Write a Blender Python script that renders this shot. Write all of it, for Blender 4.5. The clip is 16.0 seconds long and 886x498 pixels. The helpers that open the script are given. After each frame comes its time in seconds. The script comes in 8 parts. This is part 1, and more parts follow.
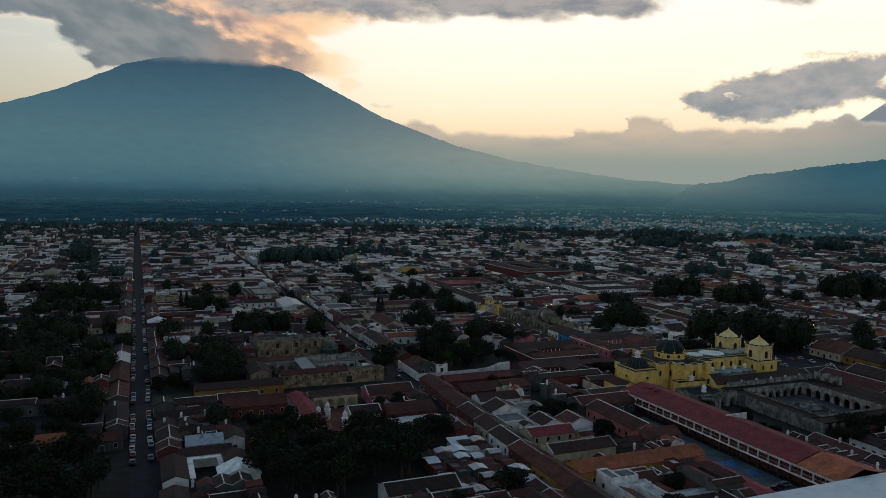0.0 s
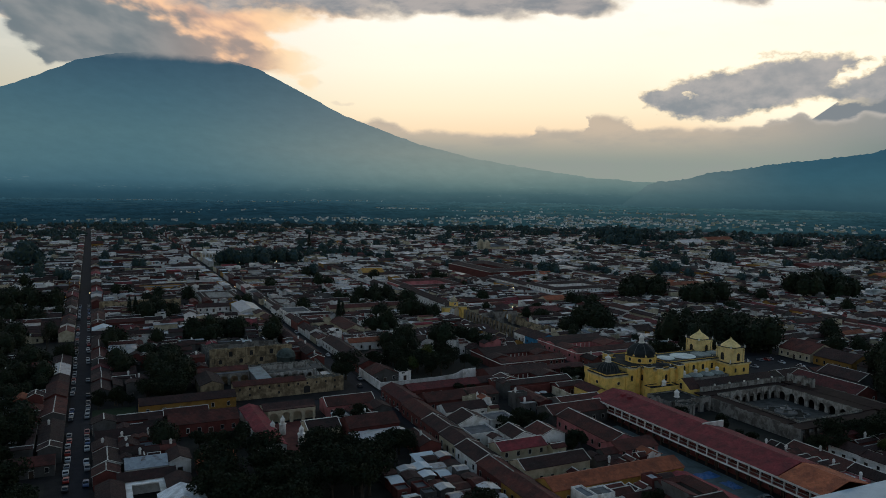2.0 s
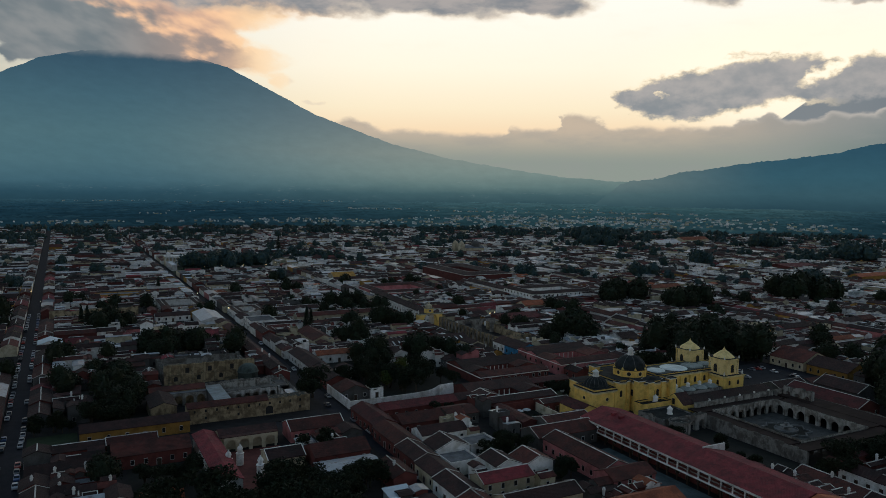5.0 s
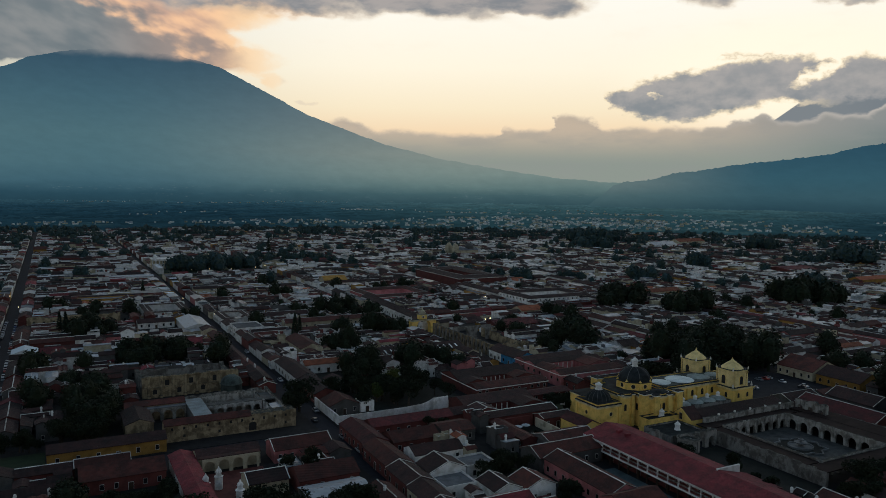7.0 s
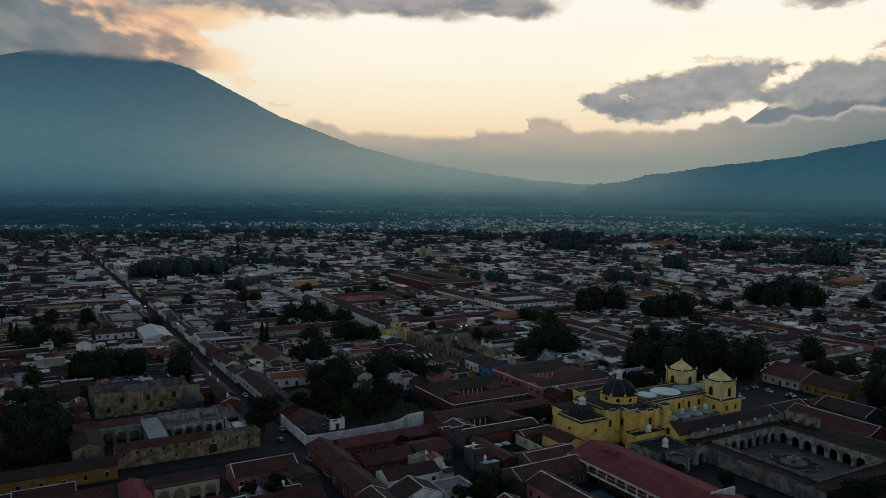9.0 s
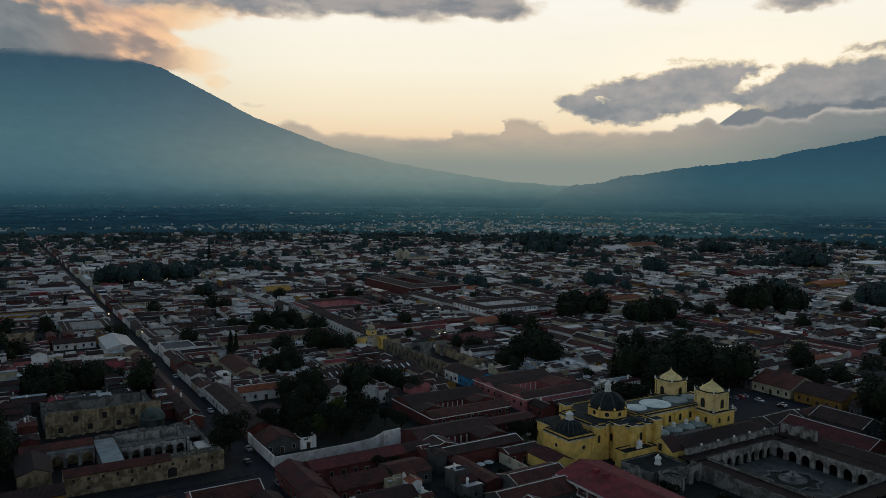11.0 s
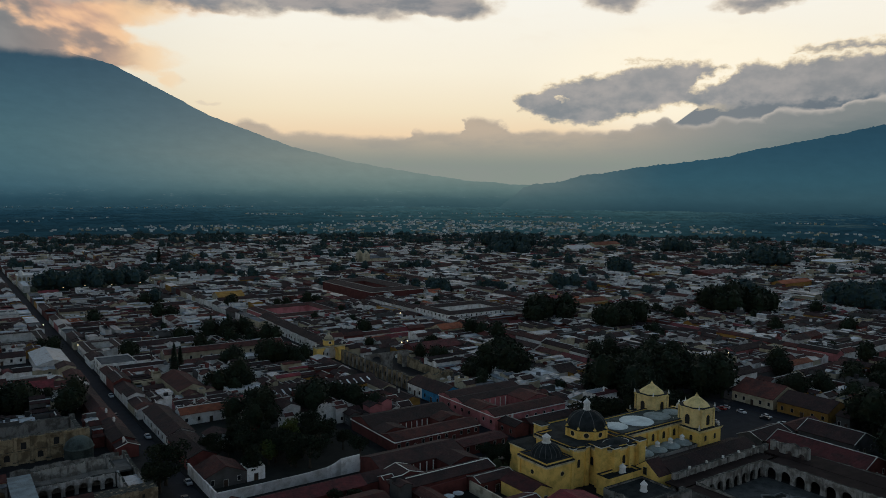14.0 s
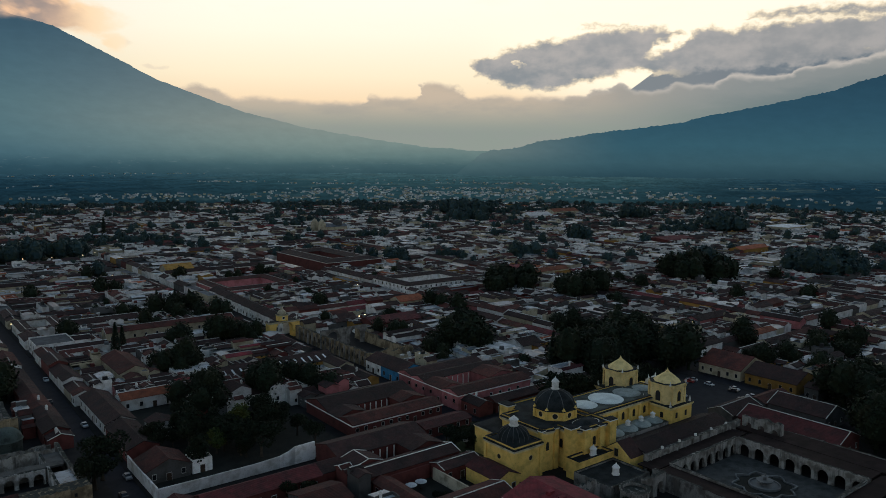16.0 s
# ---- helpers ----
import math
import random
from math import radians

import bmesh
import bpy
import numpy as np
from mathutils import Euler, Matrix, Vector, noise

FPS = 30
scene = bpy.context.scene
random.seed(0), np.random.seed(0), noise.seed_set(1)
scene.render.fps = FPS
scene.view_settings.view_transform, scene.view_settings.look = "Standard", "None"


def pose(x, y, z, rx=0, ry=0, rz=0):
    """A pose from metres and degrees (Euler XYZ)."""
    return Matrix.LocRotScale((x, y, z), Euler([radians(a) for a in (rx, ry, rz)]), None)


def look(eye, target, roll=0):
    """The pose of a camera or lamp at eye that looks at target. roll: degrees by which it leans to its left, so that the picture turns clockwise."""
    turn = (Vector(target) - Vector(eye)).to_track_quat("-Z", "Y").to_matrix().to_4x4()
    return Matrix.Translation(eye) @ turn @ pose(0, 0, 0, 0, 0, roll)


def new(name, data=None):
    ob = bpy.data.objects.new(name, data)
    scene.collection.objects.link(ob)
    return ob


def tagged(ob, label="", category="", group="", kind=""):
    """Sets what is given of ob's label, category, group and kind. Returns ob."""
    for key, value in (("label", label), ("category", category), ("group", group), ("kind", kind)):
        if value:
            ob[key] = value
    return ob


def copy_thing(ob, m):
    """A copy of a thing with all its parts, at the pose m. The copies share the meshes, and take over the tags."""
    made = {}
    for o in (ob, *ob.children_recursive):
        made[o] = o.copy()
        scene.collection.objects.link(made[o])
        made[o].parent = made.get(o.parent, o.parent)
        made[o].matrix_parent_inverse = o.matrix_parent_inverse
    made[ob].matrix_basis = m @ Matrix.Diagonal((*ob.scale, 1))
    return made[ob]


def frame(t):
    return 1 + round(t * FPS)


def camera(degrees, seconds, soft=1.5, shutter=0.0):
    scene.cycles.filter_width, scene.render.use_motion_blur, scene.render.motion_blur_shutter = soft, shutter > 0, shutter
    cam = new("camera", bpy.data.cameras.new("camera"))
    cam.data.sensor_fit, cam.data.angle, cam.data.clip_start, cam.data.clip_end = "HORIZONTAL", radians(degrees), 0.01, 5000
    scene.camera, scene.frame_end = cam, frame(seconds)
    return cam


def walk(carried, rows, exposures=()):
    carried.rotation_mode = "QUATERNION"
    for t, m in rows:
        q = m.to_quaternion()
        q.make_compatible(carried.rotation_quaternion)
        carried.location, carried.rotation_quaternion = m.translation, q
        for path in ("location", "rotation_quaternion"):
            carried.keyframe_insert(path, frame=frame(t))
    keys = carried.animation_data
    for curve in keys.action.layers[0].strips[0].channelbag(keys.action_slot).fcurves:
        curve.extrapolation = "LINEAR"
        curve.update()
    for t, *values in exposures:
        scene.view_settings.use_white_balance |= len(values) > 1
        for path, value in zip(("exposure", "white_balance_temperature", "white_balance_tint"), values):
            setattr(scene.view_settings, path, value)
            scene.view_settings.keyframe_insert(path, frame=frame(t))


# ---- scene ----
# The camera and its way
cam = camera(61.36, 16.0, soft=0.35)
PATH = [
    (0, pose(0.00, 0.00, 90.00, 85.382, 0, -22.367) @ pose(0, 0, 0, 0, 0, 0.99)),
    (0.5, pose(1.59, 3.82, 90.03, 85.397, 0, -23.200) @ pose(0, 0, 0, 0, 0, 0.91)),
    (1, pose(3.20, 7.64, 90.06, 85.402, 0, -23.984) @ pose(0, 0, 0, 0, 0, 0.86)),
    (1.5, pose(4.81, 11.50, 90.10, 85.367, 0, -24.682) @ pose(0, 0, 0, 0, 0, 0.83)),
    (2, pose(6.46, 15.39, 90.16, 85.306, 0, -25.243) @ pose(0, 0, 0, 0, 0, 0.83)),
    (2.5, pose(8.13, 19.30, 90.24, 85.279, 0, -25.602) @ pose(0, 0, 0, 0, 0, 0.83)),
    (3, pose(9.82, 23.22, 90.36, 85.284, 0, -25.999) @ pose(0, 0, 0, 0, 0, 0.81)),
    (3.5, pose(11.53, 27.13, 90.50, 85.304, 0, -26.365) @ pose(0, 0, 0, 0, 0, 0.78)),
    (4, pose(13.29, 31.01, 90.63, 85.318, 0, -26.751) @ pose(0, 0, 0, 0, 0, 0.77)),
    (6.5, pose(22.46, 50.27, 91.29, 85.332, 0, -27.715) @ pose(0, 0, 0, 0, 0, 0.71)),
    (7, pose(24.34, 54.12, 91.48, 85.373, 0, -27.825) @ pose(0, 0, 0, 0, 0, 0.76)),
    (7.5, pose(26.28, 57.95, 91.70, 85.432, 0, -27.988) @ pose(0, 0, 0, 0, 0, 0.79)),
    (8, pose(28.27, 61.73, 91.91, 85.467, 0, -28.572) @ pose(0, 0, 0, 0, 0, 0.79)),
    (8.5, pose(30.27, 65.50, 92.07, 85.515, 0, -29.287) @ pose(0, 0, 0, 0, 0, 0.74)),
    (9, pose(32.26, 69.28, 92.19, 85.542, 0, -29.822) @ pose(0, 0, 0, 0, 0, 0.68)),
    (11.5, pose(42.58, 88.44, 92.51, 85.668, 0, -31.862) @ pose(0, 0, 0, 0, 0, 0.61)),
    (12, pose(44.73, 92.29, 92.58, 85.654, 0, -32.088) @ pose(0, 0, 0, 0, 0, 0.58)),
    (12.5, pose(46.94, 96.07, 92.65, 85.662, 0, -32.705) @ pose(0, 0, 0, 0, 0, 0.59)),
    (13, pose(49.14, 99.77, 92.72, 85.639, 0, -33.429) @ pose(0, 0, 0, 0, 0, 0.50)),
    (13.5, pose(51.35, 103.41, 92.79, 85.645, 0, -33.781) @ pose(0, 0, 0, 0, 0, 0.49)),
    (14, pose(53.54, 107.07, 92.88, 85.639, 0, -34.652) @ pose(0, 0, 0, 0, 0, 0.46)),
    (14.5, pose(55.74, 110.71, 92.95, 85.500, 0, -35.590) @ pose(0, 0, 0, 0, 0, 0.41)),
    (15, pose(58.04, 114.30, 93.02, 84.768, 0, -36.462) @ pose(0, 0, 0, 0, 0, 0.37)),
    (15.5, pose(60.37, 117.86, 93.08, 83.913, 0, -37.270) @ pose(0, 0, 0, 0, 0, 0.31)),
    (16, pose(62.73, 121.41, 93.14, 83.104, 0, -37.952) @ pose(0, 0, 0, 0, 0, 0.32)),]
walk(cam, PATH, exposures=[(0.0, 0.06), (3.0, 0.02), (6.0, -0.04), (12.0, -0.14), (14.5, -0.16), (16.0, 0.03)])

# World, low soft light of dusk
world = bpy.data.worlds.new("dusk")
scene.world = world
world.use_nodes = True
_wt = world.node_tree
_sky = _wt.nodes.new("ShaderNodeTexSky")
_sky.sky_type = "NISHITA"
_sky.sun_disc = False
_sky.sun_elevation = radians(12)
_sky.sun_rotation = radians(48)
_sky.air_density = 1.5
_sky.dust_density = 0.6
_sky.ozone_density = 2.1
_wt.links.new(_sky.outputs[0], _wt.nodes["Background"].inputs[0])
_wt.nodes["Background"].inputs[1].default_value = 0.12

_sun = new("sun", bpy.data.lights.new("sun", "SUN"))
_sun.data.energy = 0.1
_sun.data.angle = radians(50)
_sun.data.color = (1.0, 0.86, 0.7)
_sun.matrix_world = look((0, 0, 0), (-math.sin(radians(48)), -math.cos(radians(48)), -0.75))


# ---------------------------------------------------------------- materials
class Nodes:
    """A short way to write node trees."""

    def __init__(self, mat):
        mat.use_nodes = True
        self.t = mat.node_tree
        self.t.nodes.clear()

    def n(self, kind):
        return self.t.nodes.new(kind)

    def put(self, sock, val):
        if isinstance(val, (int, float)):
            sock.default_value = val
        elif isinstance(val, tuple):
            sock.default_value = val if len(val) == len(sock.default_value) else (*val, 1.0)
        else:
            self.t.links.new(val, sock)

    def m(self, op, a, b=0.0, c=0.0, clamp=False):
        node = self.n("ShaderNodeMath")
        node.operation, node.use_clamp = op, clamp
        self.put(node.inputs[0], a)
        self.put(node.inputs[1], b)
        self.put(node.inputs[2], c)
        return node.outputs[0]

    def smooth(self, x, lo, hi, a=0.0, b=1.0):
        node = self.n("ShaderNodeMapRange")
        node.interpolation_type = "SMOOTHSTEP"
        for i, val in enumerate((x, lo, hi, a, b)):
            self.put(node.inputs[i], val)
        return node.outputs[0]

    def mix(self, f, a, b, blend="MIX"):
        node = self.n("ShaderNodeMix")
        node.data_type, node.blend_type = "RGBA", blend
        self.put(node.inputs[0], f)
        self.put(node.inputs[6], a)
        self.put(node.inputs[7], b)
        return node.outputs[2]

    def ramp(self, x, stops, interp="LINEAR"):
        node = self.n("ShaderNodeValToRGB")
        cr = node.color_ramp
        cr.interpolation = interp
        while len(cr.elements) < len(stops):
            cr.elements.new(0.5)
        for e, (p, col) in zip(cr.elements, stops):
            e.position = p
            e.color = (*col, 1.0) if isinstance(col, tuple) else (col, col, col, 1.0)
        self.put(node.inputs[0], x)
        return node.outputs[0]

    def noise(self, vec, scale, detail=4.0, rough=0.55):
        node = self.n("ShaderNodeTexNoise")
        self.put(node.inputs["Vector"], vec)
        node.inputs["Scale"].default_value = scale
        node.inputs["Detail"].default_value = detail
        node.inputs["Roughness"].default_value = rough
        return node.outputs[0]

    def xyz(self, x, y, z=0.0):
        node = self.n("ShaderNodeCombineXYZ")
        for i, val in enumerate((x, y, z)):
            self.put(node.inputs[i], val)
        return node.outputs[0]

    def pos(self):
        return self.n("ShaderNodeNewGeometry").outputs["Position"]

    def rnd(self):
        """A random number per object and per island."""
        a = self.n("ShaderNodeObjectInfo").outputs["Random"]
        b = self.n("ShaderNodeNewGeometry").outputs["Random Per Island"]
        return self.m("FRACT", self.m("ADD", a, b))

    def surface(self, col, rough=0.8, metal=0.0, bump=None, strength=0.4, dist=0.05, spec=0.35):
        p = self.n("ShaderNodeBsdfPrincipled")
        self.put(p.inputs["Base Color"], col)
        self.put(p.inputs["Roughness"], rough)
        p.inputs["Metallic"].default_value = metal
        p.inputs["Specular IOR Level"].default_value = spec
        if bump is not None:
            bn = self.n("ShaderNodeBump")
            bn.inputs["Strength"].default_value = strength
            bn.inputs["Distance"].default_value = dist
            self.put(bn.inputs["Height"], bump)
            self.t.links.new(bn.outputs[0], p.inputs["Normal"])
        out = self.n("ShaderNodeOutputMaterial")
        self.t.links.new(p.outputs[0], out.inputs[0])
        return p


def mat_plaster(name, base, dirt=0.35, spread=0.25):
    """Lime-washed plaster, stained and patched."""
    mat = bpy.data.materials.new(name)
    k = Nodes(mat)
    p = k.pos()
    big = k.noise(p, 0.35, 5)
    fine = k.noise(p, 3.0, 6, 0.65)
    dark = tuple(c * (1 - dirt) * w for c, w in zip(base, (0.95, 0.92, 0.85)))
    col = k.mix(k.smooth(big, 0.4, 0.72), base, dark)
    col = k.mix(k.smooth(fine, 0.52, 0.8), col, tuple(c * 0.6 for c in dark))
    v = k.m("MULTIPLY_ADD", k.rnd(), 2 * spread, 1 - spread)
    col = k.mix(1.0, col, k.xyz(v, v, v), "MULTIPLY")
    k.surface(col, 0.9, bump=fine, strength=0.5, dist=0.04)
    return mat


def mat_tile(name, base, old, moss=0.4):
    """Fired clay roof tiles: rows that run down the slope, patched and sooty."""
    mat = bpy.data.materials.new(name)
    k = Nodes(mat)
    p = k.pos()
    sep = k.n("ShaderNodeSeparateXYZ")
    k.put(sep.inputs[0], p)
    nrm = k.n("ShaderNodeSeparateXYZ")
    k.put(nrm.inputs[0], k.n("ShaderNodeNewGeometry").outputs["True Normal"])
    across = k.mix(k.m("GREATER_THAN", k.m("ABSOLUTE", nrm.outputs[0]), k.m("ABSOLUTE", nrm.outputs[1])), k.xyz(sep.outputs[0], 0.0, 0.0), k.xyz(sep.outputs[1], 0.0, 0.0))
    a = k.n("ShaderNodeSeparateXYZ")
    k.put(a.inputs[0], across)
    rows = k.m("SINE", k.m("MULTIPLY", a.outputs[0], 2 * math.pi / 0.3))
    big = k.noise(p, 0.22, 5, 0.6)
    mid = k.noise(p, 1.3, 5, 0.6)
    fine = k.noise(p, 5.0, 3)
    col = k.mix(k.smooth(big, 0.35, 0.68), base, old)
    col = k.mix(k.m("MULTIPLY", k.smooth(mid, 0.5, 0.72), moss), col, (0.035, 0.034, 0.03))
    col = k.mix(k.m("MULTIPLY", k.smooth(fine, 0.55, 0.8), 0.5), col, tuple(min(1, c * 1.7) for c in base))
    cell = k.n("ShaderNodeTexVoronoi")
    cell.inputs["Scale"].default_value = 1.1
    k.put(cell.inputs["Vector"], p)
    cs = k.n("ShaderNodeSeparateXYZ")
    k.put(cs.inputs[0], cell.outputs["Color"])
    v = k.m("MULTIPLY", k.m("MULTIPLY_ADD", k.rnd(), 0.8, 0.55), k.m("MULTIPLY_ADD", cs.outputs[0], 0.36, 0.82))
    col = k.mix(1.0, col, k.xyz(v, v, v), "MULTIPLY")
    col = k.mix(k.m("MULTIPLY", k.smooth(k.noise(p, 0.9, 6, 0.7), 0.62, 0.72), 0.45), col, (0.15, 0.13, 0.11))
    h = k.m("ADD", k.m("MULTIPLY", rows, 0.5), k.m("MULTIPLY", fine, 0.8))
    k.surface(col, 0.88, bump=h, strength=0.6, dist=0.07)
    return mat


def mat_plain(name, base, rough=0.8, metal=0.0, scale=1.0, vary=0.3, bump=0.3, spread=0.15, spec=0.35):
    mat = bpy.data.materials.new(name)
    k = Nodes(mat)
    p = k.pos()
    big = k.noise(p, 0.3 * scale, 5, 0.6)
    fine = k.noise(p, 4.0 * scale, 5, 0.6)
    col = k.mix(k.smooth(big, 0.35, 0.7), base, tuple(c * (1 - vary) for c in base))
    col = k.mix(k.smooth(fine, 0.5, 0.8), col, tuple(c * (1 - vary) ** 2 for c in base))
    if spread:
        v = k.m("MULTIPLY_ADD", k.rnd(), 2 * spread, 1 - spread)
        col = k.mix(1.0, col, k.xyz(v, v, v), "MULTIPLY")
    k.surface(col, rough, metal, bump=fine, strength=bump, dist=0.05 / scale, spec=spec)
    return mat


def mat_leaf(name, base, vary=0.6):
    mat = bpy.data.materials.new(name)
    k = Nodes(mat)
    p = k.pos()
    r = k.rnd()
    col = k.mix(r, tuple(c * (1 - vary) for c in base), tuple(c * (1 + vary) for c in base))
    col = k.mix(k.smooth(k.noise(p, 0.25, 3), 0.35, 0.7), col, tuple(c * w for c, w in zip(base, (1.3, 0.9, 0.5))))
    k.surface(col, 0.75, bump=k.noise(p, 6.0, 3), strength=0.6, dist=0.1, spec=0.2)
    return mat


def mat_stone(name, base, stain, drawn=0.4, share=0.7):
    """Old rendered masonry: pale patches, bare stone and black streaks that run down."""
    mat = bpy.data.materials.new(name)
    k = Nodes(mat)
    p = k.pos()
    mp = k.n("ShaderNodeMapping")
    mp.inputs["Scale"].default_value = (1.0, 1.0, drawn)
    k.put(mp.inputs["Vector"], p)
    streak = k.noise(mp.outputs[0], 0.9, 7, 0.68)
    big = k.noise(p, 0.3, 5, 0.6)
    fine = k.noise(p, 4.0, 6, 0.65)
    col = k.mix(k.smooth(big, 0.42, 0.6), base, tuple(c * w for c, w in zip(base, (0.42, 0.4, 0.38))))
    col = k.mix(k.m("MULTIPLY", k.smooth(streak, 0.47, 0.72), share), col, stain)
    col = k.mix(k.smooth(fine, 0.5, 0.75), col, tuple(c * 0.35 for c in base))
    nrm = k.n("ShaderNodeSeparateXYZ")
    k.put(nrm.inputs[0], k.n("ShaderNodeNewGeometry").outputs["True Normal"])
    moss = k.m("MULTIPLY", k.smooth(nrm.outputs[2], 0.5, 0.8), k.smooth(k.noise(p, 0.8, 4), 0.3, 0.5))
    col = k.mix(moss, col, (0.03, 0.034, 0.028))
    v = k.m("MULTIPLY_ADD", k.rnd(), 0.3, 0.85)
    col = k.mix(1.0, col, k.xyz(v, v, v), "MULTIPLY")
    k.surface(col, 0.92, bump=k.m("ADD", fine, big), strength=0.7, dist=0.12)
    return mat


def mat_sheet():
    """Corrugated sheet: pale, patched, partly rusted."""
    mat = bpy.data.materials.new("corrugated_metal")
    k = Nodes(mat)
    p = k.pos()
    cell = k.n("ShaderNodeTexVoronoi")
    cell.inputs["Scale"].default_value = 0.9
    k.put(cell.inputs["Vector"], p)
    cs = k.n("ShaderNodeSeparateXYZ")
    k.put(cs.inputs[0], cell.outputs["Color"])
    v = k.m("MULTIPLY", k.m("MULTIPLY_ADD", k.rnd(), 0.7, 0.45), k.m("MULTIPLY_ADD", cs.outputs[0], 0.3, 0.8))
    fine = k.noise(p, 3.0, 5, 0.6)
    col = k.mix(k.smooth(k.noise(p, 0.5, 6, 0.65), 0.52, 0.7), (0.34, 0.385, 0.42), (0.13, 0.085, 0.065))
    col = k.mix(1.0, col, k.xyz(v, v, v), "MULTIPLY")
    k.surface(col, 0.4, bump=fine, strength=0.3, dist=0.03, spec=0.6)
    return mat


M = {}
M["white"] = mat_plaster("white_plaster", (0.78, 0.77, 0.74))
M["cream"] = mat_plaster("cream_plaster", (0.5, 0.44, 0.31))
M["ochre"] = mat_plaster("ochre_plaster", (0.4, 0.22, 0.05))
M["redwall"] = mat_plaster("red_plaster", (0.14, 0.04, 0.033))
M["pink"] = mat_plaster("pink_plaster", (0.42, 0.15, 0.15))
M["greywall"] = mat_plaster("grey_plaster", (0.1, 0.098, 0.094))
M["blue"] = mat_plaster("blue_plaster", (0.05, 0.28, 0.52))
M["ruin"] = mat_stone("ruin_masonry", (0.38, 0.3, 0.185), (0.045, 0.037, 0.028), 0.3, 0.6)
M["oldstone"] = mat_stone("old_stone", (0.3, 0.285, 0.255), (0.025, 0.024, 0.022))
M["streaked"] = mat_stone("streaked_whitewash", (0.38, 0.365, 0.325), (0.025, 0.024, 0.022), 0.1, 0.9)
M["whitewash"] = mat_stone("stained_whitewash", (0.6, 0.59, 0.55), (0.05, 0.048, 0.044), 0.15, 0.75)
M["yellow"] = mat_plaster("church_yellow", (0.92, 0.63, 0.17), dirt=0.28, spread=0.03)
M["trim"] = mat_plaster("white_trim", (0.86, 0.85, 0.8), dirt=0.2, spread=0.05)
M["tile"] = mat_tile("clay_tile", (0.1, 0.0255, 0.0185), (0.042, 0.0145, 0.0115))
M["tiledark"] = mat_tile("old_clay_tile", (0.042, 0.0165, 0.0145), (0.0165, 0.0095, 0.009))
M["tileorange"] = mat_tile("new_clay_tile", (0.34, 0.1, 0.045), (0.2, 0.06, 0.03), 0.3)
M["tilered"] = mat_tile("red_painted_tile", (0.22, 0.031, 0.039), (0.125, 0.024, 0.028), 0.3)
M["tilemaroon"] = mat_tile("maroon_tile", (0.13, 0.026, 0.027), (0.06, 0.019, 0.019), 0.3)
M["metal"] = mat_sheet()
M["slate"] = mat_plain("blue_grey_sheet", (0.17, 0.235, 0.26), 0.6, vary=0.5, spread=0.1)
M["deck"] = mat_plain("concrete_deck", (0.14, 0.15, 0.16), 0.9, vary=0.5, spread=0.5)
M["deckwhite"] = mat_plain("white_deck", (0.74, 0.76, 0.77), 0.85, vary=0.45, spread=0.3)
M["asphalt"] = mat_plain("asphalt", (0.03, 0.031, 0.035), 0.9, vary=0.3, spec=0.12)
M["cobble"] = mat_plain("cobbles", (0.019, 0.0205, 0.028), 0.8, vary=0.4, bump=0.5, spec=0.15)
M["pave"] = mat_plain("pavement_stone", (0.026, 0.025, 0.025), 0.9, vary=0.4, spec=0.15)
M["earth"] = mat_plain("earth", (0.016, 0.018, 0.013), 0.95, vary=0.5)
M["grass"] = mat_plain("grass", (0.03, 0.05, 0.018), 0.95, vary=0.4)
M["glass"] = mat_plain("dark_pane", (0.02, 0.022, 0.025), 0.15, spread=0.0, bump=0.02, spec=0.5)
M["wood"] = mat_plain("dark_wood", (0.06, 0.035, 0.02), 0.6, vary=0.4)
M["bark"] = mat_plain("bark", (0.07, 0.055, 0.04), 0.95, vary=0.5)
M["leaf"] = mat_leaf("leaf", (0.012, 0.022, 0.011))
M["leaflight"] = mat_leaf("leaf_light", (0.05, 0.075, 0.02))
M["conifer"] = mat_leaf("needle", (0.012, 0.026, 0.016))
# Leaf for distant trees, paler and bluer: haze put into the base colour.
M["leafhazed"] = mat_leaf("far_leaf_hazed", (0.03, 0.064, 0.072), 0.35)
M["domegrey"] = mat_plain("dome_tile", (0.034, 0.04, 0.04), 0.88, vary=0.6, spec=0.12)
M["domerib"] = mat_plain("dome_rib", (0.13, 0.135, 0.13), 0.8, vary=0.5)
M["naveroof"] = mat_plain("mossy_roof", (0.075, 0.1, 0.09), 0.9, vary=0.7, spread=0.05)
M["vaultwhite"] = mat_plain("vault_whitewash", (0.76, 0.82, 0.78), 0.9, vary=0.25, spread=0.05)
M["vaultgrey"] = mat_plain("vault_render", (0.38, 0.43, 0.4), 0.9, vary=0.4, spread=0.1)
M["courtstone"] = mat_plain("court_stone", (0.075, 0.078, 0.074), 0.9, vary=0.6)
M["walkroof"] = mat_plain("walk_roof", (0.03, 0.019, 0.017), 0.9, vary=0.5, spec=0.12)
M["cap"] = mat_plaster("mortar_cap", (0.6, 0.59, 0.55), dirt=0.55, spread=0.4)
M["tarp"] = mat_plain("blue_tarp", (0.03, 0.12, 0.3), 0.5, vary=0.3)
M["yard"] = mat_plain("yard_paving", (0.1, 0.14, 0.145), 0.85, vary=0.5, scale=0.5)
M["paleblue"] = mat_plain("pale_blue_sheet", (0.5, 0.6, 0.66), 0.5, vary=0.15, spread=0.05)
M["paleyellow"] = mat_plaster("belfry_yellow", (0.9, 0.7, 0.31), dirt=0.3, spread=0.03)
M["stainedtrim"] = mat_plaster("stained_moulding", (0.6, 0.54, 0.4), dirt=0.55, spread=0.1)
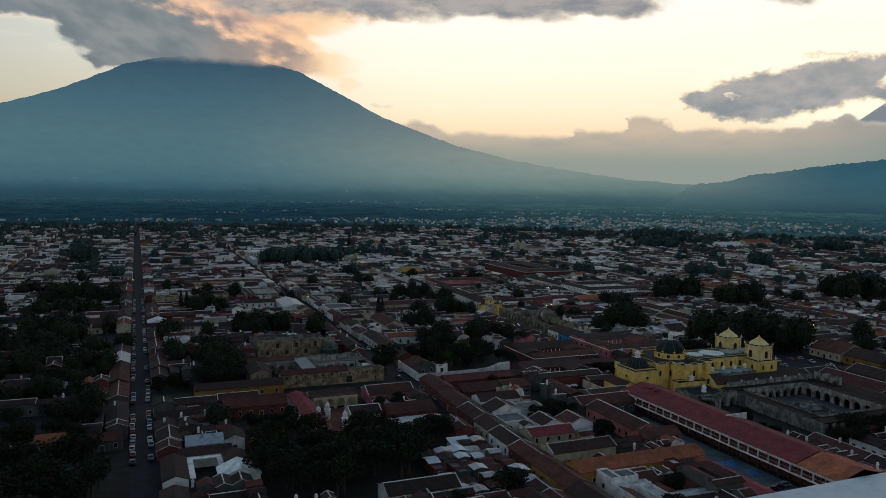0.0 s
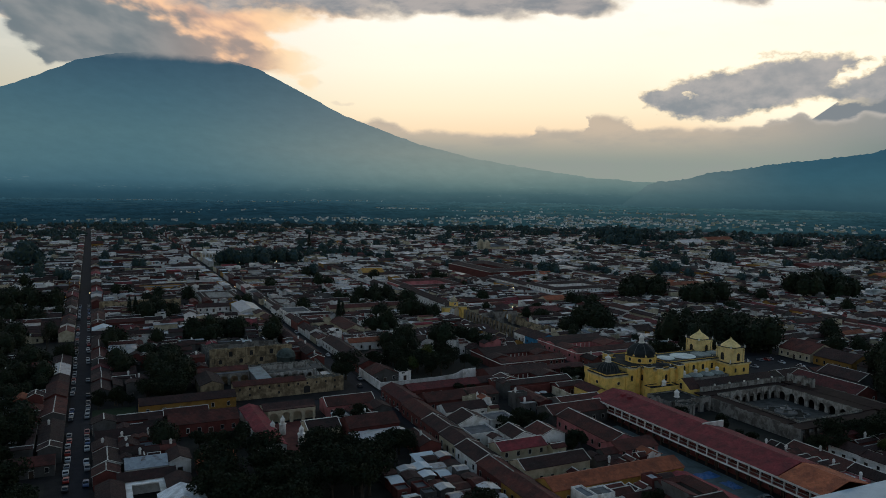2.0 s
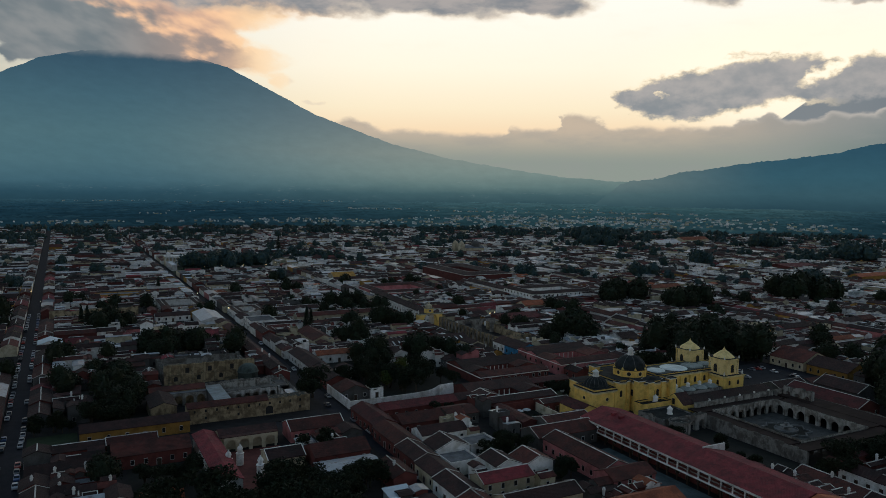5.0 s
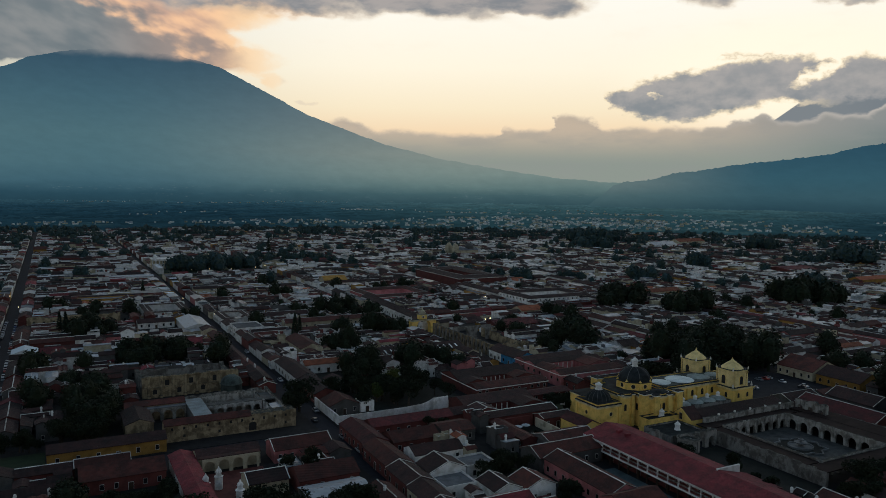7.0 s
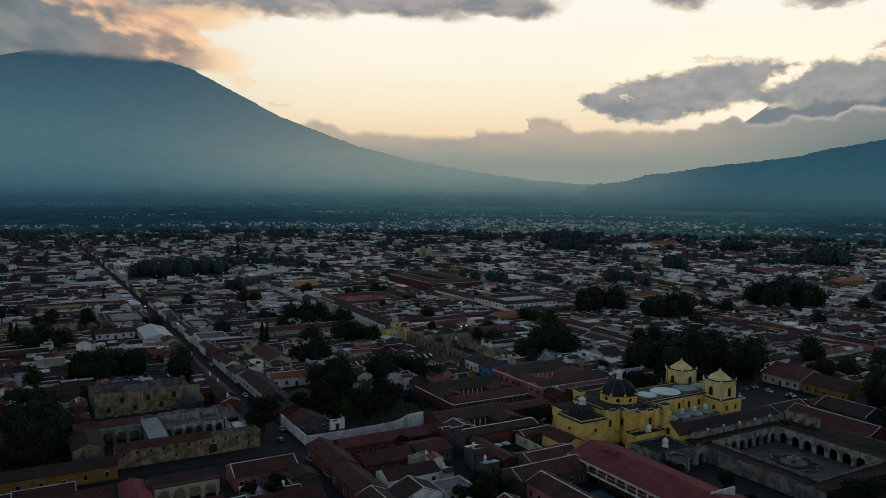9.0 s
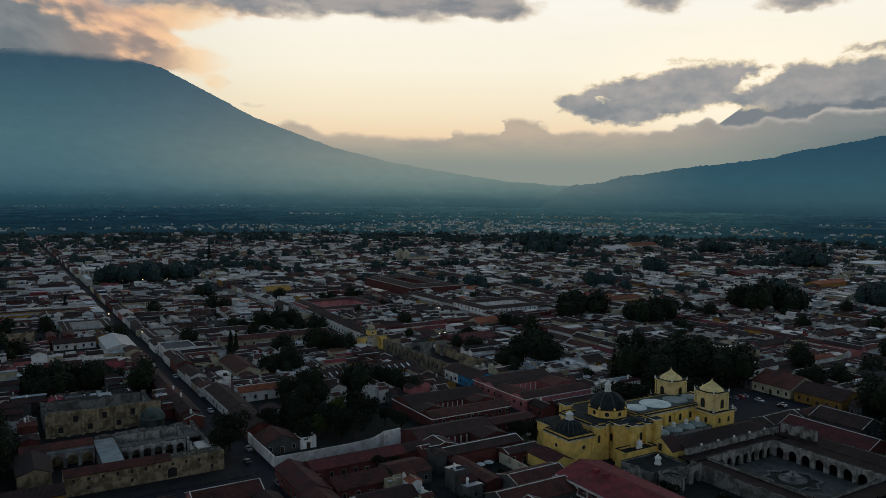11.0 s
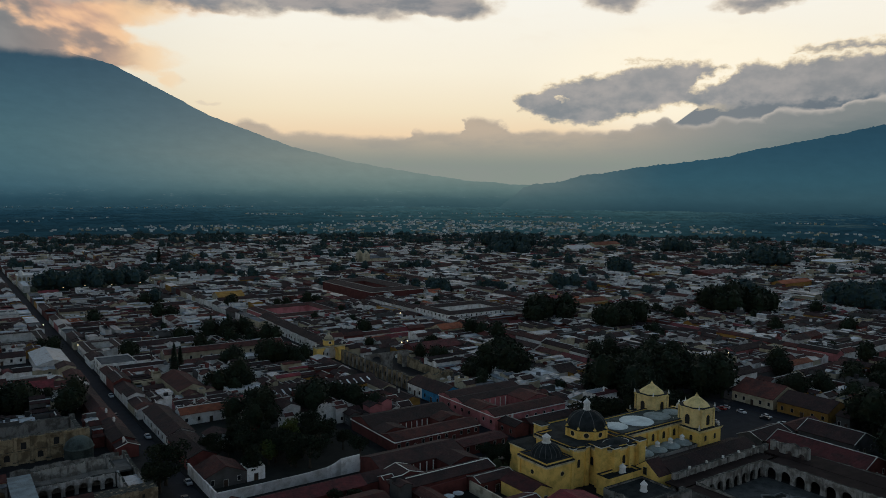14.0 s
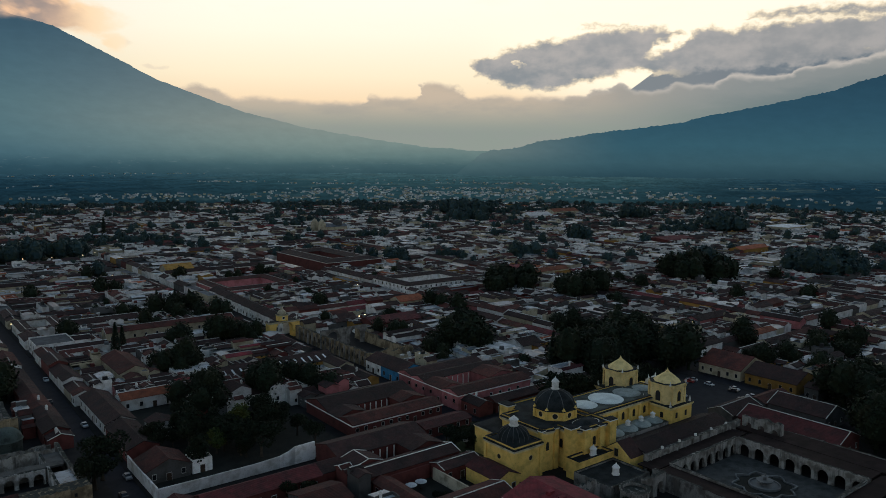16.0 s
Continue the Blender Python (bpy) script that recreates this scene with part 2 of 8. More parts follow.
M["greystone"] = mat_plain("fountain_stone", (0.19, 0.195, 0.19), 0.85, vary=0.4, spread=0.1)
M["black"] = mat_plain("rubber_and_hole_shade", (0.02, 0.02, 0.02), 0.7)


# ---------------------------------------------------------------- geometry helpers
class Geo:
    """Vertices, faces and a material slot for each face."""

    def __init__(self):
        self.v, self.f, self.k, self.mats = [], [], [], []

    def slot(self, mat):
        if mat not in self.mats:
            self.mats.append(mat)
        return self.mats.index(mat)

    def add(self, verts, faces, mat):
        n, s = len(self.v), self.slot(mat)
        self.v += [tuple(p) for p in verts]
        self.f += [tuple(i + n for i in fc) for fc in faces]
        self.k += [s] * len(faces)

    def box(self, x0, x1, y0, y1, z0, z1, mat, top=True, bottom=False):
        p = [(x0, y0, z0), (x1, y0, z0), (x1, y1, z0), (x0, y1, z0), (x0, y0, z1), (x1, y0, z1), (x1, y1, z1), (x0, y1, z1)]
        fc = [(0, 1, 5, 4), (1, 2, 6, 5), (2, 3, 7, 6), (3, 0, 4, 7)]
        if top:
            fc.append((4, 5, 6, 7))
        if bottom:
            fc.append((3, 2, 1, 0))
        self.add(p, fc, mat)

    def extrude(self, profile, mat, axis, a, b):
        """A closed profile, drawn in (u, z), carried along x or y from a to b. Convex or fanned from its first point."""
        n = len(profile)
        mk = (lambda u, z, w: (w, u, z)) if axis == "x" else (lambda u, z, w: (u, w, z))
        p = [mk(u, z, a) for u, z in profile] + [mk(u, z, b) for u, z in profile]
        fc = [(i, (i + 1) % n, (i + 1) % n + n, i + n) for i in range(n)]
        fc += [tuple(range(n))[::-1], tuple(range(n, 2 * n))]
        self.add(p, fc, mat)

    def lathe(self, cx, cy, prof, mat, seg=16, cap=True, a0=0.0, squash=1.0):
        """A profile of (r, z) turned about a vertical axis."""
        p, fc = [], []
        for r, z in prof:
            for i in range(seg):
                a = a0 + 2 * math.pi * i / seg
                p.append((cx + r * math.cos(a), cy + r * squash * math.sin(a), z))
        for j in range(len(prof) - 1):
            for i in range(seg):
                i2 = (i + 1) % seg
                fc.append((j * seg + i, j * seg + i2, (j + 1) * seg + i2, (j + 1) * seg + i))
        if cap:
            fc.append(tuple((len(prof) - 1) * seg + i for i in range(seg)))
        self.add(p, fc, mat)

    def weld(self):
        """Joins corners that meet, so that a piece is one skin."""
        seen, new_v, back = {}, [], []
        for p in self.v:
            key = (round(p[0], 3), round(p[1], 3), round(p[2], 3))
            if key not in seen:
                seen[key] = len(new_v)
                new_v.append(p)
            back.append(seen[key])
        self.v = new_v
        self.f = [tuple(back[i] for i in fc) for fc in self.f]
        return self

    def mesh(self, name, smooth=False):
        me = bpy.data.meshes.new(name)
        me.from_pydata(self.v, [], self.f)
        for m in self.mats:
            me.materials.append(m)
        me.polygons.foreach_set("material_index", self.k)
        if smooth:
            me.polygons.foreach_set("use_smooth", [True] * len(self.f))
        me.validate()
        me.update()
        return me


def part(name, geo, parent, label="", smooth=False):
    """One mesh under a thing or under a part."""
    ob = new(name, geo if isinstance(geo, bpy.types.Mesh) else geo.mesh(name, smooth))
    ob.parent = parent
    return tagged(ob, label)


def thing(name, x, y, label, category, group="", z=0.0):
    ob = new(name)
    ob.location = (x, y, z)
    return tagged(ob, label, category, group)


def block_walls(g, x0, x1, y0, y1, h, mat, ridge=None, pitch=0.42, z0=0.0):
    """Four walls; with a ridge along x or y the two end walls rise into gables."""
    if ridge is None:
        g.box(x0, x1, y0, y1, z0, h, mat, top=False)
        return
    if ridge == "x":
        c, rise = (y0 + y1) / 2, (y1 - y0) / 2 * pitch
        g.extrude([(y0, z0), (y1, z0), (y1, h), (c, h + rise - 0.02), (y0, h)], mat, "x", x0, x1)
    else:
        c, rise = (x0 + x1) / 2, (x1 - x0) / 2 * pitch
        g.extrude([(x0, z0), (x1, z0), (x1, h), (c, h + rise - 0.02), (x0, h)], mat, "y", y0, y1)


def gable_roof(g, x0, x1, y0, y1, h, mat, ridge, pitch=0.42, over=0.45, th=0.2):
    """Two slopes with thickness and eaves that stand out over the walls."""
    if ridge == "x":
        u0, u1, a, b = y0, y1, x0 - over * 0.5, x1 + over * 0.5
    else:
        u0, u1, a, b = x0, x1, y0 - over * 0.5, y1 + over * 0.5
    c, half = (u0 + u1) / 2, (u1 - u0) / 2
    top = h + half * pitch
    low = h - over * pitch
    g.extrude([(c - half - over, low + 0.01), (c, top + 0.01), (c + half + over, low + 0.01), (c + half + over, low + th), (c, top + th), (c - half - over, low + th)], mat, ridge, a, b)


def roof_caps(g, x0, x1, y0, y1, h, mat, ridge, pitch=0.42, ends=True, over=0.45, th=0.2):
    """Pale mortared ridge and verges on a tile roof; returns them piece by piece."""
    if ridge == "x":
        u0, u1, a, b = y0, y1, x0 - over * 0.5, x1 + over * 0.5
    else:
        u0, u1, a, b = x0, x1, y0 - over * 0.5, y1 + over * 0.5
    c, half = (u0 + u1) / 2, (u1 - u0) / 2
    top, low = h + half * pitch + th, h - over * pitch + th
    out = []
    p = Geo()
    p.extrude([(c - 0.2, top - 0.06), (c + 0.2, top - 0.06), (c + 0.1, top + 0.1), (c - 0.1, top + 0.1)], mat, ridge, a + 0.21, b - 0.21)
    out.append(("ridge_cap", p))
    if ends:
        for u, w in ((a - 0.03, a + 0.2), (b - 0.2, b + 0.03)):
            p = Geo()
            e = half + over
            p.extrude([(c - e, low - 0.05), (c, top - 0.05), (c + e, low - 0.05), (c + e, low + 0.12), (c, top + 0.14), (c - e, low + 0.12)], mat, ridge, u, w)
            out.append(("verge", p))
    if g is not None:
        for _, p in out:
            g.add(p.v, p.f, mat)
    return out


def shed_roof(g, x0, x1, y0, y1, h, mat, low, pitch=0.3, over=0.4, th=0.18):
    """One slope that falls towards low: 'x-', 'x+', 'y-' or 'y+'."""
    ax, neg = low[0], low[1] == "-"
    u0, u1, a, b = (x0, x1, y0, y1) if ax == "x" else (y0, y1, x0, x1)
    run = u1 - u0
    zl, zh = h - over * pitch, h + run * pitch
    if neg:
        prof = [(u0 - over, zl), (u1, zh), (u1, zh + th), (u0 - over, zl + th)]
    else:
        prof = [(u0, zh), (u1 + over, zl), (u1 + over, zl + th), (u0, zh + th)]
    g.extrude(prof, mat, "y" if ax == "x" else "x", a - over * 0.4, b + over * 0.4)


def shed_walls(g, x0, x1, y0, y1, h, mat, low, pitch=0.3):
    ax, neg = low[0], low[1] == "-"
    u0, u1, a, b = (x0, x1, y0, y1) if ax == "x" else (y0, y1, x0, x1)
    hi = h + (u1 - u0) * pitch
    prof = [(u0, 0), (u1, 0), (u1, hi if neg else h), (u0, h if neg else hi)]
    g.extrude(prof, mat, "y" if ax == "x" else "x", a, b)


def ring_walls(g, x0, x1, y0, y1, z0, z1, mat, t=0.22, foot=None):
    """Four walls in one skin; inside they go down to foot."""
    foot = z0 if foot is None else foot
    o, q = [(x0, y0), (x1, y0), (x1, y1), (x0, y1)], [(x0 + t, y0 + t), (x1 - t, y0 + t), (x1 - t, y1 - t), (x0 + t, y1 - t)]
    v = [(x, y, z0) for x, y in o] + [(x, y, z1) for x, y in o] + [(x, y, z1) for x, y in q] + [(x, y, foot) for x, y in q]
    g.add(v, [(r * 4 + i, r * 4 + (i + 1) % 4, r * 4 + 4 + (i + 1) % 4, r * 4 + 4 + i) for r in range(3) for i in range(4)], mat)


def flat_top(g, gw, x0, x1, y0, y1, h, mat, wall, par=0.6, t=0.22, z0=0.0):
    """Walls that end in a parapet and a flat deck inside them."""
    ring_walls(gw, x0, x1, y0, y1, z0, h + par, wall, t, h - 0.3)
    g.box(x0 + t, x1 - t, y0 + t, y1 - t, h - 0.15, h, mat)


# ---------------------------------------------------------------- sky and distance
EYE = (30.0, 60.0, 91.0)


def far_point(az, el, dist):
    a, e = radians(az), radians(el)
    return (EYE[0] + dist * math.sin(a), EYE[1] + dist * math.cos(a), EYE[2] + dist * math.tan(e))


def sheet(name, az0, az1, na, rows, mat, label, category):
    """A curved sheet round the view: rows(az) gives (elevation, distance) from foot to top. UV holds azimuth and elevation in degrees / 100."""
    verts, faces, uv = [], [], []
    for i in range(na + 1):
        az = az0 + (az1 - az0) * i / na
        col = rows(az)
        for el, dist in col:
            verts.append(far_point(az, el, dist))
            uv.append((az / 100, el / 100))
    n = len(col)
    for i in range(na):
        for j in range(n - 1):
            faces.append((i * n + j, (i + 1) * n + j, (i + 1) * n + j + 1, i * n + j + 1))
    me = bpy.data.meshes.new(name)
    me.from_pydata(verts, [], faces)
    layer = me.uv_layers.new(name="direction")
    for lp in me.loops:
        layer.data[lp.index].uv = uv[lp.vertex_index]
    me.materials.append(mat)
    me.polygons.foreach_set("use_smooth", [True] * len(faces))
    return tagged(new(name, me), label, category, kind="structure")


def glow(k, col):
    e = k.n("ShaderNodeEmission")
    k.put(e.inputs[0], col)
    out = k.n("ShaderNodeOutputMaterial")
    k.t.links.new(e.outputs[0], out.inputs[0])


def air_coords(k):
    """Azimuth and elevation in degrees, plain and warped, and two noises."""
    uvn = k.n("ShaderNodeUVMap")
    uvn.uv_map = "direction"
    sep = k.n("ShaderNodeSeparateXYZ")
    k.put(sep.inputs[0], uvn.outputs[0])
    az = k.m("MULTIPLY", sep.outputs[0], 100.0)
    el = k.m("MULTIPLY", sep.outputs[1], 100.0)
    p0 = k.xyz(az, k.m("MULTIPLY", el, 1.7))
    w1 = k.n("ShaderNodeTexNoise")
    k.put(w1.inputs["Vector"], p0)
    w1.inputs["Scale"].default_value = 0.3
    w1.inputs["Detail"].default_value = 6.0
    w1.inputs["Roughness"].default_value = 0.52
    ws = k.n("ShaderNodeSeparateXYZ")
    k.put(ws.inputs[0], w1.outputs[1])
    waz = k.m("ADD", az, k.m("MULTIPLY", k.m("SUBTRACT", ws.outputs[0], 0.5), 5.0))
    wel = k.m("ADD", el, k.m("MULTIPLY", k.m("SUBTRACT", ws.outputs[1], 0.5), 2.0))
    fine = k.noise(p0, 0.8, 6, 0.52)
    long = k.noise(k.xyz(k.m("MULTIPLY", az, 0.4), k.m("MULTIPLY", el, 1.3)), 0.7, 5, 0.6)
    return az, el, waz, wel, fine, long


def cloud_field(k, waz, wel, fine, blobs, rough=0.9):
    tot = 0.0
    for a, e, ra, re in blobs:
        dx = k.m("DIVIDE", k.m("SUBTRACT", waz, a), ra)
        dy = k.m("DIVIDE", k.m("SUBTRACT", wel, e), re)
        d = k.m("ADD", k.m("MULTIPLY", dx, dx), k.m("MULTIPLY", dy, dy))
        tot = k.m("ADD", tot, k.m("MAXIMUM", k.m("SUBTRACT", 1.0, d), 0.0))
    near = k.m("MINIMUM", k.m("MULTIPLY", tot, 2.5), 1.0)
    return k.m("ADD", tot, k.m("MULTIPLY", k.m("MULTIPLY", k.m("SUBTRACT", fine, 0.5), rough), near))


def curve(k, x, pts):
    """A broken line through (azimuth, elevation) points, as a node."""
    lo, hi = pts[0][0], pts[-1][0]
    return k.m("MULTIPLY", k.ramp(k.m("DIVIDE", k.m("SUBTRACT", x, lo), hi - lo), [((a - lo) / (hi - lo), e / 12.0) for a, e in pts]), 12.0)


def band_depth(k, az, el, upper, lower):
    """How deep a place lies inside a cloud between its upper and its lower edge; negative outside."""
    return k.m("MINIMUM", k.m("SUBTRACT", curve(k, az, upper), el), k.m("SUBTRACT", el, curve(k, az, lower)))


def cap_cloud(k, co):
    """The cloud that sits on the summit, lit orange from behind on one side: its mask and colour."""
    az, el, waz, wel, fine, long = co
    cap = cloud_field(k, waz, wel, fine, [(3, 10.6, 6.5, 2.0), (-0.5, 9.6, 3.2, 1.5), (7, 10.4, 5.6, 1.9), (10.8, 9.8, 4.0, 1.5), (13.2, 8.9, 2.8, 1.1), (15.0, 7.7, 1.5, 0.7), (12.5, 11.8, 4.0, 0.9), (0, 12.2, 9, 1.8), (8, 11.4, 4.4, 1.5), (-3.0, 10.6, 3.0, 0.8), (17.0, 6.05, 0.9, 0.25), (-5, 12.3, 8, 1.1), (-2.4, 9.3, 2.4, 1.1), (-3.0, 10.3, 3.0, 1.2), (-2.2, 8.6, 1.5, 0.7), (0.6, 9.1, 2.8, 0.9), (1.6, 9.0, 4.2, 1.1), (5.5, 9.3, 4.0, 1.1), (9.0, 9.0, 3.0, 0.9), (-1.7, 8.7, 2.4, 1.0)], 0.8)
    soft = k.noise(k.xyz(k.m("ADD", az, k.m("MULTIPLY", el, 0.8)), k.m("MULTIPLY", el, 1.6)), 0.45, 3, 0.45)
    edge = k.m("ADD", k.m("MULTIPLY_ADD", waz, 0.3, wel), k.m("ADD", k.m("MULTIPLY", k.m("SUBTRACT", soft, 0.5), 5.5), k.m("MULTIPLY", k.m("SUBTRACT", fine, 0.5), 2.0)))
    cool = k.mix(k.smooth(soft, 0.3, 0.7), (0.17, 0.205, 0.225), (0.27, 0.285, 0.29))
    cool = k.mix(k.smooth(az, 2.0, 10.0), cool, (0.36, 0.29, 0.26))
    warm = k.mix(k.smooth(soft, 0.35, 0.65), (0.6, 0.4, 0.31), (0.98, 0.61, 0.37))
    warm = k.mix(k.smooth(az, 9.5, 14.5), warm, (1.02, 0.72, 0.43))
    warm = k.mix(k.smooth(az, 15.4, 16.2), warm, (0.62, 0.52, 0.45))
    tone = k.mix(k.m("MAXIMUM", k.smooth(edge, 12.2, 14.0), k.smooth(waz, 10.5, 13.5)), cool, warm)
    tone = k.mix(k.smooth(az, 15.4, 16.2), tone, (0.6, 0.5, 0.44))
    tone = k.mix(k.m("MULTIPLY", k.smooth(cap, 0.75, 0.2), k.smooth(az, 8.0, 13.0)), tone, (1.05, 0.79, 0.5))
    return k.m("MULTIPLY", k.smooth(cap, 0.0, 1.05), k.smooth(az, 17.0, 11.5, 0.32, 1.0)), tone


def sky_material():
    mat = bpy.data.materials.new("sunset_sky")
    k = Nodes(mat)
    co = air_coords(k)
    az, el, waz, wel, fine, long = co
    # open sky
    base = k.ramp(k.m("DIVIDE", el, 25.0), [(0.0, (0.5, 0.42, 0.33)), (0.16, (0.96, 0.72, 0.47)), (0.24, (1.0, 0.86, 0.62)), (0.36, (1.05, 0.97, 0.79)), (0.56, (1.05, 1.02, 0.93)), (1.0, (0.5, 0.55, 0.6))])
    fade = k.smooth(az, -14.0, 24.0, 0.55, 1.0)
    base = k.mix(1.0, base, k.xyz(fade, k.m("POWER", fade, 0.85), k.m("POWER", fade, 0.7)), "MULTIPLY")
    back = k.m("MAXIMUM", k.smooth(az, 82.0, 125.0), k.smooth(az, -22.0, -60.0))
    base = k.mix(back, base, k.ramp(k.m("DIVIDE", el, 25.0), [(0.0, (0.2, 0.22, 0.27)), (0.4, (0.36, 0.37, 0.42)), (1.0, (0.36, 0.4, 0.47))]))
    gx, gy = k.m("DIVIDE", k.m("SUBTRACT", az, 52.0), 13.0), k.m("DIVIDE", k.m("SUBTRACT", el, 8.0), 5.0)
    shine = k.smooth(k.m("ADD", k.m("MULTIPLY", gx, gx), k.m("MULTIPLY", gy, gy)), 1.0, 0.0)
    base = k.mix(k.m("MULTIPLY", shine, 0.85), base, (1.12, 1.03, 0.83))
    wisp = k.m("MULTIPLY", k.smooth(long, 0.5, 0.75), k.smooth(el, 5.0, 12.0))
    base = k.mix(k.m("MULTIPLY", wisp, 0.22), base, (1.0, 0.9, 0.74))
    band = cloud_field(k, waz, wel, fine, [(-8, 11.9, 9, 1.5), (-7, 12.0, 9, 1.4), (0, 12.3, 9, 1.4), (6, 13.0, 15, 1.6), (20, 14.1, 10, 1.9), (29, 14.0, 9, 1.7), (35.5, 13.4, 4.5, 1.0), (14, 16.4, 27, 2.4), (46.8, 13.6, 3.0, 1.1), (57, 12.9, 4, 0.7)])
    n1, n2 = k.noise(k.xyz(az, k.m("MULTIPLY", el, 1.5), 3.0), 0.9, 7, 0.58), k.noise(k.xyz(az, k.m("MULTIPLY", el, 1.5), 9.0), 1.3, 6, 0.55)
    caz = k.m("ADD", az, k.m("MULTIPLY", k.m("SUBTRACT", n1, 0.5), 2.6))
    cel = k.m("ADD", el, k.m("MULTIPLY", k.m("SUBTRACT", n2, 0.5), 1.3))
    tail = band_depth(k, caz, cel, [(39.2, 5.9), (39.6, 6.9), (41.1, 7.5), (43.0, 8.1), (45.0, 8.5), (47.0, 8.7), (48.8, 9.1), (50.6, 9.25), (52.4, 9.2), (53.8, 9.2), (54.8, 8.8), (56.0, 8.0)], [(39.2, 7.9), (39.6, 6.75), (40.3, 6.2), (41.5, 5.6), (42.8, 5.18), (45.1, 4.95), (46.7, 5.25), (48.0, 5.7), (49.0, 5.8), (50.0, 6.05), (51.1, 6.35), (52.2, 7.0), (53.2, 8.1), (54.8, 8.8), (56.0, 9.4)])
    mass = band_depth(k, caz, cel, [(48.4, 5.0), (50.0, 6.8), (51.6, 7.6), (53.5, 7.5), (54.6, 8.0), (55.5, 8.6), (56.2, 9.05), (57.2, 9.15), (58.0, 8.85), (59.0, 9.05), (61.0, 9.2), (67.0, 9.35), (75.0, 10.0), (84.0, 10.6)], [(48.4, 7.5), (50.0, 6.4), (50.7, 6.3), (52.2, 6.35), (53.4, 6.15), (56.0, 6.1), (58.3, 6.2), (62.0, 6.35), (67.0, 6.9), (84.0, 8.2)])
    streak = band_depth(k, caz, cel, [(57.2, 8.6), (59.0, 9.75), (61.7, 10.1), (67.2, 9.95), (76.0, 10.4)], [(57.2, 10.6), (59.0, 9.6), (61.7, 9.5), (67.2, 9.3), (76.0, 10.0)])
    wisps = band_depth(k, caz, cel, [(46.4, 8.6), (47.8, 9.5), (50.2, 9.5), (51.9, 9.35), (52.9, 8.6)], [(46.4, 10.4), (47.8, 9.48), (50.2, 9.42), (51.9, 9.34), (52.9, 10.4)])
    right = k.m("MAXIMUM", k.m("MAXIMUM", tail, mass), k.m("MAXIMUM", streak, wisps))
    hx, hy = k.m("DIVIDE", k.m("SUBTRACT", caz, 43.5), 0.75), k.m("DIVIDE", k.m("SUBTRACT", cel, 6.95), 0.28)
    right = k.m("SUBTRACT", right, k.smooth(k.m("ADD", k.m("MULTIPLY", hx, hx), k.m("MULTIPLY", hy, hy)), 1.4, 0.2, 0.0, 1.1))
    grey = k.mix(k.smooth(long, 0.35, 0.65), (0.25, 0.265, 0.285), (0.42, 0.39, 0.375))
    grey = k.mix(k.smooth(az, 4.0, -4.0), grey, (0.2, 0.23, 0.26))
    fringe = k.mix(k.m("MULTIPLY", k.smooth(az, 22.0, 12.0), k.smooth(az, 2.0, 7.0)), (0.85, 0.74, 0.6), (1.0, 0.66, 0.4))
    sky = k.mix(k.smooth(band, 0.0, 0.65), base, k.mix(k.smooth(band, 0.2, 1.1), fringe, grey))
    cone = k.m("MINIMUM", k.m("MULTIPLY_ADD", k.m("SUBTRACT", az, 51.55), 0.74, 5.15), 7.6)
    far = k.m("MULTIPLY", k.smooth(k.m("SUBTRACT", cone, el), -0.04, 0.06), k.smooth(az, 50.5, 51.5))
    sky = k.mix(far, sky, k.mix(k.smooth(az, 54.0, 64.0), (0.215, 0.24, 0.26), (0.15, 0.185, 0.22)))
    soft = k.noise(k.xyz(az, k.m("MULTIPLY", el, 1.5)), 0.5, 5, 0.55)
    body = k.mix(k.smooth(soft, 0.32, 0.68), (0.255, 0.28, 0.3), (0.43, 0.41, 0.395))
    body = k.mix(k.smooth(az, 53.0, 62.0), body, k.mix(k.smooth(soft, 0.3, 0.7), (0.22, 0.245, 0.265), (0.38, 0.37, 0.365)))
    body = k.mix(k.m("MULTIPLY", k.smooth(el, 5.6, 9.0), 0.4), body, (0.44, 0.415, 0.4))
    rim = k.mix(k.m("MULTIPLY", k.smooth(az, 52.5, 56.0), k.smooth(el, 7.6, 7.0)), (1.0, 0.83, 0.57), (0.2, 0.23, 0.255))
    cr = k.mix(k.smooth(right, -0.2, 0.4), rim, body)
    sky = k.mix(k.smooth(right, -0.28, 0.12), sky, cr)
    mc, cc = cap_cloud(k, co)
    sky = k.mix(mc, sky, cc)
    # the farther volcano behind the bank, and the bank itself with its billowing top
    top = curve(k, k.m("ADD", az, k.m("MULTIPLY", k.m("SUBTRACT", n1, 0.5), 2.2)), [(15.0, 4.6), (18.5, 5.05), (20.0, 5.3), (21.7, 4.75), (22.7, 4.35), (24.2, 4.55), (26.0, 4.32), (28.0, 4.18), (31.9, 4.22), (32.3, 4.75), (33.0, 4.55), (36.0, 4.65), (36.4, 5.6), (37.0, 5.8), (38.7, 5.5), (39.5, 4.8), (40.0, 4.58), (41.2, 4.78), (45.2, 4.63), (48.2, 4.75), (49.7, 5.25), (51.0, 5.45), (51.6, 5.12), (53.0, 5.12), (54.7, 5.4), (57.0, 5.55), (58.4, 5.95), (62.0, 6.1), (62.6, 6.4), (65.3, 6.6), (67.4, 7.1), (80.0, 8.6)])
    puff = k.n("ShaderNodeTexVoronoi")
    k.put(puff.inputs["Vector"], k.xyz(k.m("ADD", az, k.m("MULTIPLY", fine, 1.4)), el))
    puff.inputs["Scale"].default_value = 0.8
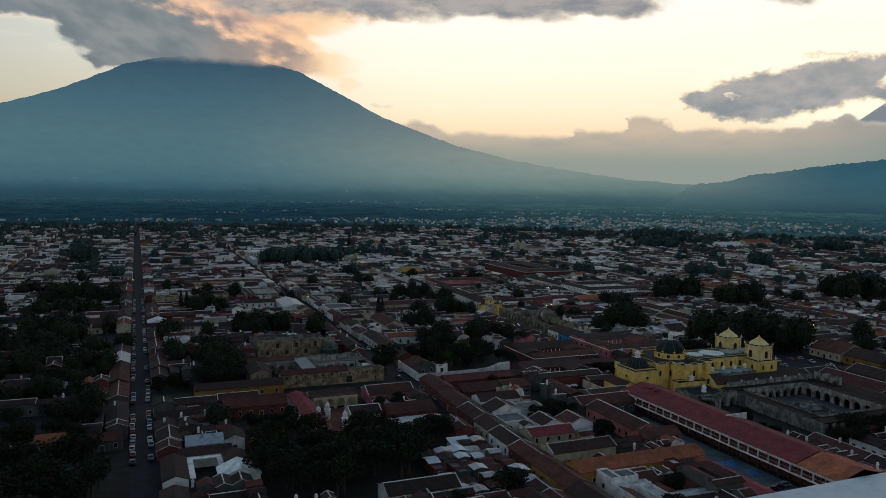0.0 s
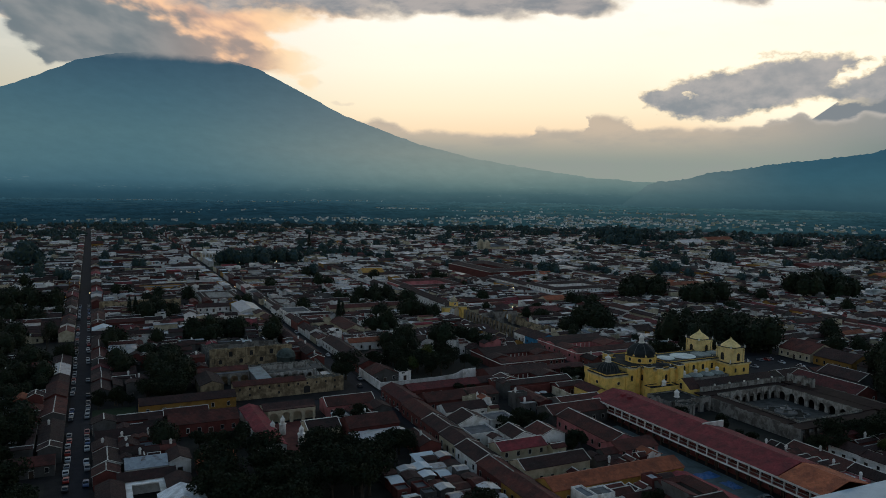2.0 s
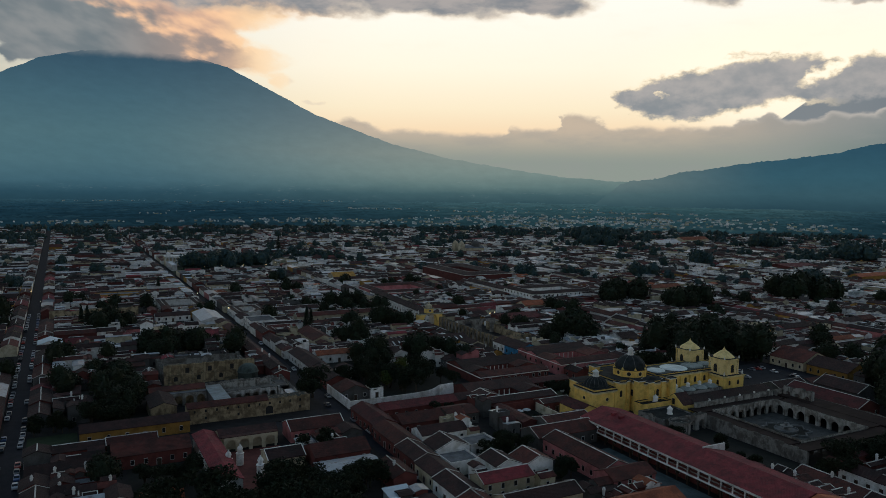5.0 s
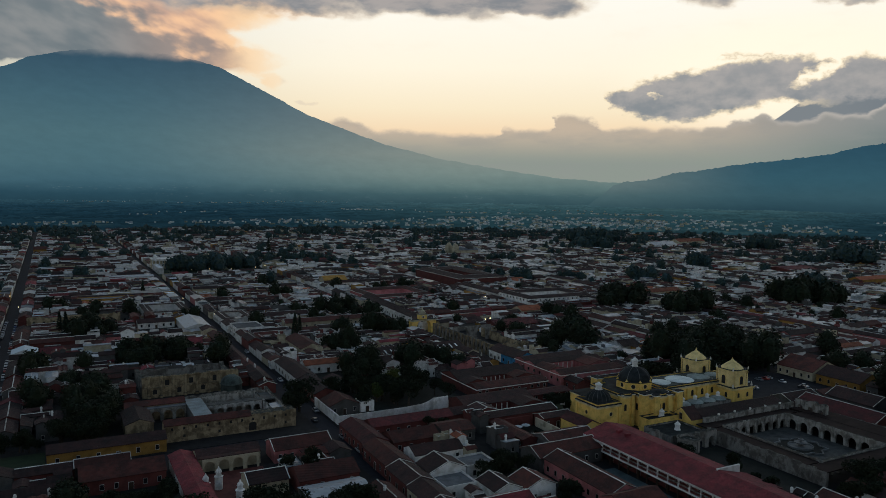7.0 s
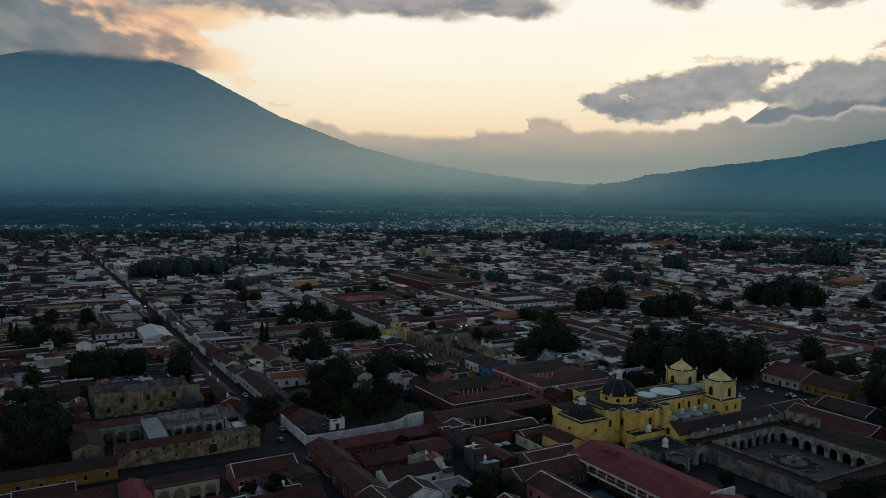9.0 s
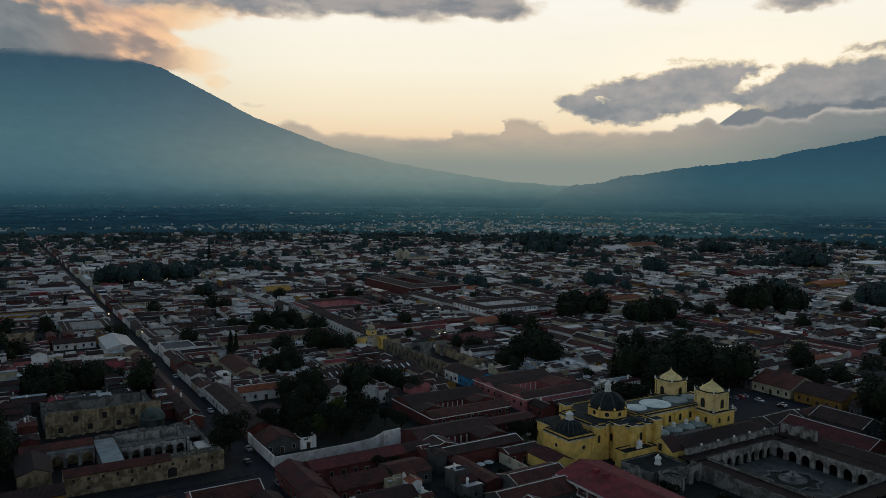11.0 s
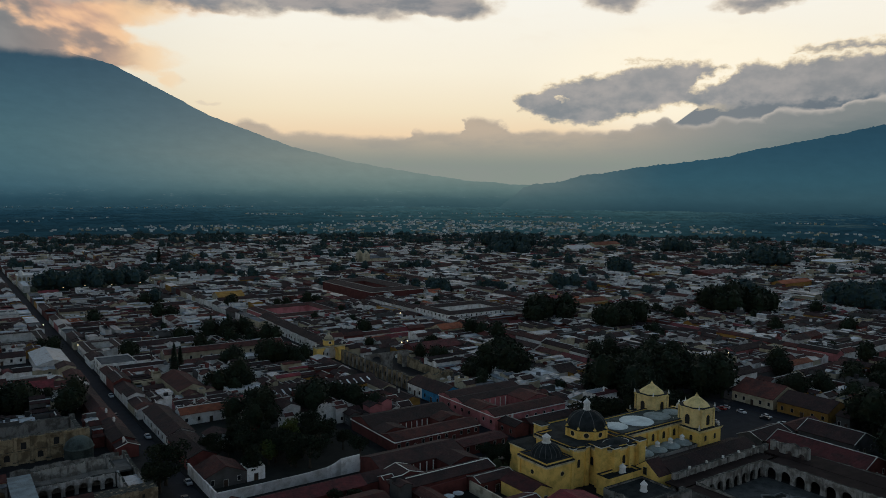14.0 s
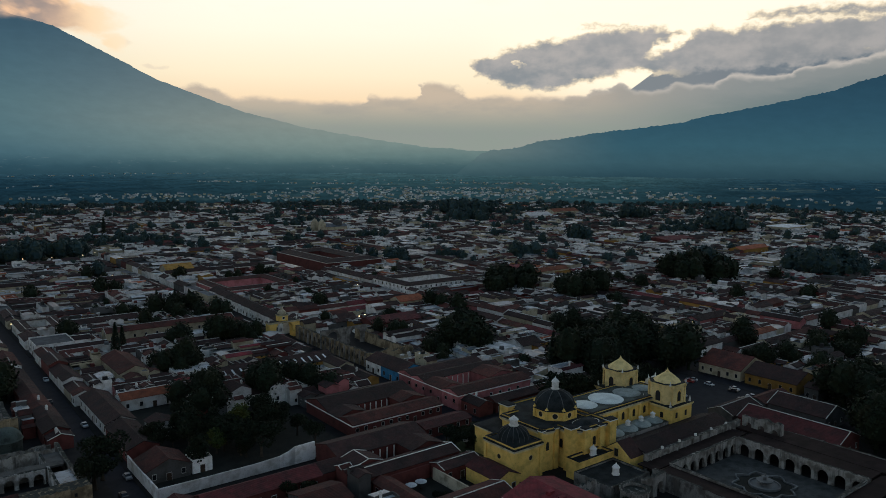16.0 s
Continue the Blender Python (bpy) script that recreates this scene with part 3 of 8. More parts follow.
    edge = k.m("ADD", k.m("SUBTRACT", top, el), k.m("ADD", k.m("MULTIPLY", k.m("SUBTRACT", 0.45, puff.outputs[0]), k.smooth(az, 40.0, 56.0, 0.16, 0.55)), k.m("MULTIPLY", k.m("SUBTRACT", fine, 0.5), 0.6)))
    deep = k.m("SUBTRACT", k.smooth(az, 46.0, 75.0, 4.8, 7.6), el)
    bankc = k.mix(k.smooth(deep, 0.0, 3.0), k.mix(k.smooth(az, 40.0, 60.0), (0.57, 0.47, 0.365), (0.27, 0.285, 0.285)), k.mix(k.smooth(az, 48.0, 64.0), (0.28, 0.32, 0.285), (0.15, 0.2, 0.21)))
    bankc = k.mix(k.m("MULTIPLY", k.smooth(edge, 0.55, 0.0), k.smooth(az, 46.0, 60.0, 0.25, 0.9)), bankc, (0.58, 0.53, 0.48))
    bankc = k.mix(k.m("MULTIPLY", k.smooth(long, 0.4, 0.7), 0.3), bankc, (0.3, 0.31, 0.3))
    sky = k.mix(k.smooth(edge, -0.12, k.smooth(az, 40.0, 54.0, 0.42, 0.16)), sky, bankc)
    glow(k, sky)
    return mat


def ridge_noise(az, seed, amp, scale):
    return amp * noise.fractal(Vector((az * scale, seed, 0.3)), 1.0, 2.0, 5)


def interp(x, pts):
    if x <= pts[0][0]:
        return pts[0][1]
    for (xa, ya), (xb, yb) in zip(pts, pts[1:]):
        if x <= xb:
            s = (x - xa) / (xb - xa)
            return ya + (yb - ya) * s
    return pts[-1][1]


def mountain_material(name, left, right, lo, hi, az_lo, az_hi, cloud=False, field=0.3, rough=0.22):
    """Forest on a far slope, the valley's haze painted into its glow: clearer to the left, milky to the right."""
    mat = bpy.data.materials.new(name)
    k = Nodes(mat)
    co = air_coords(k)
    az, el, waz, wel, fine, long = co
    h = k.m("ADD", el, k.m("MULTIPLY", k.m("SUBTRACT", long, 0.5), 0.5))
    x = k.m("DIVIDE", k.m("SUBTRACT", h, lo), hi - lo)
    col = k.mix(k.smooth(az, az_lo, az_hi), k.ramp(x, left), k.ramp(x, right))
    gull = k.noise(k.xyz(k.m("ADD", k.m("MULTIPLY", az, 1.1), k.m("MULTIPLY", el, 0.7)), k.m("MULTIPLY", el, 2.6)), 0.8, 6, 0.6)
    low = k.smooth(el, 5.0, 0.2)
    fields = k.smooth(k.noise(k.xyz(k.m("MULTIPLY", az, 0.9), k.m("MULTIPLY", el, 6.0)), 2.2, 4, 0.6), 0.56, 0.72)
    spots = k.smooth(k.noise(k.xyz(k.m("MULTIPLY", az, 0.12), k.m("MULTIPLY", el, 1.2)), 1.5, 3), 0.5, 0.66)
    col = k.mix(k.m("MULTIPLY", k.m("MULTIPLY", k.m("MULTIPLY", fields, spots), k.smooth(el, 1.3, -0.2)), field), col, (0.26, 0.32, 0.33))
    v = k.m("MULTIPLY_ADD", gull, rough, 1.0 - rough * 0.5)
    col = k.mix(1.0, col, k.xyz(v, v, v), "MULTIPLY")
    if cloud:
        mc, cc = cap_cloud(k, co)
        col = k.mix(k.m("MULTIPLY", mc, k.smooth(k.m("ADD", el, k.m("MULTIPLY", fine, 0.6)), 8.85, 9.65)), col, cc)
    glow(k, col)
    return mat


sheet("backdrop_sky", -132, 228, 180, lambda az: [(e, 4830.0 * math.cos(radians(e))) for e in (-2, 0, 4, 8, 12, 16, 20, 24)], sky_material(), "pale yellow sunset sky with grey and orange clouds", "sky")

VOLCANO = [(-45, 0.3), (-30, 1.1), (-20, 2.3), (-13, 3.9), (-8.1, 5.25), (-4.5, 6.6), (-1.0, 8.3), (1.5, 8.95), (5.0, 9.35), (8.5, 9.1), (11.2, 8.5), (14.3, 7.0), (17.3, 5.4), (22.9, 3.4), (27.2, 2.32), (31.5, 1.6), (36.0, 0.95), (39.7, 0.65), (46.0, 0.4), (80, 0.2)]
HILL = [(38.5, -1.35), (40.5, 0.3), (41.5, 0.66), (43.3, 0.88), (45.2, 1.35), (47.0, 1.56), (49.1, 1.93), (51.0, 2.17), (52.7, 2.38), (54.7, 2.63), (57.0, 3.18), (58.5, 3.4), (61.0, 3.82), (62.7, 4.22), (64.7, 4.64), (66.0, 5.13), (67.5, 5.5), (80, 8.0), (110, 9.0)]


def volcano_rows(az):
    top = interp(az, VOLCANO) + ridge_noise(az, 3.1, 0.05, 1.3) + ridge_noise(az, 7.7, 0.035, 6.0)
    return [(-1.2 + (top + 1.2) * s, 4480 + 260 * s + 25 * noise.noise(Vector((az * 0.5, s * 3, 1)))) for s in (0, 0.1, 0.2, 0.35, 0.5, 0.65, 0.8, 0.9, 0.97, 1.0)]


def hill_rows(az):
    top = interp(az, HILL) + ridge_noise(az, 1.4, 0.08, 0.9) + abs(ridge_noise(az, 5.2, 0.09, 7.0)) + 0.13 * max(0.0, noise.noise(Vector((az * 5.0, 2.2, 8.1))) - 0.25)
    return [(-1.35 + (top + 1.35) * s, 4020 + 330 * s + 25 * noise.noise(Vector((az * 0.5, s * 3, 5)))) for s in (0, 0.1, 0.2, 0.35, 0.5, 0.65, 0.8, 0.9, 0.97, 1.0)]


# Haze tints by height; the slopes glow in them, no air is modelled.
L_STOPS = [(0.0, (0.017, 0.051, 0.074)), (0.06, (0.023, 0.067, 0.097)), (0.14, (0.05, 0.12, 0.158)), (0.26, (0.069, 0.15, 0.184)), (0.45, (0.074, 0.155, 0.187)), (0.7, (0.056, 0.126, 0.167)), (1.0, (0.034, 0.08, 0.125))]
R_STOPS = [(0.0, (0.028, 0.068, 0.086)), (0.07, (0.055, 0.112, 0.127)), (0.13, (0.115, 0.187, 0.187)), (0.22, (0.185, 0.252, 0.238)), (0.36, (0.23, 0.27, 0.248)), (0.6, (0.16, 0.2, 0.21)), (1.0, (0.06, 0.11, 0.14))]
sheet("backdrop_volcano", -48, 80, 900, volcano_rows, mountain_material("volcano_slope_hazed", L_STOPS, R_STOPS, -1.2, 9.3, 2.0, 30.0, True), "hazy blue volcano with forested slopes and a cloud on its top", "volcano")
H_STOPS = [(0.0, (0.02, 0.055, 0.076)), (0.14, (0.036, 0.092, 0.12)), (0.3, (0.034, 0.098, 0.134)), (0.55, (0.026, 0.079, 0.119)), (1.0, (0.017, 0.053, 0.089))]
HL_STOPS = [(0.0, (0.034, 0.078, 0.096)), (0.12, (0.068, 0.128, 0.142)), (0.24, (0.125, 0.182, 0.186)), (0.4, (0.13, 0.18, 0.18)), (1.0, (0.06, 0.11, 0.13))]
sheet("backdrop_hill", 38.6, 108, 700, hill_rows, mountain_material("hill_slope_hazed", HL_STOPS, H_STOPS, -1.3, 6.5, 39.0, 52.0, field=0.0), "dark blue wooded ridge in the haze", "hill")


def plain_material():
    """Woods and clearings on the far plain, glowing: evening haze painted in, each farther row of crowns paler."""
    mat = bpy.data.materials.new("far_plain")
    k = Nodes(mat)
    uvn = k.n("ShaderNodeUVMap")
    uvn.uv_map = "place"
    sep = k.n("ShaderNodeSeparateXYZ")
    k.put(sep.inputs[0], uvn.outputs[0])
    d, z = k.m("MULTIPLY", sep.outputs[0], 5000.0), k.m("MULTIPLY", sep.outputs[1], 20.0)
    uv2 = k.n("ShaderNodeUVMap")
    uv2.uv_map = "direction"
    sp2 = k.n("ShaderNodeSeparateXYZ")
    k.put(sp2.inputs[0], uv2.outputs[0])
    az = k.m("MULTIPLY", sp2.outputs[0], 100.0)
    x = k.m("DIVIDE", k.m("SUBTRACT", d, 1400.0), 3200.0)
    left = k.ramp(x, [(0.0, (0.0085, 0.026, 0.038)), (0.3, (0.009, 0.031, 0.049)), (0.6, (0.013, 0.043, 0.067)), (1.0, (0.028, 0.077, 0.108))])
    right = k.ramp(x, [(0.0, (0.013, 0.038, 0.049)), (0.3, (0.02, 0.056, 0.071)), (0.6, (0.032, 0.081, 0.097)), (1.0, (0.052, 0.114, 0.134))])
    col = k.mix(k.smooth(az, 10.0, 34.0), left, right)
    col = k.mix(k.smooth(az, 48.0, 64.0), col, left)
    p = k.pos()
    grain = k.noise(p, 0.09, 4, 0.6)
    clump = k.smooth(k.noise(p, 0.011, 5, 0.6), 0.36, 0.64, 0.72, 1.16)
    # crown tops painted lighter than the hollows between them
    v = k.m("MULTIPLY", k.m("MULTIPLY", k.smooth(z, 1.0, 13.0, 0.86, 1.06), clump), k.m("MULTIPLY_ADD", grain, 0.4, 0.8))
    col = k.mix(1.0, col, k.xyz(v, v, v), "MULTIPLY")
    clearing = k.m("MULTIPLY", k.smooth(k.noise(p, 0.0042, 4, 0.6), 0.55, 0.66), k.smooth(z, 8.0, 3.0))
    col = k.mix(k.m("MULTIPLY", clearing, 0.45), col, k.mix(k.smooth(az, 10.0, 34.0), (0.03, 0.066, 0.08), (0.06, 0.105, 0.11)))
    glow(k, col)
    return mat


def far_plain():
    """The wooded plain behind the town: a canopy of crowns up to the foot of the mountains."""
    cols, rows, verts, faces, uv, pl = 1250, 46, [], [], [], []
    for i in range(cols + 1):
        az = -32 + 124 * i / cols
        for j in range(rows + 1):
            d = 1560 * (4560 / 1560) ** (j / rows)
            u = radians(az) * d
            wood = noise.noise(Vector((u * 0.004, d * 0.0045, 2.0)))
            z = 3.0 + 4.0 * max(-0.4, wood) + (9.0 * max(0.0, noise.noise(Vector((u / 13.0, j * 5.7, 7.0)))) + 3.0 * noise.noise(Vector((u / 5.0, j * 3.1, 1.0)))) * (1.0 if wood > -0.15 else 0.35) - (14 if j == 0 else 0)
            el = math.degrees(math.atan2(z - EYE[2], d))
            verts.append(far_point(az, el, d))
            uv.append((az / 100, el / 100))
            pl.append((d / 5000, z / 20))
    n = rows + 1
    for i in range(cols):
        for j in range(rows):
            faces.append((i * n + j, (i + 1) * n + j, (i + 1) * n + j + 1, i * n + j + 1))
    me = bpy.data.meshes.new("backdrop_plain")
    me.from_pydata(verts, [], faces)
    idx = np.empty(len(me.loops), dtype=np.int32)
    me.loops.foreach_get("vertex_index", idx)
    for nm, src in (("direction", uv), ("place", pl)):
        me.uv_layers.new(name=nm).data.foreach_set("uv", np.array(src, dtype=np.float32)[idx].ravel())
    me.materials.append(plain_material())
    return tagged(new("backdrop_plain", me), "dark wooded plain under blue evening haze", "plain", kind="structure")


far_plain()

# ---------------------------------------------------------------- ground and streets
g = Geo()
g.add([(-6000, -6000, -0.12), (9000, -6000, -0.12), (9000, 9000, -0.12), (-6000, 9000, -0.12)], [(0, 1, 2, 3)], M["earth"])
tagged(new("ground", g.mesh("ground")), "dark earth of the valley floor", "ground", kind="structure")

AV = [-352.0, -235.0, -117.5, 0.5, 116.0, 229.5, 346.0] + [346.0 + 116.5 * i for i in range(1, 10)]
CR = [20.0, 128.0, 314.5, 504.0, 690.0, 828.0, 906.0] + [906.0 + 112.0 * i for i in range(1, 8)]
HALF = 4.6

g = Geo()
for x in AV:
    g.add([(x - HALF, -80, -0.05), (x + HALF, -80, -0.05), (x + HALF, CR[-1] + 60, -0.05), (x - HALF, CR[-1] + 60, -0.05)], [(0, 1, 2, 3)], M["cobble"])
tagged(new("road_avenues", g.mesh("road_avenues")), "dark cobbled avenues running away through the town", "road", kind="structure")
g = Geo()
for y in CR:
    g.add([(AV[0] - 60, y - HALF, -0.046), (AV[-1] + 60, y - HALF, -0.046), (AV[-1] + 60, y + HALF, -0.046), (AV[0] - 60, y + HALF, -0.046)], [(0, 1, 2, 3)], M["cobble"])
tagged(new("road_streets", g.mesh("road_streets")), "dark cobbled cross streets between the blocks", "road", kind="structure")
g = Geo()
for xa, xb in zip(AV, AV[1:]):
    for ya, yb in zip(CR, CR[1:]):
        g.box(xa + HALF - 1.1, xb - HALF + 1.1, ya + HALF - 1.1, yb - HALF + 1.1, -0.1, 0.1, M["pave"])
tagged(new("pavement", g.mesh("pavement")), "stone pavements with kerbs round every block", "pavement", kind="structure")

# Areas kept free for the buildings that stand there
KEEP = []


def keep(x0, x1, y0, y1):
    KEEP.append((x0, x1, y0, y1))


def is_free(x0, x1, y0, y1):
    return not any(x0 < b - 0.5 and x1 > a + 0.5 and y0 < d - 0.5 and y1 > c + 0.5 for a, b, c, d in KEEP)


def seen_from_path(x, y):
    """Whether a place can come into view at all."""
    for ex, ey, lo, hi in ((0, 0, -13, 58), (62.7, 121.4, 2, 74)):
        a = math.degrees(math.atan2(x - ex, y - ey))
        if y > ey - 20 and lo < a < hi:
            return True
    return False

# ---------------------------------------------------------------- trees
def crown_geo(rng, rx, ry, rz, zc, n, size, mat):
    """Many small leaf sprays in an uneven crown with gaps."""
    lobes = [(rng.uniform(-0.55, 0.55) * rx, rng.uniform(-0.55, 0.55) * ry, zc + rng.uniform(-0.45, 0.5) * rz, rng.uniform(0.42, 0.68)) for _ in range(7)]
    g = Geo()
    v, f = [], []
    for _ in range(n):
        lx, ly, lz, s = rng.choice(lobes)
        d = Vector((rng.gauss(0, 1), rng.gauss(0, 1), rng.gauss(0.25, 1))).normalized()
        r = s * rng.uniform(0.65, 1.08)
        c = Vector((lx + d.x * rx * r, ly + d.y * ry * r, lz + d.z * rz * r))
        for _ in range(2):
            t1 = Vector((rng.gauss(0, 1), rng.gauss(0, 1), rng.gauss(0, 0.6))).normalized()
            t2 = t1.cross(d + Vector((rng.gauss(0, 0.5), rng.gauss(0, 0.5), rng.gauss(0, 0.5)))).normalized()
            a, b = t1 * size * rng.uniform(0.6, 1.2), t2 * size * rng.uniform(0.4, 0.9)
            k = len(v)
            v += [c - a, c - b * 0.8 + a * 0.2, c + a, c + b]
            f.append((k, k + 1, k + 2, k + 3))
    g.add(v, f, mat)
    return g


def trunk_geo(rng, h, r):
    g = Geo()
    top = h * 0.62
    g.lathe(0, 0, [(r * 1.5, -0.1), (r, h * 0.12), (r * 0.75, h * 0.35), (r * 0.3, top)], M["bark"], 8)
    for i in range(5):
        a = rng.uniform(0, 6.28)
        z0 = h * rng.uniform(0.28, 0.5)
        p0, p1 = Vector((0, 0, z0)), Vector((math.cos(a) * h * 0.22, math.sin(a) * h * 0.22, z0 + h * rng.uniform(0.15, 0.3)))
        s1, s2 = Vector((-math.sin(a), math.cos(a), 0)), Vector((0, 0, 1))
        v = []
        for p, w in ((p0, r * 0.45), (p1, r * 0.12)):
            v += [p + s1 * w, p + s2 * w, p - s1 * w, p - s2 * w]
        g.add(v, [(0, 1, 5, 4), (1, 2, 6, 5), (2, 3, 7, 6), (3, 0, 4, 7)], M["bark"])
    return g


_rng = random.Random(11)
TREE_KINDS = []
for i, (rx, rz, zc, h, mat) in enumerate([(4.2, 3.4, 6.2, 9.0, "leaf"), (5.4, 4.0, 7.2, 11.0, "leaf"), (3.2, 3.0, 4.8, 7.5, "leaf"), (6.2, 4.6, 8.0, 12.5, "leaf"), (3.6, 2.8, 5.0, 7.6, "leaflight")]):
    TREE_KINDS.append((trunk_geo(_rng, h, 0.035 * h).mesh("trunk"), crown_geo(_rng, rx, rx * 0.92, rz, zc, 900, 0.34 + 0.022 * rx, M[mat]).mesh("crown"), h))


def conifer_geo(rng, h, r, n, mat):
    g = Geo()
    v, f = [], []
    for _ in range(n):
        s = rng.random() ** 0.8
        z = h * (0.06 + 0.93 * s)
        a = rng.uniform(0, 6.283)
        rad = r * (1 - s) ** 0.8 * rng.uniform(0.55, 1.1) + 0.08
        c = Vector((math.cos(a) * rad, math.sin(a) * rad, z))
        out = Vector((math.cos(a), math.sin(a), -0.35)).normalized()
        side = Vector((-math.sin(a), math.cos(a), rng.uniform(-0.4, 0.4)))
        w = 0.35 + 0.3 * (1 - s)
        k = len(v)
        v += [c - out * w, c + side * w * 0.6, c + out * w * 1.4, c - side * w * 0.6]
        f.append((k, k + 1, k + 2, k + 3))
    g.add(v, f, mat)
    return g


CONIFER = (trunk_geo(_rng, 16, 0.3).mesh("trunk"), conifer_geo(_rng, 18, 2.6, 1400, M["conifer"]).mesh("crown"), 18.0)
TREES = {}


def tree(x, y, kind=0, scale=1.0, rot=0.0, z=0.0, label="", group="trees of the town"):
    """A tree on the ground; alike ones share their meshes."""
    kd = CONIFER if kind == "conifer" else TREE_KINDS[kind]
    lab = label or ("tall dark pointed conifer" if kind == "conifer" else ["round dark green broadleaf tree", "wide dark green broadleaf tree", "small dark green garden tree", "large spreading dark green tree", "small bright green garden tree"][kind])
    key = (kind, lab, group)
    m = pose(x, y, z, 0, 0, rot) @ Matrix.Diagonal((scale, scale, scale, 1))
    if key not in TREES:
        ob = thing("tree", x, y, lab, "tree", group)
        part("trunk", kd[0], ob)
        part("crown", kd[1], ob)
        ob.matrix_basis = m
        TREES[key] = ob
        return ob
    ob = copy_thing(TREES[key], Matrix())
    ob.matrix_basis = m
    return ob


# ---------------------------------------------------------------- houses
ROOFS = [("tile", 0.33), ("tiledark", 0.4), ("metal", 0.09), ("deck", 0.06), ("deckwhite", 0.035), ("tileorange", 0.015), ("tilemaroon", 0.095)]
WALLS = [("white", 0.4), ("cream", 0.12), ("ochre", 0.05), ("redwall", 0.08), ("pink", 0.05), ("greywall", 0.21)]


# Dark old roofs and walls, with the view's dim left edge put in as colour.
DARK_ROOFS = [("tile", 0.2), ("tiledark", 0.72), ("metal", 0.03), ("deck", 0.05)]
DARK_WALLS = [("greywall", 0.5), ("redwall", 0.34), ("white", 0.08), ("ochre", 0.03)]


def pick(rng, table):
    x = rng.random() * sum(w for _, w in table)
    for n, w in table:
        x -= w
        if x <= 0:
            return n
    return table[0][0]


def wing(gw, gr, gd, x0, x1, y0, y1, h, wall, roof, rng, low=None, capped=True):
    """One wing of a house: its walls, its roof."""
    if x1 - x0 < 1.5 or y1 - y0 < 1.5:
        return []
    if roof in ("deck", "deckwhite"):
        flat_top(gd, gw, x0, x1, y0, y1, h, M[roof], M[wall], rng.uniform(0.4, 1.0))
    elif low or roof == "metal" and rng.random() < 0.5:
        low = low or rng.choice(("x-", "x+", "y-", "y+"))
        pt = 0.16 if roof == "metal" else 0.32
        shed_walls(gw, x0, x1, y0, y1, h, M[wall], low, pt)
        shed_roof(gr, x0, x1, y0, y1, h, M[roof], low, pt)
    else:
        ridge = "x" if x1 - x0 > y1 - y0 else "y"
        pt = rng.uniform(0.34, 0.5) if roof != "metal" else 0.22
        block_walls(gw, x0, x1, y0, y1, h, M[wall], ridge, pt)
        gable_roof(gr, x0, x1, y0, y1, h, M[roof], ridge, pt)
        if rng.random() < 0.4 and capped:
            return roof_caps(None, x0, x1, y0, y1, h, M["cap"], ridge, pt, rng.random() < 0.6)
    return []


def house_layout(x0, x1, y0, y1, rng, far):
    """Wings round a yard: a list of (rect, height, low side)."""
    w, d = x1 - x0, y1 - y0
    h = rng.choice((3.6, 4.0, 4.3, 4.6, 5.0, 6.6)) + rng.uniform(-0.3, 0.3)
    out, r = [], rng.random()
    if min(w, d) < 8 or r < 0.2:
        if w > d:
            c = x0 + w * rng.uniform(0.35, 0.65)
            out = [((x0, c, y0, y1), h, None), ((c, x1, y0, y1 - rng.uniform(0, 0.4) * d), h + rng.uniform(-0.8, 1.5), None)]
        else:
            c = y0 + d * rng.uniform(0.35, 0.65)
            out = [((x0, x1, y0, c), h, None), ((x0 + rng.uniform(0, 0.3) * w, x1, c, y1), h + rng.uniform(-0.8, 1.5), None)]
        return out, None
    q = min(1.0, min(w, d) / 15.0)
    a, b, c, e = (rng.uniform(3.6, 6.0) * q for _ in range(4))
    sides = ["y-", "y+", "x-", "x+"]
    rng.shuffle(sides)
    sides = sides[:rng.choice((2, 3, 3, 4))]
    ya, yb = y0, y1
    if "y-" in sides:
        out.append(((x0, x1, y0, y0 + a), h, None))
        ya = y0 + a
    if "y+" in sides:
        out.append(((x0, x1, y1 - b, y1), h + rng.uniform(-0.6, 0.8), None))
        yb = y1 - b
    if "x-" in sides:
        out.append(((x0, min(x0 + c, x1), ya, yb), h - 0.3, rng.choice((None, "x+"))))
    if "x+" in sides:
        out.append(((max(x1 - e, x0 + c), x1, ya, yb), h - 0.35, rng.choice((None, "x-"))))
    xi0, xi1 = (x0 + c if "x-" in sides else x0), (x1 - e if "x+" in sides else x1)
    yard = (xi0, xi1, ya, yb)
    if rng.random() < 0.35 and yb - ya > 8 and xi1 - xi0 > 6:
        cx = xi0 + (xi1 - xi0) * rng.uniform(0.4, 0.6)
        out.append(((xi0, cx, yb - (yb - ya) * 0.5, yb), h - 0.8, None))
        yard = (xi0, xi1, ya, yb - (yb - ya) * 0.5)
    return out, yard


def lots(x0, x1, y0, y1, rng, big=19.0):
    w, d = x1 - x0, y1 - y0
    if w > big * rng.uniform(0.9, 1.35) or d > big * rng.uniform(1.0, 1.6):
        if w * 1.2 > d:
            c = x0 + w * rng.uniform(0.38, 0.62)
            return lots(x0, c, y0, y1, rng, big) + lots(c, x1, y0, y1, rng, big)
        c = y0 + d * rng.uniform(0.38, 0.62)
        return lots(x0, x1, y0, c, rng, big) + lots(x0, x1, c, y1, rng, big)
    return [(x0, x1, y0, y1)]


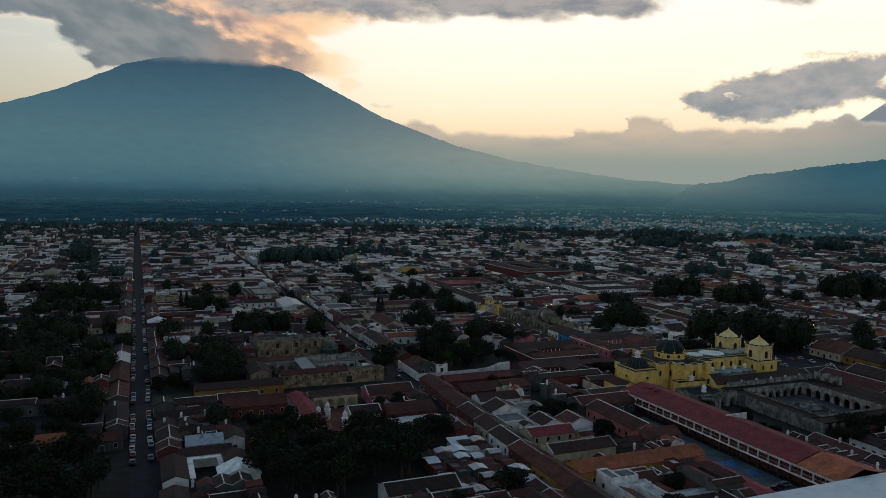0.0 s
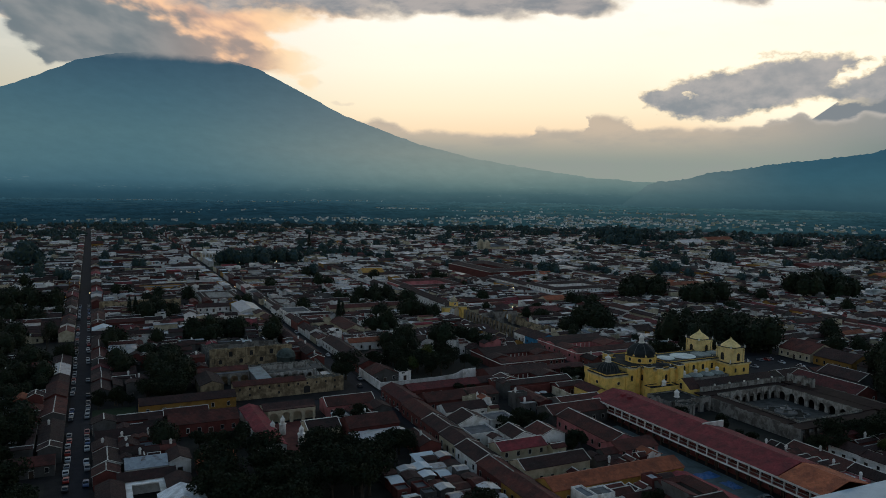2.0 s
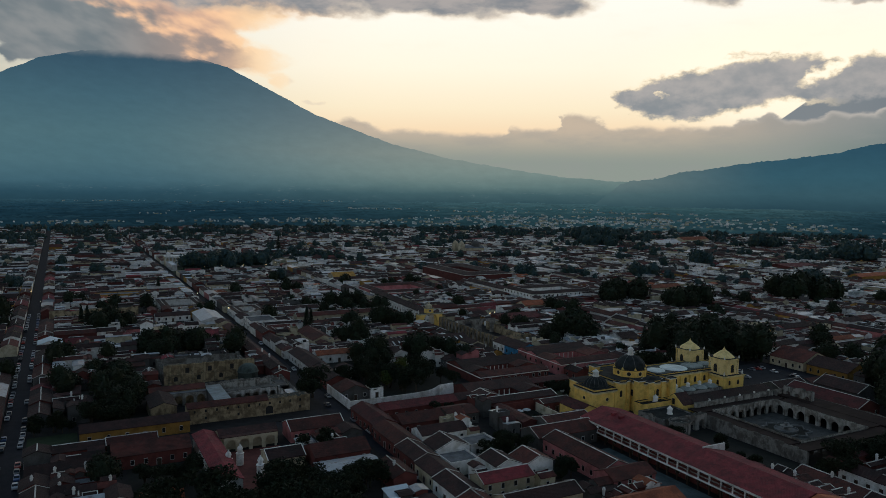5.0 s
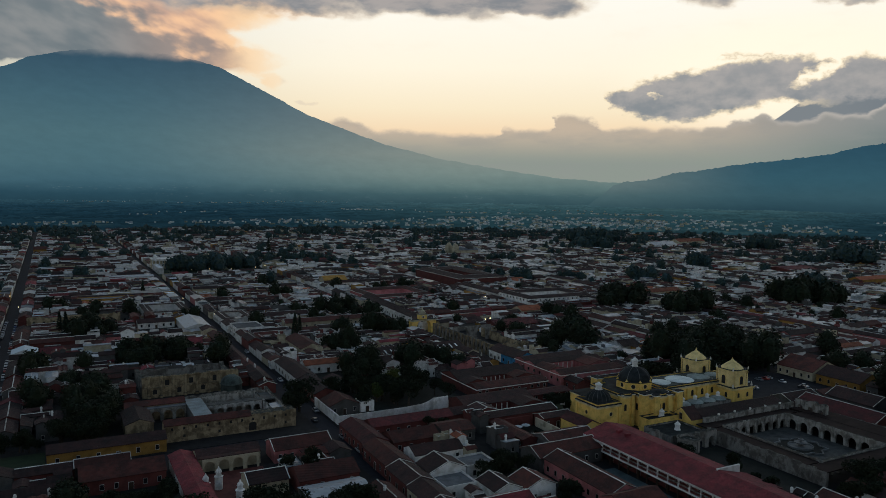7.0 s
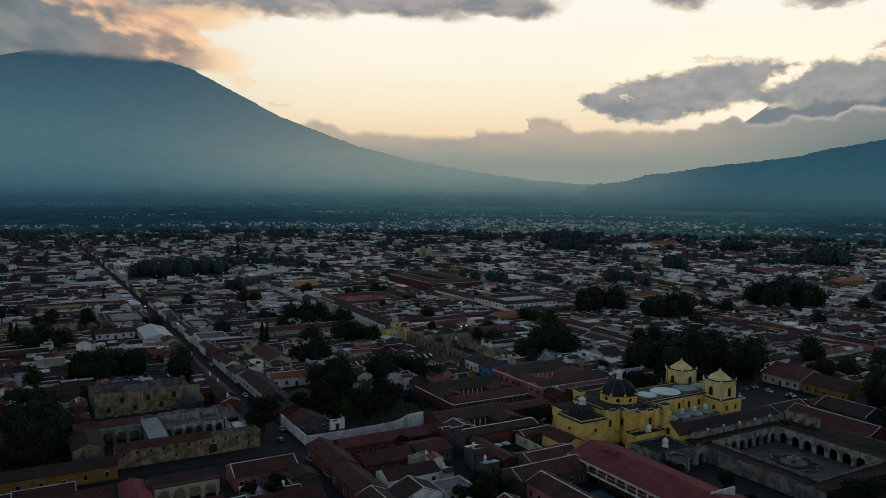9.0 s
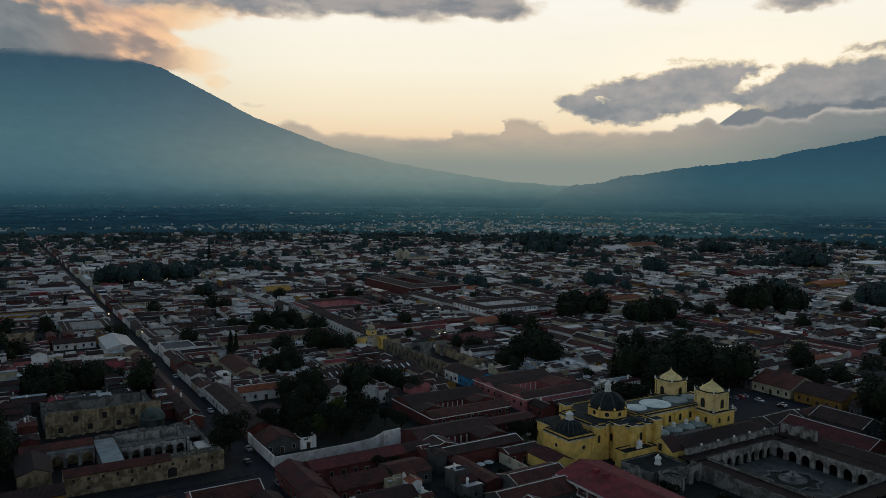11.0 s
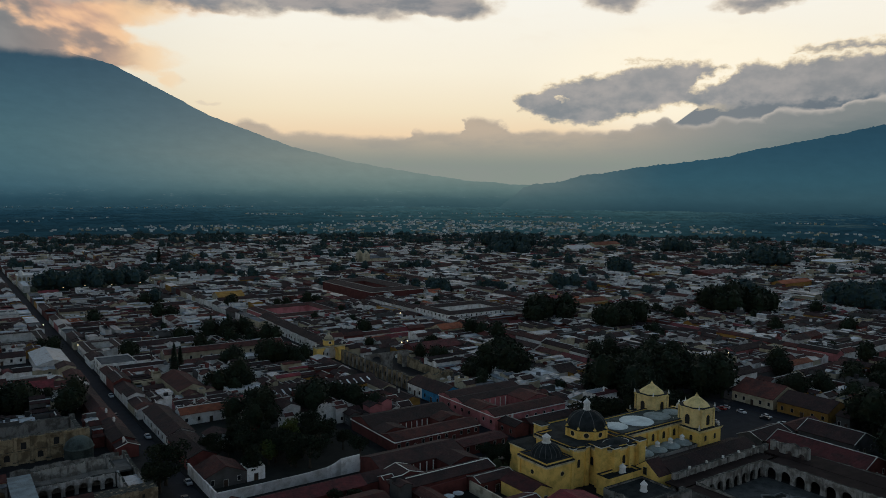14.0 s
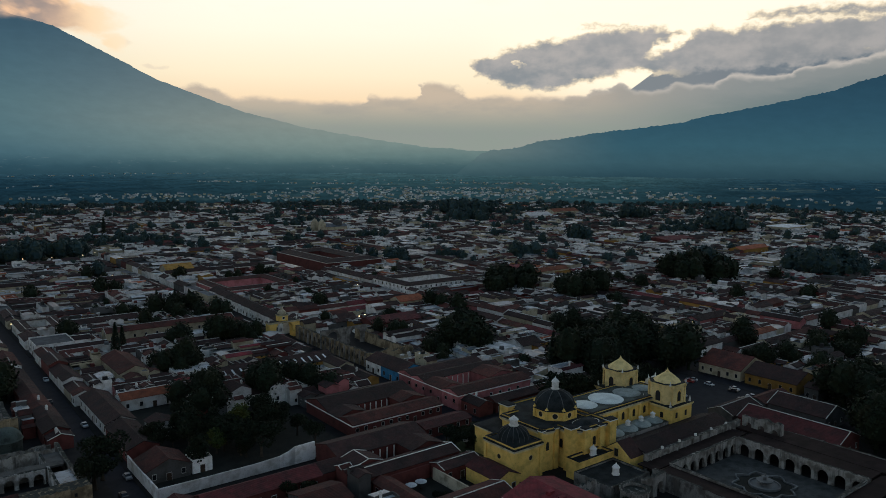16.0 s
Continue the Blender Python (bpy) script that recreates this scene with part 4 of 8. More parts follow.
def framed(name, inner, panel, frame_mat, panel_mat, foot=False, arch=False):
    """A frame, its reveal and a recessed panel in one skin; unit width and height, facing -y."""
    def ring(w, z0, z1):
        if not arch:
            return [(-w, z0), (w, z0), (w, z1), (-w, z1)]
        if arch == "round":
            return [(w * math.cos(math.pi * i / 7), 0.5 + w * math.sin(math.pi * i / 7)) for i in range(14)]
        pts = [(-w, z0), (w, z0)]
        for i in range(7):
            t = math.pi * i / 6
            pts.append((w * math.cos(t), z1 - w * 0.6 + w * 0.6 * math.sin(t)))
        return pts
    out = ring(0.5, 0.0, 1.0)
    ins = ring(inner, 0.0 if foot else 0.5 - inner, 0.5 + inner)
    n = len(out)
    v = [(x, 0.05, z) for x, z in out] + [(x, -0.05, z) for x, z in out] + [(x, -0.05, z) for x, z in ins] + [(x, panel, z) for x, z in ins]
    g = Geo()
    ix = lambda r: [(r * n + i, r * n + (i + 1) % n, (r + 1) * n + (i + 1) % n, (r + 1) * n + i) for i in range(n)]
    me_faces = ix(0) + ix(1) + ix(2)
    g.add(v, me_faces, frame_mat)
    g.f.append(tuple(range(3 * n, 4 * n)))
    g.k.append(g.slot(panel_mat))
    return g.mesh(name)


def chimney_mesh():
    """A white square shaft with a moulded, domed cap."""
    g = Geo()
    g.lathe(0, 0, [(0.4, -0.3), (0.4, 1.2), (0.54, 1.25), (0.54, 1.35), (0.36, 1.37), (0.33, 1.6), (0.5, 1.65), (0.42, 1.85), (0.25, 2.0), (0.06, 2.2)], M["white"], 8, a0=math.pi / 8)
    return g.mesh("chimney")


WINDOW = framed("window", 0.44, 0.0, M["cap"], M["glass"])
DOOR = framed("door", 0.44, 0.0, M["cap"], M["wood"], foot=True)
ARCHWIN = framed("window", 0.36, 0.02, M["trim"], M["glass"], arch=True)
ROUNDWIN = framed("clock", 0.38, 0.02, M["trim"], M["glass"], arch="round")
# Flat black panels paint the shade inside niches and empty ruin windows.
NICHE = framed("niche", 0.36, 0.03, M["ruin"], M["black"], arch=True)
RUINWIN = framed("window", 0.42, 0.0, M["ruin"], M["black"])
CHIMNEY = chimney_mesh()
CHURCHWIN = framed("window", 0.42, 0.0, M["yellow"], M["black"], arch=True)
CHURCHROUND = framed("window", 0.4, 0.0, M["paleyellow"], M["black"], arch="round")


def opening(name, mesh, parent, x, y, z, w, h, face):
    """A window or door on a wall that faces -y, +y, -x or +x."""
    ob = part(name, mesh, parent)
    ob.matrix_basis = pose(x - parent.location.x, y - parent.location.y, z - parent.location.z, 0, 0, {"y-": 0, "y+": 180, "x-": 90, "x+": 90}[face]) @ Matrix.Diagonal((w, 1, h, 1))
    return ob


ROOF_WORDS = {"tile": "brown clay tile roofs", "tiledark": "blackened old tile roofs", "metal": "grey sheet metal roofs", "deck": "flat concrete roofs", "deckwhite": "flat whitish roofs", "tileorange": "orange clay tile roofs", "tilered": "dull red tile roofs", "tilemaroon": "dark maroon tile roofs"}
WALL_WORDS = {"white": "white", "cream": "cream", "ochre": "ochre yellow", "redwall": "dark red", "pink": "faded pink", "greywall": "grey", "blue": "blue"}


def shifted(geo, x, y):
    geo.v = [(a - x, b - y, c) for a, b, c in geo.v]
    return geo


def near_house(x0, x1, y0, y1, rng, wall=None, roof=None, group="courtyard houses of the town"):
    """A courtyard house as a thing with wings, openings and a chimney."""
    wall, roof = wall or pick(rng, WALLS), roof or pick(rng, ROOFS)
    wings, yard = house_layout(x0, x1, y0, y1, rng, False)
    ob = thing("house", (x0 + x1) / 2, (y0 + y1) / 2, "low %s courtyard house with %s" % (WALL_WORDS[wall], ROOF_WORDS[roof]), "house", group)
    cx, cy = ob.location.x, ob.location.y
    for (a, b, c, d), h, low in wings:
        gw, gr = Geo(), Geo()
        rf = roof if rng.random() < 0.7 else pick(rng, ROOFS)
        caps = wing(gw, gr, gr, a, b, c, d, h, wall, rf, rng, low=low)
        if gw.v:
            part("wall", shifted(gw, cx, cy), ob)
        if gr.v:
            rp = part("roof", shifted(gr, cx, cy), ob)
            for nm, p in caps:
                part(nm, shifted(p, cx, cy), rp)
        n = int((b - a) / 4.2)
        for i in range(n):
            x = a + (b - a) * (i + 0.5) / n
            if rng.random() < 0.75:
                if rng.random() < 0.22:
                    opening("door", DOOR, ob, x, c - 0.03, 0.1, 1.3, 2.3, "y-")
                else:
                    opening("window", WINDOW, ob, x, c - 0.03, 1.1, 1.1, 1.6, "y-")
        if rng.random() < 0.4:
            n = int((d - c) / 4.5)
            for i in range(n):
                opening("window", WINDOW, ob, a - 0.03, c + (d - c) * (i + 0.5) / n, 1.1, 1.1, 1.6, "x-")
    if rng.random() < 0.35 and wings:
        (a, b, c, d), h, low = wings[0]
        ch = part("chimney", CHIMNEY, ob)
        ch.location = ((a + b) / 2 + rng.uniform(-2, 2) - cx, (c + d) / 2 + 0.8 - cy, h + 0.4)
    if yard:
        xa, xb, ya, yb = yard
        if xb - xa > 2 and yb - ya > 2:
            gy = Geo()
            gy.box(xa, xb, ya, yb, 0.05, 0.14, M[rng.choice(("pave", "grass", "earth", "deck"))])
            part("patio", shifted(gy, cx, cy), ob)
            # low wall that closes the lot
            gw = Geo()
            ring_walls(gw, x0 + 0.01, x1 - 0.01, y0 + 0.01, y1 - 0.01, 0, 2.7, M[wall], 0.3)
            part("boundary_wall", shifted(gw, cx, cy), ob)
            if rng.random() < 0.6:
                gl, gt = Geo(), Geo()
                wing(gl, gt, gt, xa + 0.3, xa + 0.3 + (xb - xa) * 0.5, yb - 0.3 - (yb - ya) * 0.4, yb - 0.3, 2.5, wall, rng.choice(("metal", "metal", "tile", "deckwhite")), rng)
                if gl.v:
                    part("roof", shifted(gt, cx, cy), part("lean_to", shifted(gl, cx, cy), ob))
            if rng.random() < 0.3 and xb - xa > 4 and len(NEARTREE) < 55:
                NEARTREE.append(1)
                tree((xa + xb) / 2, (ya + yb) / 2, rng.choice((0, 2, 2, 4)), rng.uniform(0.6, 1.0), rng.uniform(0, 360))
    return ob


FAR = Geo()
FARTREE = []
NEARTREE = []


def far_wing(g, x0, x1, y0, y1, h, wall, roof, rng, near):
    """A wing of a distant house: shell walls, a roof with eaves, a pale ridge on some."""
    if x1 - x0 < 2 or y1 - y0 < 2:
        return
    if roof in ("deck", "deckwhite"):
        g.box(x0, x1, y0, y1, 0, h + rng.uniform(0.3, 0.9), M[wall], top=False)
        g.add([(x0, y0, h), (x1, y0, h), (x1, y1, h), (x0, y1, h)], [(0, 1, 2, 3)], M[roof])
        return
    along = x1 - x0 > y1 - y0
    u0, u1, a, b = (y0, y1, x0, x1) if along else (x0, x1, y0, y1)
    pt = 0.18 if roof == "metal" else rng.uniform(0.34, 0.48)
    c, half, o = (u0 + u1) / 2, (u1 - u0) / 2, 0.4
    top = h + half * pt
    mk = (lambda u, w, z: (w, u, z)) if along else (lambda u, w, z: (u, w, z))
    g.add([mk(u, w, z) for w in (a, b) for u, z in ((u0, 0), (u1, 0), (u1, h), (c, top), (u0, h))], [(0, 1, 2, 3, 4), (5, 6, 7, 8, 9), (1, 2, 7, 6), (0, 4, 9, 5)], M[wall])
    g.add([mk(u, w, z) for w in (a - 0.2, b + 0.2) for u, z in ((u0 - o, h - o * pt - 0.02), (u0 - o, h - o * pt + 0.18), (c, top + 0.18), (u1 + o, h - o * pt + 0.18), (u1 + o, h - o * pt - 0.02))], [(i, i + 1, i + 6, i + 5) for i in range(4)], M[roof])
    if near and rng.random() < 0.45:
        g.add([mk(u, w, z) for w in (a - 0.2, b + 0.2) for u, z in ((c - 0.28, top + 0.06), (c, top + 0.3), (c + 0.28, top + 0.06))], [(0, 1, 4, 3), (1, 2, 5, 4), (0, 1, 2), (3, 5, 4)], M["cap"])


def far_house(x0, x1, y0, y1, rng, near):
    # beyond near, walls and roofs turn pale and grey: distance haze as colour
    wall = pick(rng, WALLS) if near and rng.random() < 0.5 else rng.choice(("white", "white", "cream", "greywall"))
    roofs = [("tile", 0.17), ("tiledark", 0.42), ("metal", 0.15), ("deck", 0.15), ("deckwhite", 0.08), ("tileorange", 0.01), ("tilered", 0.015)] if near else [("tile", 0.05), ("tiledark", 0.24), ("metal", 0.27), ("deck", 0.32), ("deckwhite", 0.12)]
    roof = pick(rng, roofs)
    wings, yard = house_layout(x0, x1, y0, y1, rng, True)
    for (a, b, c, d), h, low in wings:
        rf = roof if rng.random() < 0.65 else pick(rng, roofs)
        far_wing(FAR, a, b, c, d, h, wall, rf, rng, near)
        n = int((b - a) / 4.5) if near else 0
        for i in range(n):
            if rng.random() < 0.5:
                x = a + (b - a) * (i + 0.5) / n
                FAR.add([(x - 0.5, c - 0.03, 0.9), (x + 0.5, c - 0.03, 0.9), (x + 0.5, c - 0.03, 2.5), (x - 0.5, c - 0.03, 2.5)], [(0, 1, 2, 3)], M["glass"])
        if rf in ("deck", "deckwhite") and rng.random() < 0.5:
            x, y = rng.uniform(a + 1, b - 1), rng.uniform(c + 1, d - 1)
            FAR.box(x - 0.8, x + 0.8, y - 0.7, y + 0.7, h, h + rng.uniform(1.0, 2.4), M[rng.choice(("white", "deck", "black", "redwall"))])
    if yard and rng.random() < 0.5 and yard[1] - yard[0] > 2.5 and yard[3] - yard[2] > 2.5:
        x, y = yard[0] + 0.3, yard[3] - 0.3
        far_wing(FAR, x, x + (yard[1] - yard[0]) * 0.45, y - (yard[3] - yard[2]) * 0.4, y, 2.6, wall, rng.choice(("metal", "tiledark", "tile", "deckwhite")), rng, False)
    if yard and rng.random() < (0.6 if near else 0.35):
        ring_walls(FAR, x0 + 0.02, x1 - 0.02, y0 + 0.02, y1 - 0.02, 0, rng.uniform(2.6, 4.2), M["white" if rng.random() < 0.6 else wall], 0.3)
    if yard and yard[1] - yard[0] > 3 and yard[3] - yard[2] > 3 and rng.random() < 0.13:
        FARTREE.append(((yard[0] + yard[1]) / 2, (yard[2] + yard[3]) / 2, rng.uniform(1.6, 3.8)))


def clear(x0, x1, y0, y1):
    """What is left of a lot beside the areas that are taken."""
    if is_free(x0, x1, y0, y1):
        return [(x0, x1, y0, y1)]
    if min(x1 - x0, y1 - y0) < 5.5:
        return []
    if x1 - x0 > y1 - y0:
        c = (x0 + x1) / 2
        return clear(x0, c, y0, y1) + clear(c, x1, y0, y1)
    c = (y0 + y1) / 2
    return clear(x0, x1, y0, c) + clear(x0, x1, c, y1)


def row_segments(x0, x1, y0, y1, rng):
    """Row houses along the four edges of a block: (rectangle, ridge axis, street side)."""
    out, w = [], 8.0
    for ridge, side, a, b in (("y", "x-", y0, y1), ("y", "x+", y0, y1), ("x", "y-", x0 + w, x1 - w), ("x", "y+", x0 + w, x1 - w)):
        u = a
        while u < b - 5:
            e = min(b, u + rng.uniform(9, 24))
            if b - e < 6:
                e = b
            d = w - rng.uniform(0.1, 1.4)
            q = {"x-": (x0, x0 + d, u, e), "x+": (x1 - d, x1, u, e), "y-": (u, e, y0, y0 + d), "y+": (u, e, y1 - d, y1)}[side]
            out.append((q, ridge, side))
            u = e
    return out


ROW_ROOFS = [("tile", 0.3), ("tiledark", 0.56), ("metal", 0.05), ("tileorange", 0.02), ("tilered", 0.04)]
ROW_WALLS = [("white", 0.5), ("cream", 0.14), ("redwall", 0.16), ("ochre", 0.06), ("pink", 0.05), ("greywall", 0.08)]


def near_row(q, ridge, side, rng, wall, roof):
    """A street house with its ridge along the street, doors and windows on the street side."""
    x0, x1, y0, y1 = q
    h, pt = rng.uniform(4.0, 5.0), rng.uniform(0.34, 0.44)
    ob = thing("row_house", (x0 + x1) / 2, (y0 + y1) / 2, "%s row house along the street with %s" % (WALL_WORDS[wall], ROOF_WORDS[roof]), "house", "row houses of the town")
    cx, cy = ob.location.x, ob.location.y
    g = Geo()
    block_walls(g, x0, x1, y0, y1, h, M[wall], ridge, pt)
    part("wall", shifted(g, cx, cy), ob)
    g = Geo()
    gable_roof(g, x0, x1, y0, y1, h, M[roof], ridge, pt)
    rp = part("roof", shifted(g, cx, cy), ob)
    if rng.random() < 0.5:
        for nm, p in roof_caps(None, x0, x1, y0, y1, h, M["cap"], ridge, pt, rng.random() < 0.5):
            part(nm, shifted(p, cx, cy), rp)
    if side in ("x-", "y-"):
        a, b = (y0, y1) if side == "x-" else (x0, x1)
        n = max(2, int((b - a) / 3.6))
        for i in range(n):
            u = a + (b - a) * (i + 0.5) / n
            px, py = (x0 - 0.03, u) if side == "x-" else (u, y0 - 0.03)
            if rng.random() < 0.3:
                opening("door", DOOR, ob, px, py, 0.1, 1.4, 2.5, side)
            else:
                opening("window", WINDOW, ob, px, py, 1.0, 1.2, 1.8, side)
    if rng.random() < 0.3:
        ch = part("chimney", CHIMNEY, ob)
        ch.location = (rng.uniform(-1, 1), rng.uniform(-1, 1), h + 1.0)


def fill_town():
    """Every block gets rows of houses along its streets and lots inside; the nearest hold houses of their own."""
    rng = random.Random(5)
    todo = []
    for xa, xb in zip(AV, AV[1:]):
        for ya, yb in zip(CR, CR[1:]):
            cut = [(s[0], s) for s in row_segments(xa + HALF, xb - HALF, ya + HALF, yb - HALF, rng)]
            cut += [(q0, None) for q0 in lots(xa + HALF + 8, xb - HALF - 8, ya + HALF + 8, yb - HALF - 8, rng, 13.5 if ya < 600 and xa < 500 else 16.0)]
            for q0, seg in cut:
                for q in (clear(*q0) if seg is None else [q0] if is_free(*q0) else [c for c in clear(*q0) if min(c[1] - c[0], c[3] - c[2]) > 5]):
                    x, y = (q[0] + q[1]) / 2, (q[2] + q[3]) / 2
                    if seen_from_path(x, y) and math.hypot(x - EYE[0], y - EYE[1]) < 1600:
                        todo.append((math.hypot(x - 60, y - 90), q, seg))
    todo.sort(key=lambda e: (e[0], e[1]))
    for i, (d, q, seg) in enumerate(todo):
        x, y = (q[0] + q[1]) / 2, (q[2] + q[3]) / 2
        dens = noise.noise(Vector((x * 0.012, y * 0.012, 2.0)))
        green = (0.02 if dens < 0.24 else 0.16 if d < 700 else 0.24) + max(0.0, min(0.3, (d - 1150) / 900)) * (1.8 if dens > 0.12 else 0.2) + (0.34 if x < -8 and y < 560 else 0.1 if x < 46 and 328 < y < 430 else 0.0)
        # western blocks go darker, partly in place of lens falloff at the left
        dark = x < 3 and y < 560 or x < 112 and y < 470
        if rng.random() < green * (0.4 if seg else 1.0):
            for _ in range(3):
                if i < 320 and y < 400 and len(NEARTREE) < 30:
                    NEARTREE.append(1)
                    tree(rng.uniform(q[0] + 2, q[1] - 2), rng.uniform(q[2] + 2, q[3] - 2), rng.choice((0, 1, 2, 3)), rng.uniform(0.7, 1.05), rng.uniform(0, 360))
                else:
                    FARTREE.append((rng.uniform(q[0], q[1]), rng.uniform(q[2], q[3]), rng.uniform(2.6, 5.6)))
        elif i < 400:
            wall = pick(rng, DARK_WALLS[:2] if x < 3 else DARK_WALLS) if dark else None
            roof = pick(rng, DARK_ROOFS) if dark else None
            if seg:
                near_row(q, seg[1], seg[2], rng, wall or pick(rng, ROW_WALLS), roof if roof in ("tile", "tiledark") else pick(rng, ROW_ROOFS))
            else:
                near_house(*q, rng, wall, roof)
        elif seg:
            # past 520 m mostly greyer roofs, haze again put into the colours
            far_wing(FAR, *q, rng.uniform(3.8, 5.6), pick(rng, ROW_WALLS), pick(rng, ROW_ROOFS) if d < 520 or rng.random() < 0.35 else rng.choice(("metal", "deck", "deck", "tiledark", "tiledark", "deckwhite")), rng, d < 700)
        else:
            far_house(*q, rng, d < 700)


def leaf_blob(g, rng, x, y, r, h, n, mat, size=0.9, z0=0.0, seg=6):
    """A far tree: a rough clump of leaf sprays on a short trunk."""
    v, f = [], []
    for _ in range(n):
        d = Vector((rng.gauss(0, 1), rng.gauss(0, 1), rng.gauss(0.3, 0.9))).normalized()
        s = rng.uniform(0.7, 1.1)
        c = Vector((x + d.x * r * s, y + d.y * r * s, z0 + h * 0.55 + d.z * h * 0.45 * s))
        t1 = Vector((rng.gauss(0, 1), rng.gauss(0, 1), rng.gauss(0, 0.7))).normalized()
        t2 = t1.cross(d + Vector((rng.gauss(0, 0.4), rng.gauss(0, 0.4), rng.gauss(0, 0.4)))).normalized()
        a, b = t1 * size * r * 0.5, t2 * size * r * 0.4
        k = len(v)
        v += [c - a, c - b, c + a, c + b]
        f.append((k, k + 1, k + 2, k + 3))
    g.add(v, f, mat)
    # dark heart of the crown
    g.lathe(x, y, [(r * 0.1, z0), (r * 0.12, z0 + h * 0.2), (r * 0.7, z0 + h * 0.35), (r * 0.8, z0 + h * 0.6), (r * 0.45, z0 + h * 0.85), (r * 0.1, z0 + h * 0.95)], mat, seg)


def far_woods():
    """The wooded plain between the town and the mountains, with scattered roofs."""
    rng = random.Random(21)
    g = Geo()
    n = 0
    while n < 260:
        az, dist = rng.uniform(-14, 76), 1300 + 300 * rng.random()
        x, y = EYE[0] + dist * math.sin(radians(az)), EYE[1] + dist * math.cos(radians(az))
        if noise.noise(Vector((x * 0.006, y * 0.007, 4.0))) < 0.1:
            continue
        r = rng.uniform(4, 9)
        leaf_blob(g, rng, x, y, r, r * rng.uniform(0.8, 1.25), 7, M["leafhazed"], 1.3, seg=5)
        n += 1
    tagged(new("far_woods", g.mesh("far_woods")), "dark wooded plain beyond the town", "woods", kind="stuff")
    g = Geo()
    spots = [(3, 3900, 22, 110), (9, 2450, 8, 40), (6, 2250, 6, 40), (15, 1830, 26, 90), (20, 1840, 20, 80), (22, 2800, 22, 70), (-6, 1800, 16, 90), (0, 1760, 18, 80), (29, 2600, 30, 90), (31, 2150, 34, 110), (34, 1850, 40, 130), (38, 2000, 30, 120), (41, 2700, 34, 110), (44, 2650, 26, 70), (46, 1900, 22, 80), (53, 1780, 16, 60), (57, 1900, 22, 100), (62, 1850, 16, 80), (60, 2500, 14, 60), (27, 1780, 34, 130), (11, 3700, 18, 150), (18, 4100, 20, 160), (36, 3000, 18, 130), (66, 2600, 10, 60), (49, 2250, 14, 80)]
    spots += [(rng.uniform(-10, 70), rng.uniform(1540, 1850), rng.randint(8, 22), 80) for _ in range(12)]
    spots += [(rng.gauss(36, 8), rng.uniform(1560, 2400), rng.randint(12, 30), 75) for _ in range(20)]
    for az, dist, n, wide in spots:
        for _ in range(n):
            a, d0 = radians(az) + rng.gauss(0, wide) / dist, dist + rng.gauss(0, 40)
            x, y = EYE[0] + d0 * math.sin(a), EYE[1] + d0 * math.cos(a)
            w, d = rng.uniform(2.5, 6.0) * rng.choice((1, 1, 1, 2.4)), rng.uniform(3, 7)
            n0 = len(g.v)
            # pale and blue-grey picks carry the haze of the distance
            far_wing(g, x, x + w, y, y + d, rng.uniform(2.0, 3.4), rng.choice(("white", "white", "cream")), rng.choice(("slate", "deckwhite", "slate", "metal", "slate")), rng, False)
            # houses on the far plain stand among the crowns
            g.v[n0:] = [(p, q, r + 4.5 + dist * 0.0012) for p, q, r in g.v[n0:]]
    tagged(new("far_hamlets", g.mesh("far_hamlets")), "pale roofs of hamlets scattered in the far woods", "houses", kind="stuff")


# ---------------------------------------------------------------- great buildings
class Build:
    """A thing whose parts are drawn in world coordinates."""

    def __init__(self, name, x, y, label, category, group=""):
        self.ob = thing(name, x, y, label, category, group)
        self.x, self.y = x, y

    def part(self, name, geo, label="", parent=None, smooth=False):
        return part(name, shifted(geo, self.x, self.y), parent or self.ob, label, smooth)

    def hole(self, name, mesh, x, y, z, w, h, face, parent=None):
        ob = opening(name, mesh, self.ob, x, y, z, w, h, face)
        if parent:
            ob.parent = parent
        return ob


def arcade(g, axis, a, b, c, t, z0, zs, ztop, n, mat, pier=0.24):
    """A wall with n round arches between a and b; zs: springing height."""
    step = (b - a) / n
    mk = (lambda u, w, z: (u, w, z)) if axis == "x" else (lambda u, w, z: (w, u, z))
    for i in range(n):
        u0, u1 = a + i * step, a + (i + 1) * step
        p = step * pier / 2
        r = step / 2 - p
        pts = [(u0, z0), (u0 + p, z0)]
        m = 8
        for j in range(m + 1):
            th = math.pi - math.pi * j / m
            pts.append((u0 + step / 2 + r * math.cos(th), min(zs + r * math.sin(th), ztop - 0.3)))
        pts += [(u1 - p, z0), (u1, z0), (u1, ztop), (u0, ztop)]
        k = len(pts)
        v = [mk(u, c, z) for u, z in pts] + [mk(u, c + t, z) for u, z in pts]
        f = []
        top = [k - 1, k - 2]
        # front and back as strips from the arch to the top edge
        for off in (0, k):
            f.append((off + 0, off + 1, off + 2, off + k - 1))
            for j in range(2, 2 + m):
                f.append((off + j, off + j + 1, off + (k - 2 if j >= 2 + m // 2 else k - 1)))
            f.append((off + 2 + m // 2, off + k - 2, off + k - 1))
            f.append((off + k - 4, off + k - 3, off + k - 2, off + 2 + m))
        for j in range(k):
            j2 = (j + 1) % k
            f.append((j, j2, j2 + k, j + k))
        g.add(v, f, mat)
    g.weld()


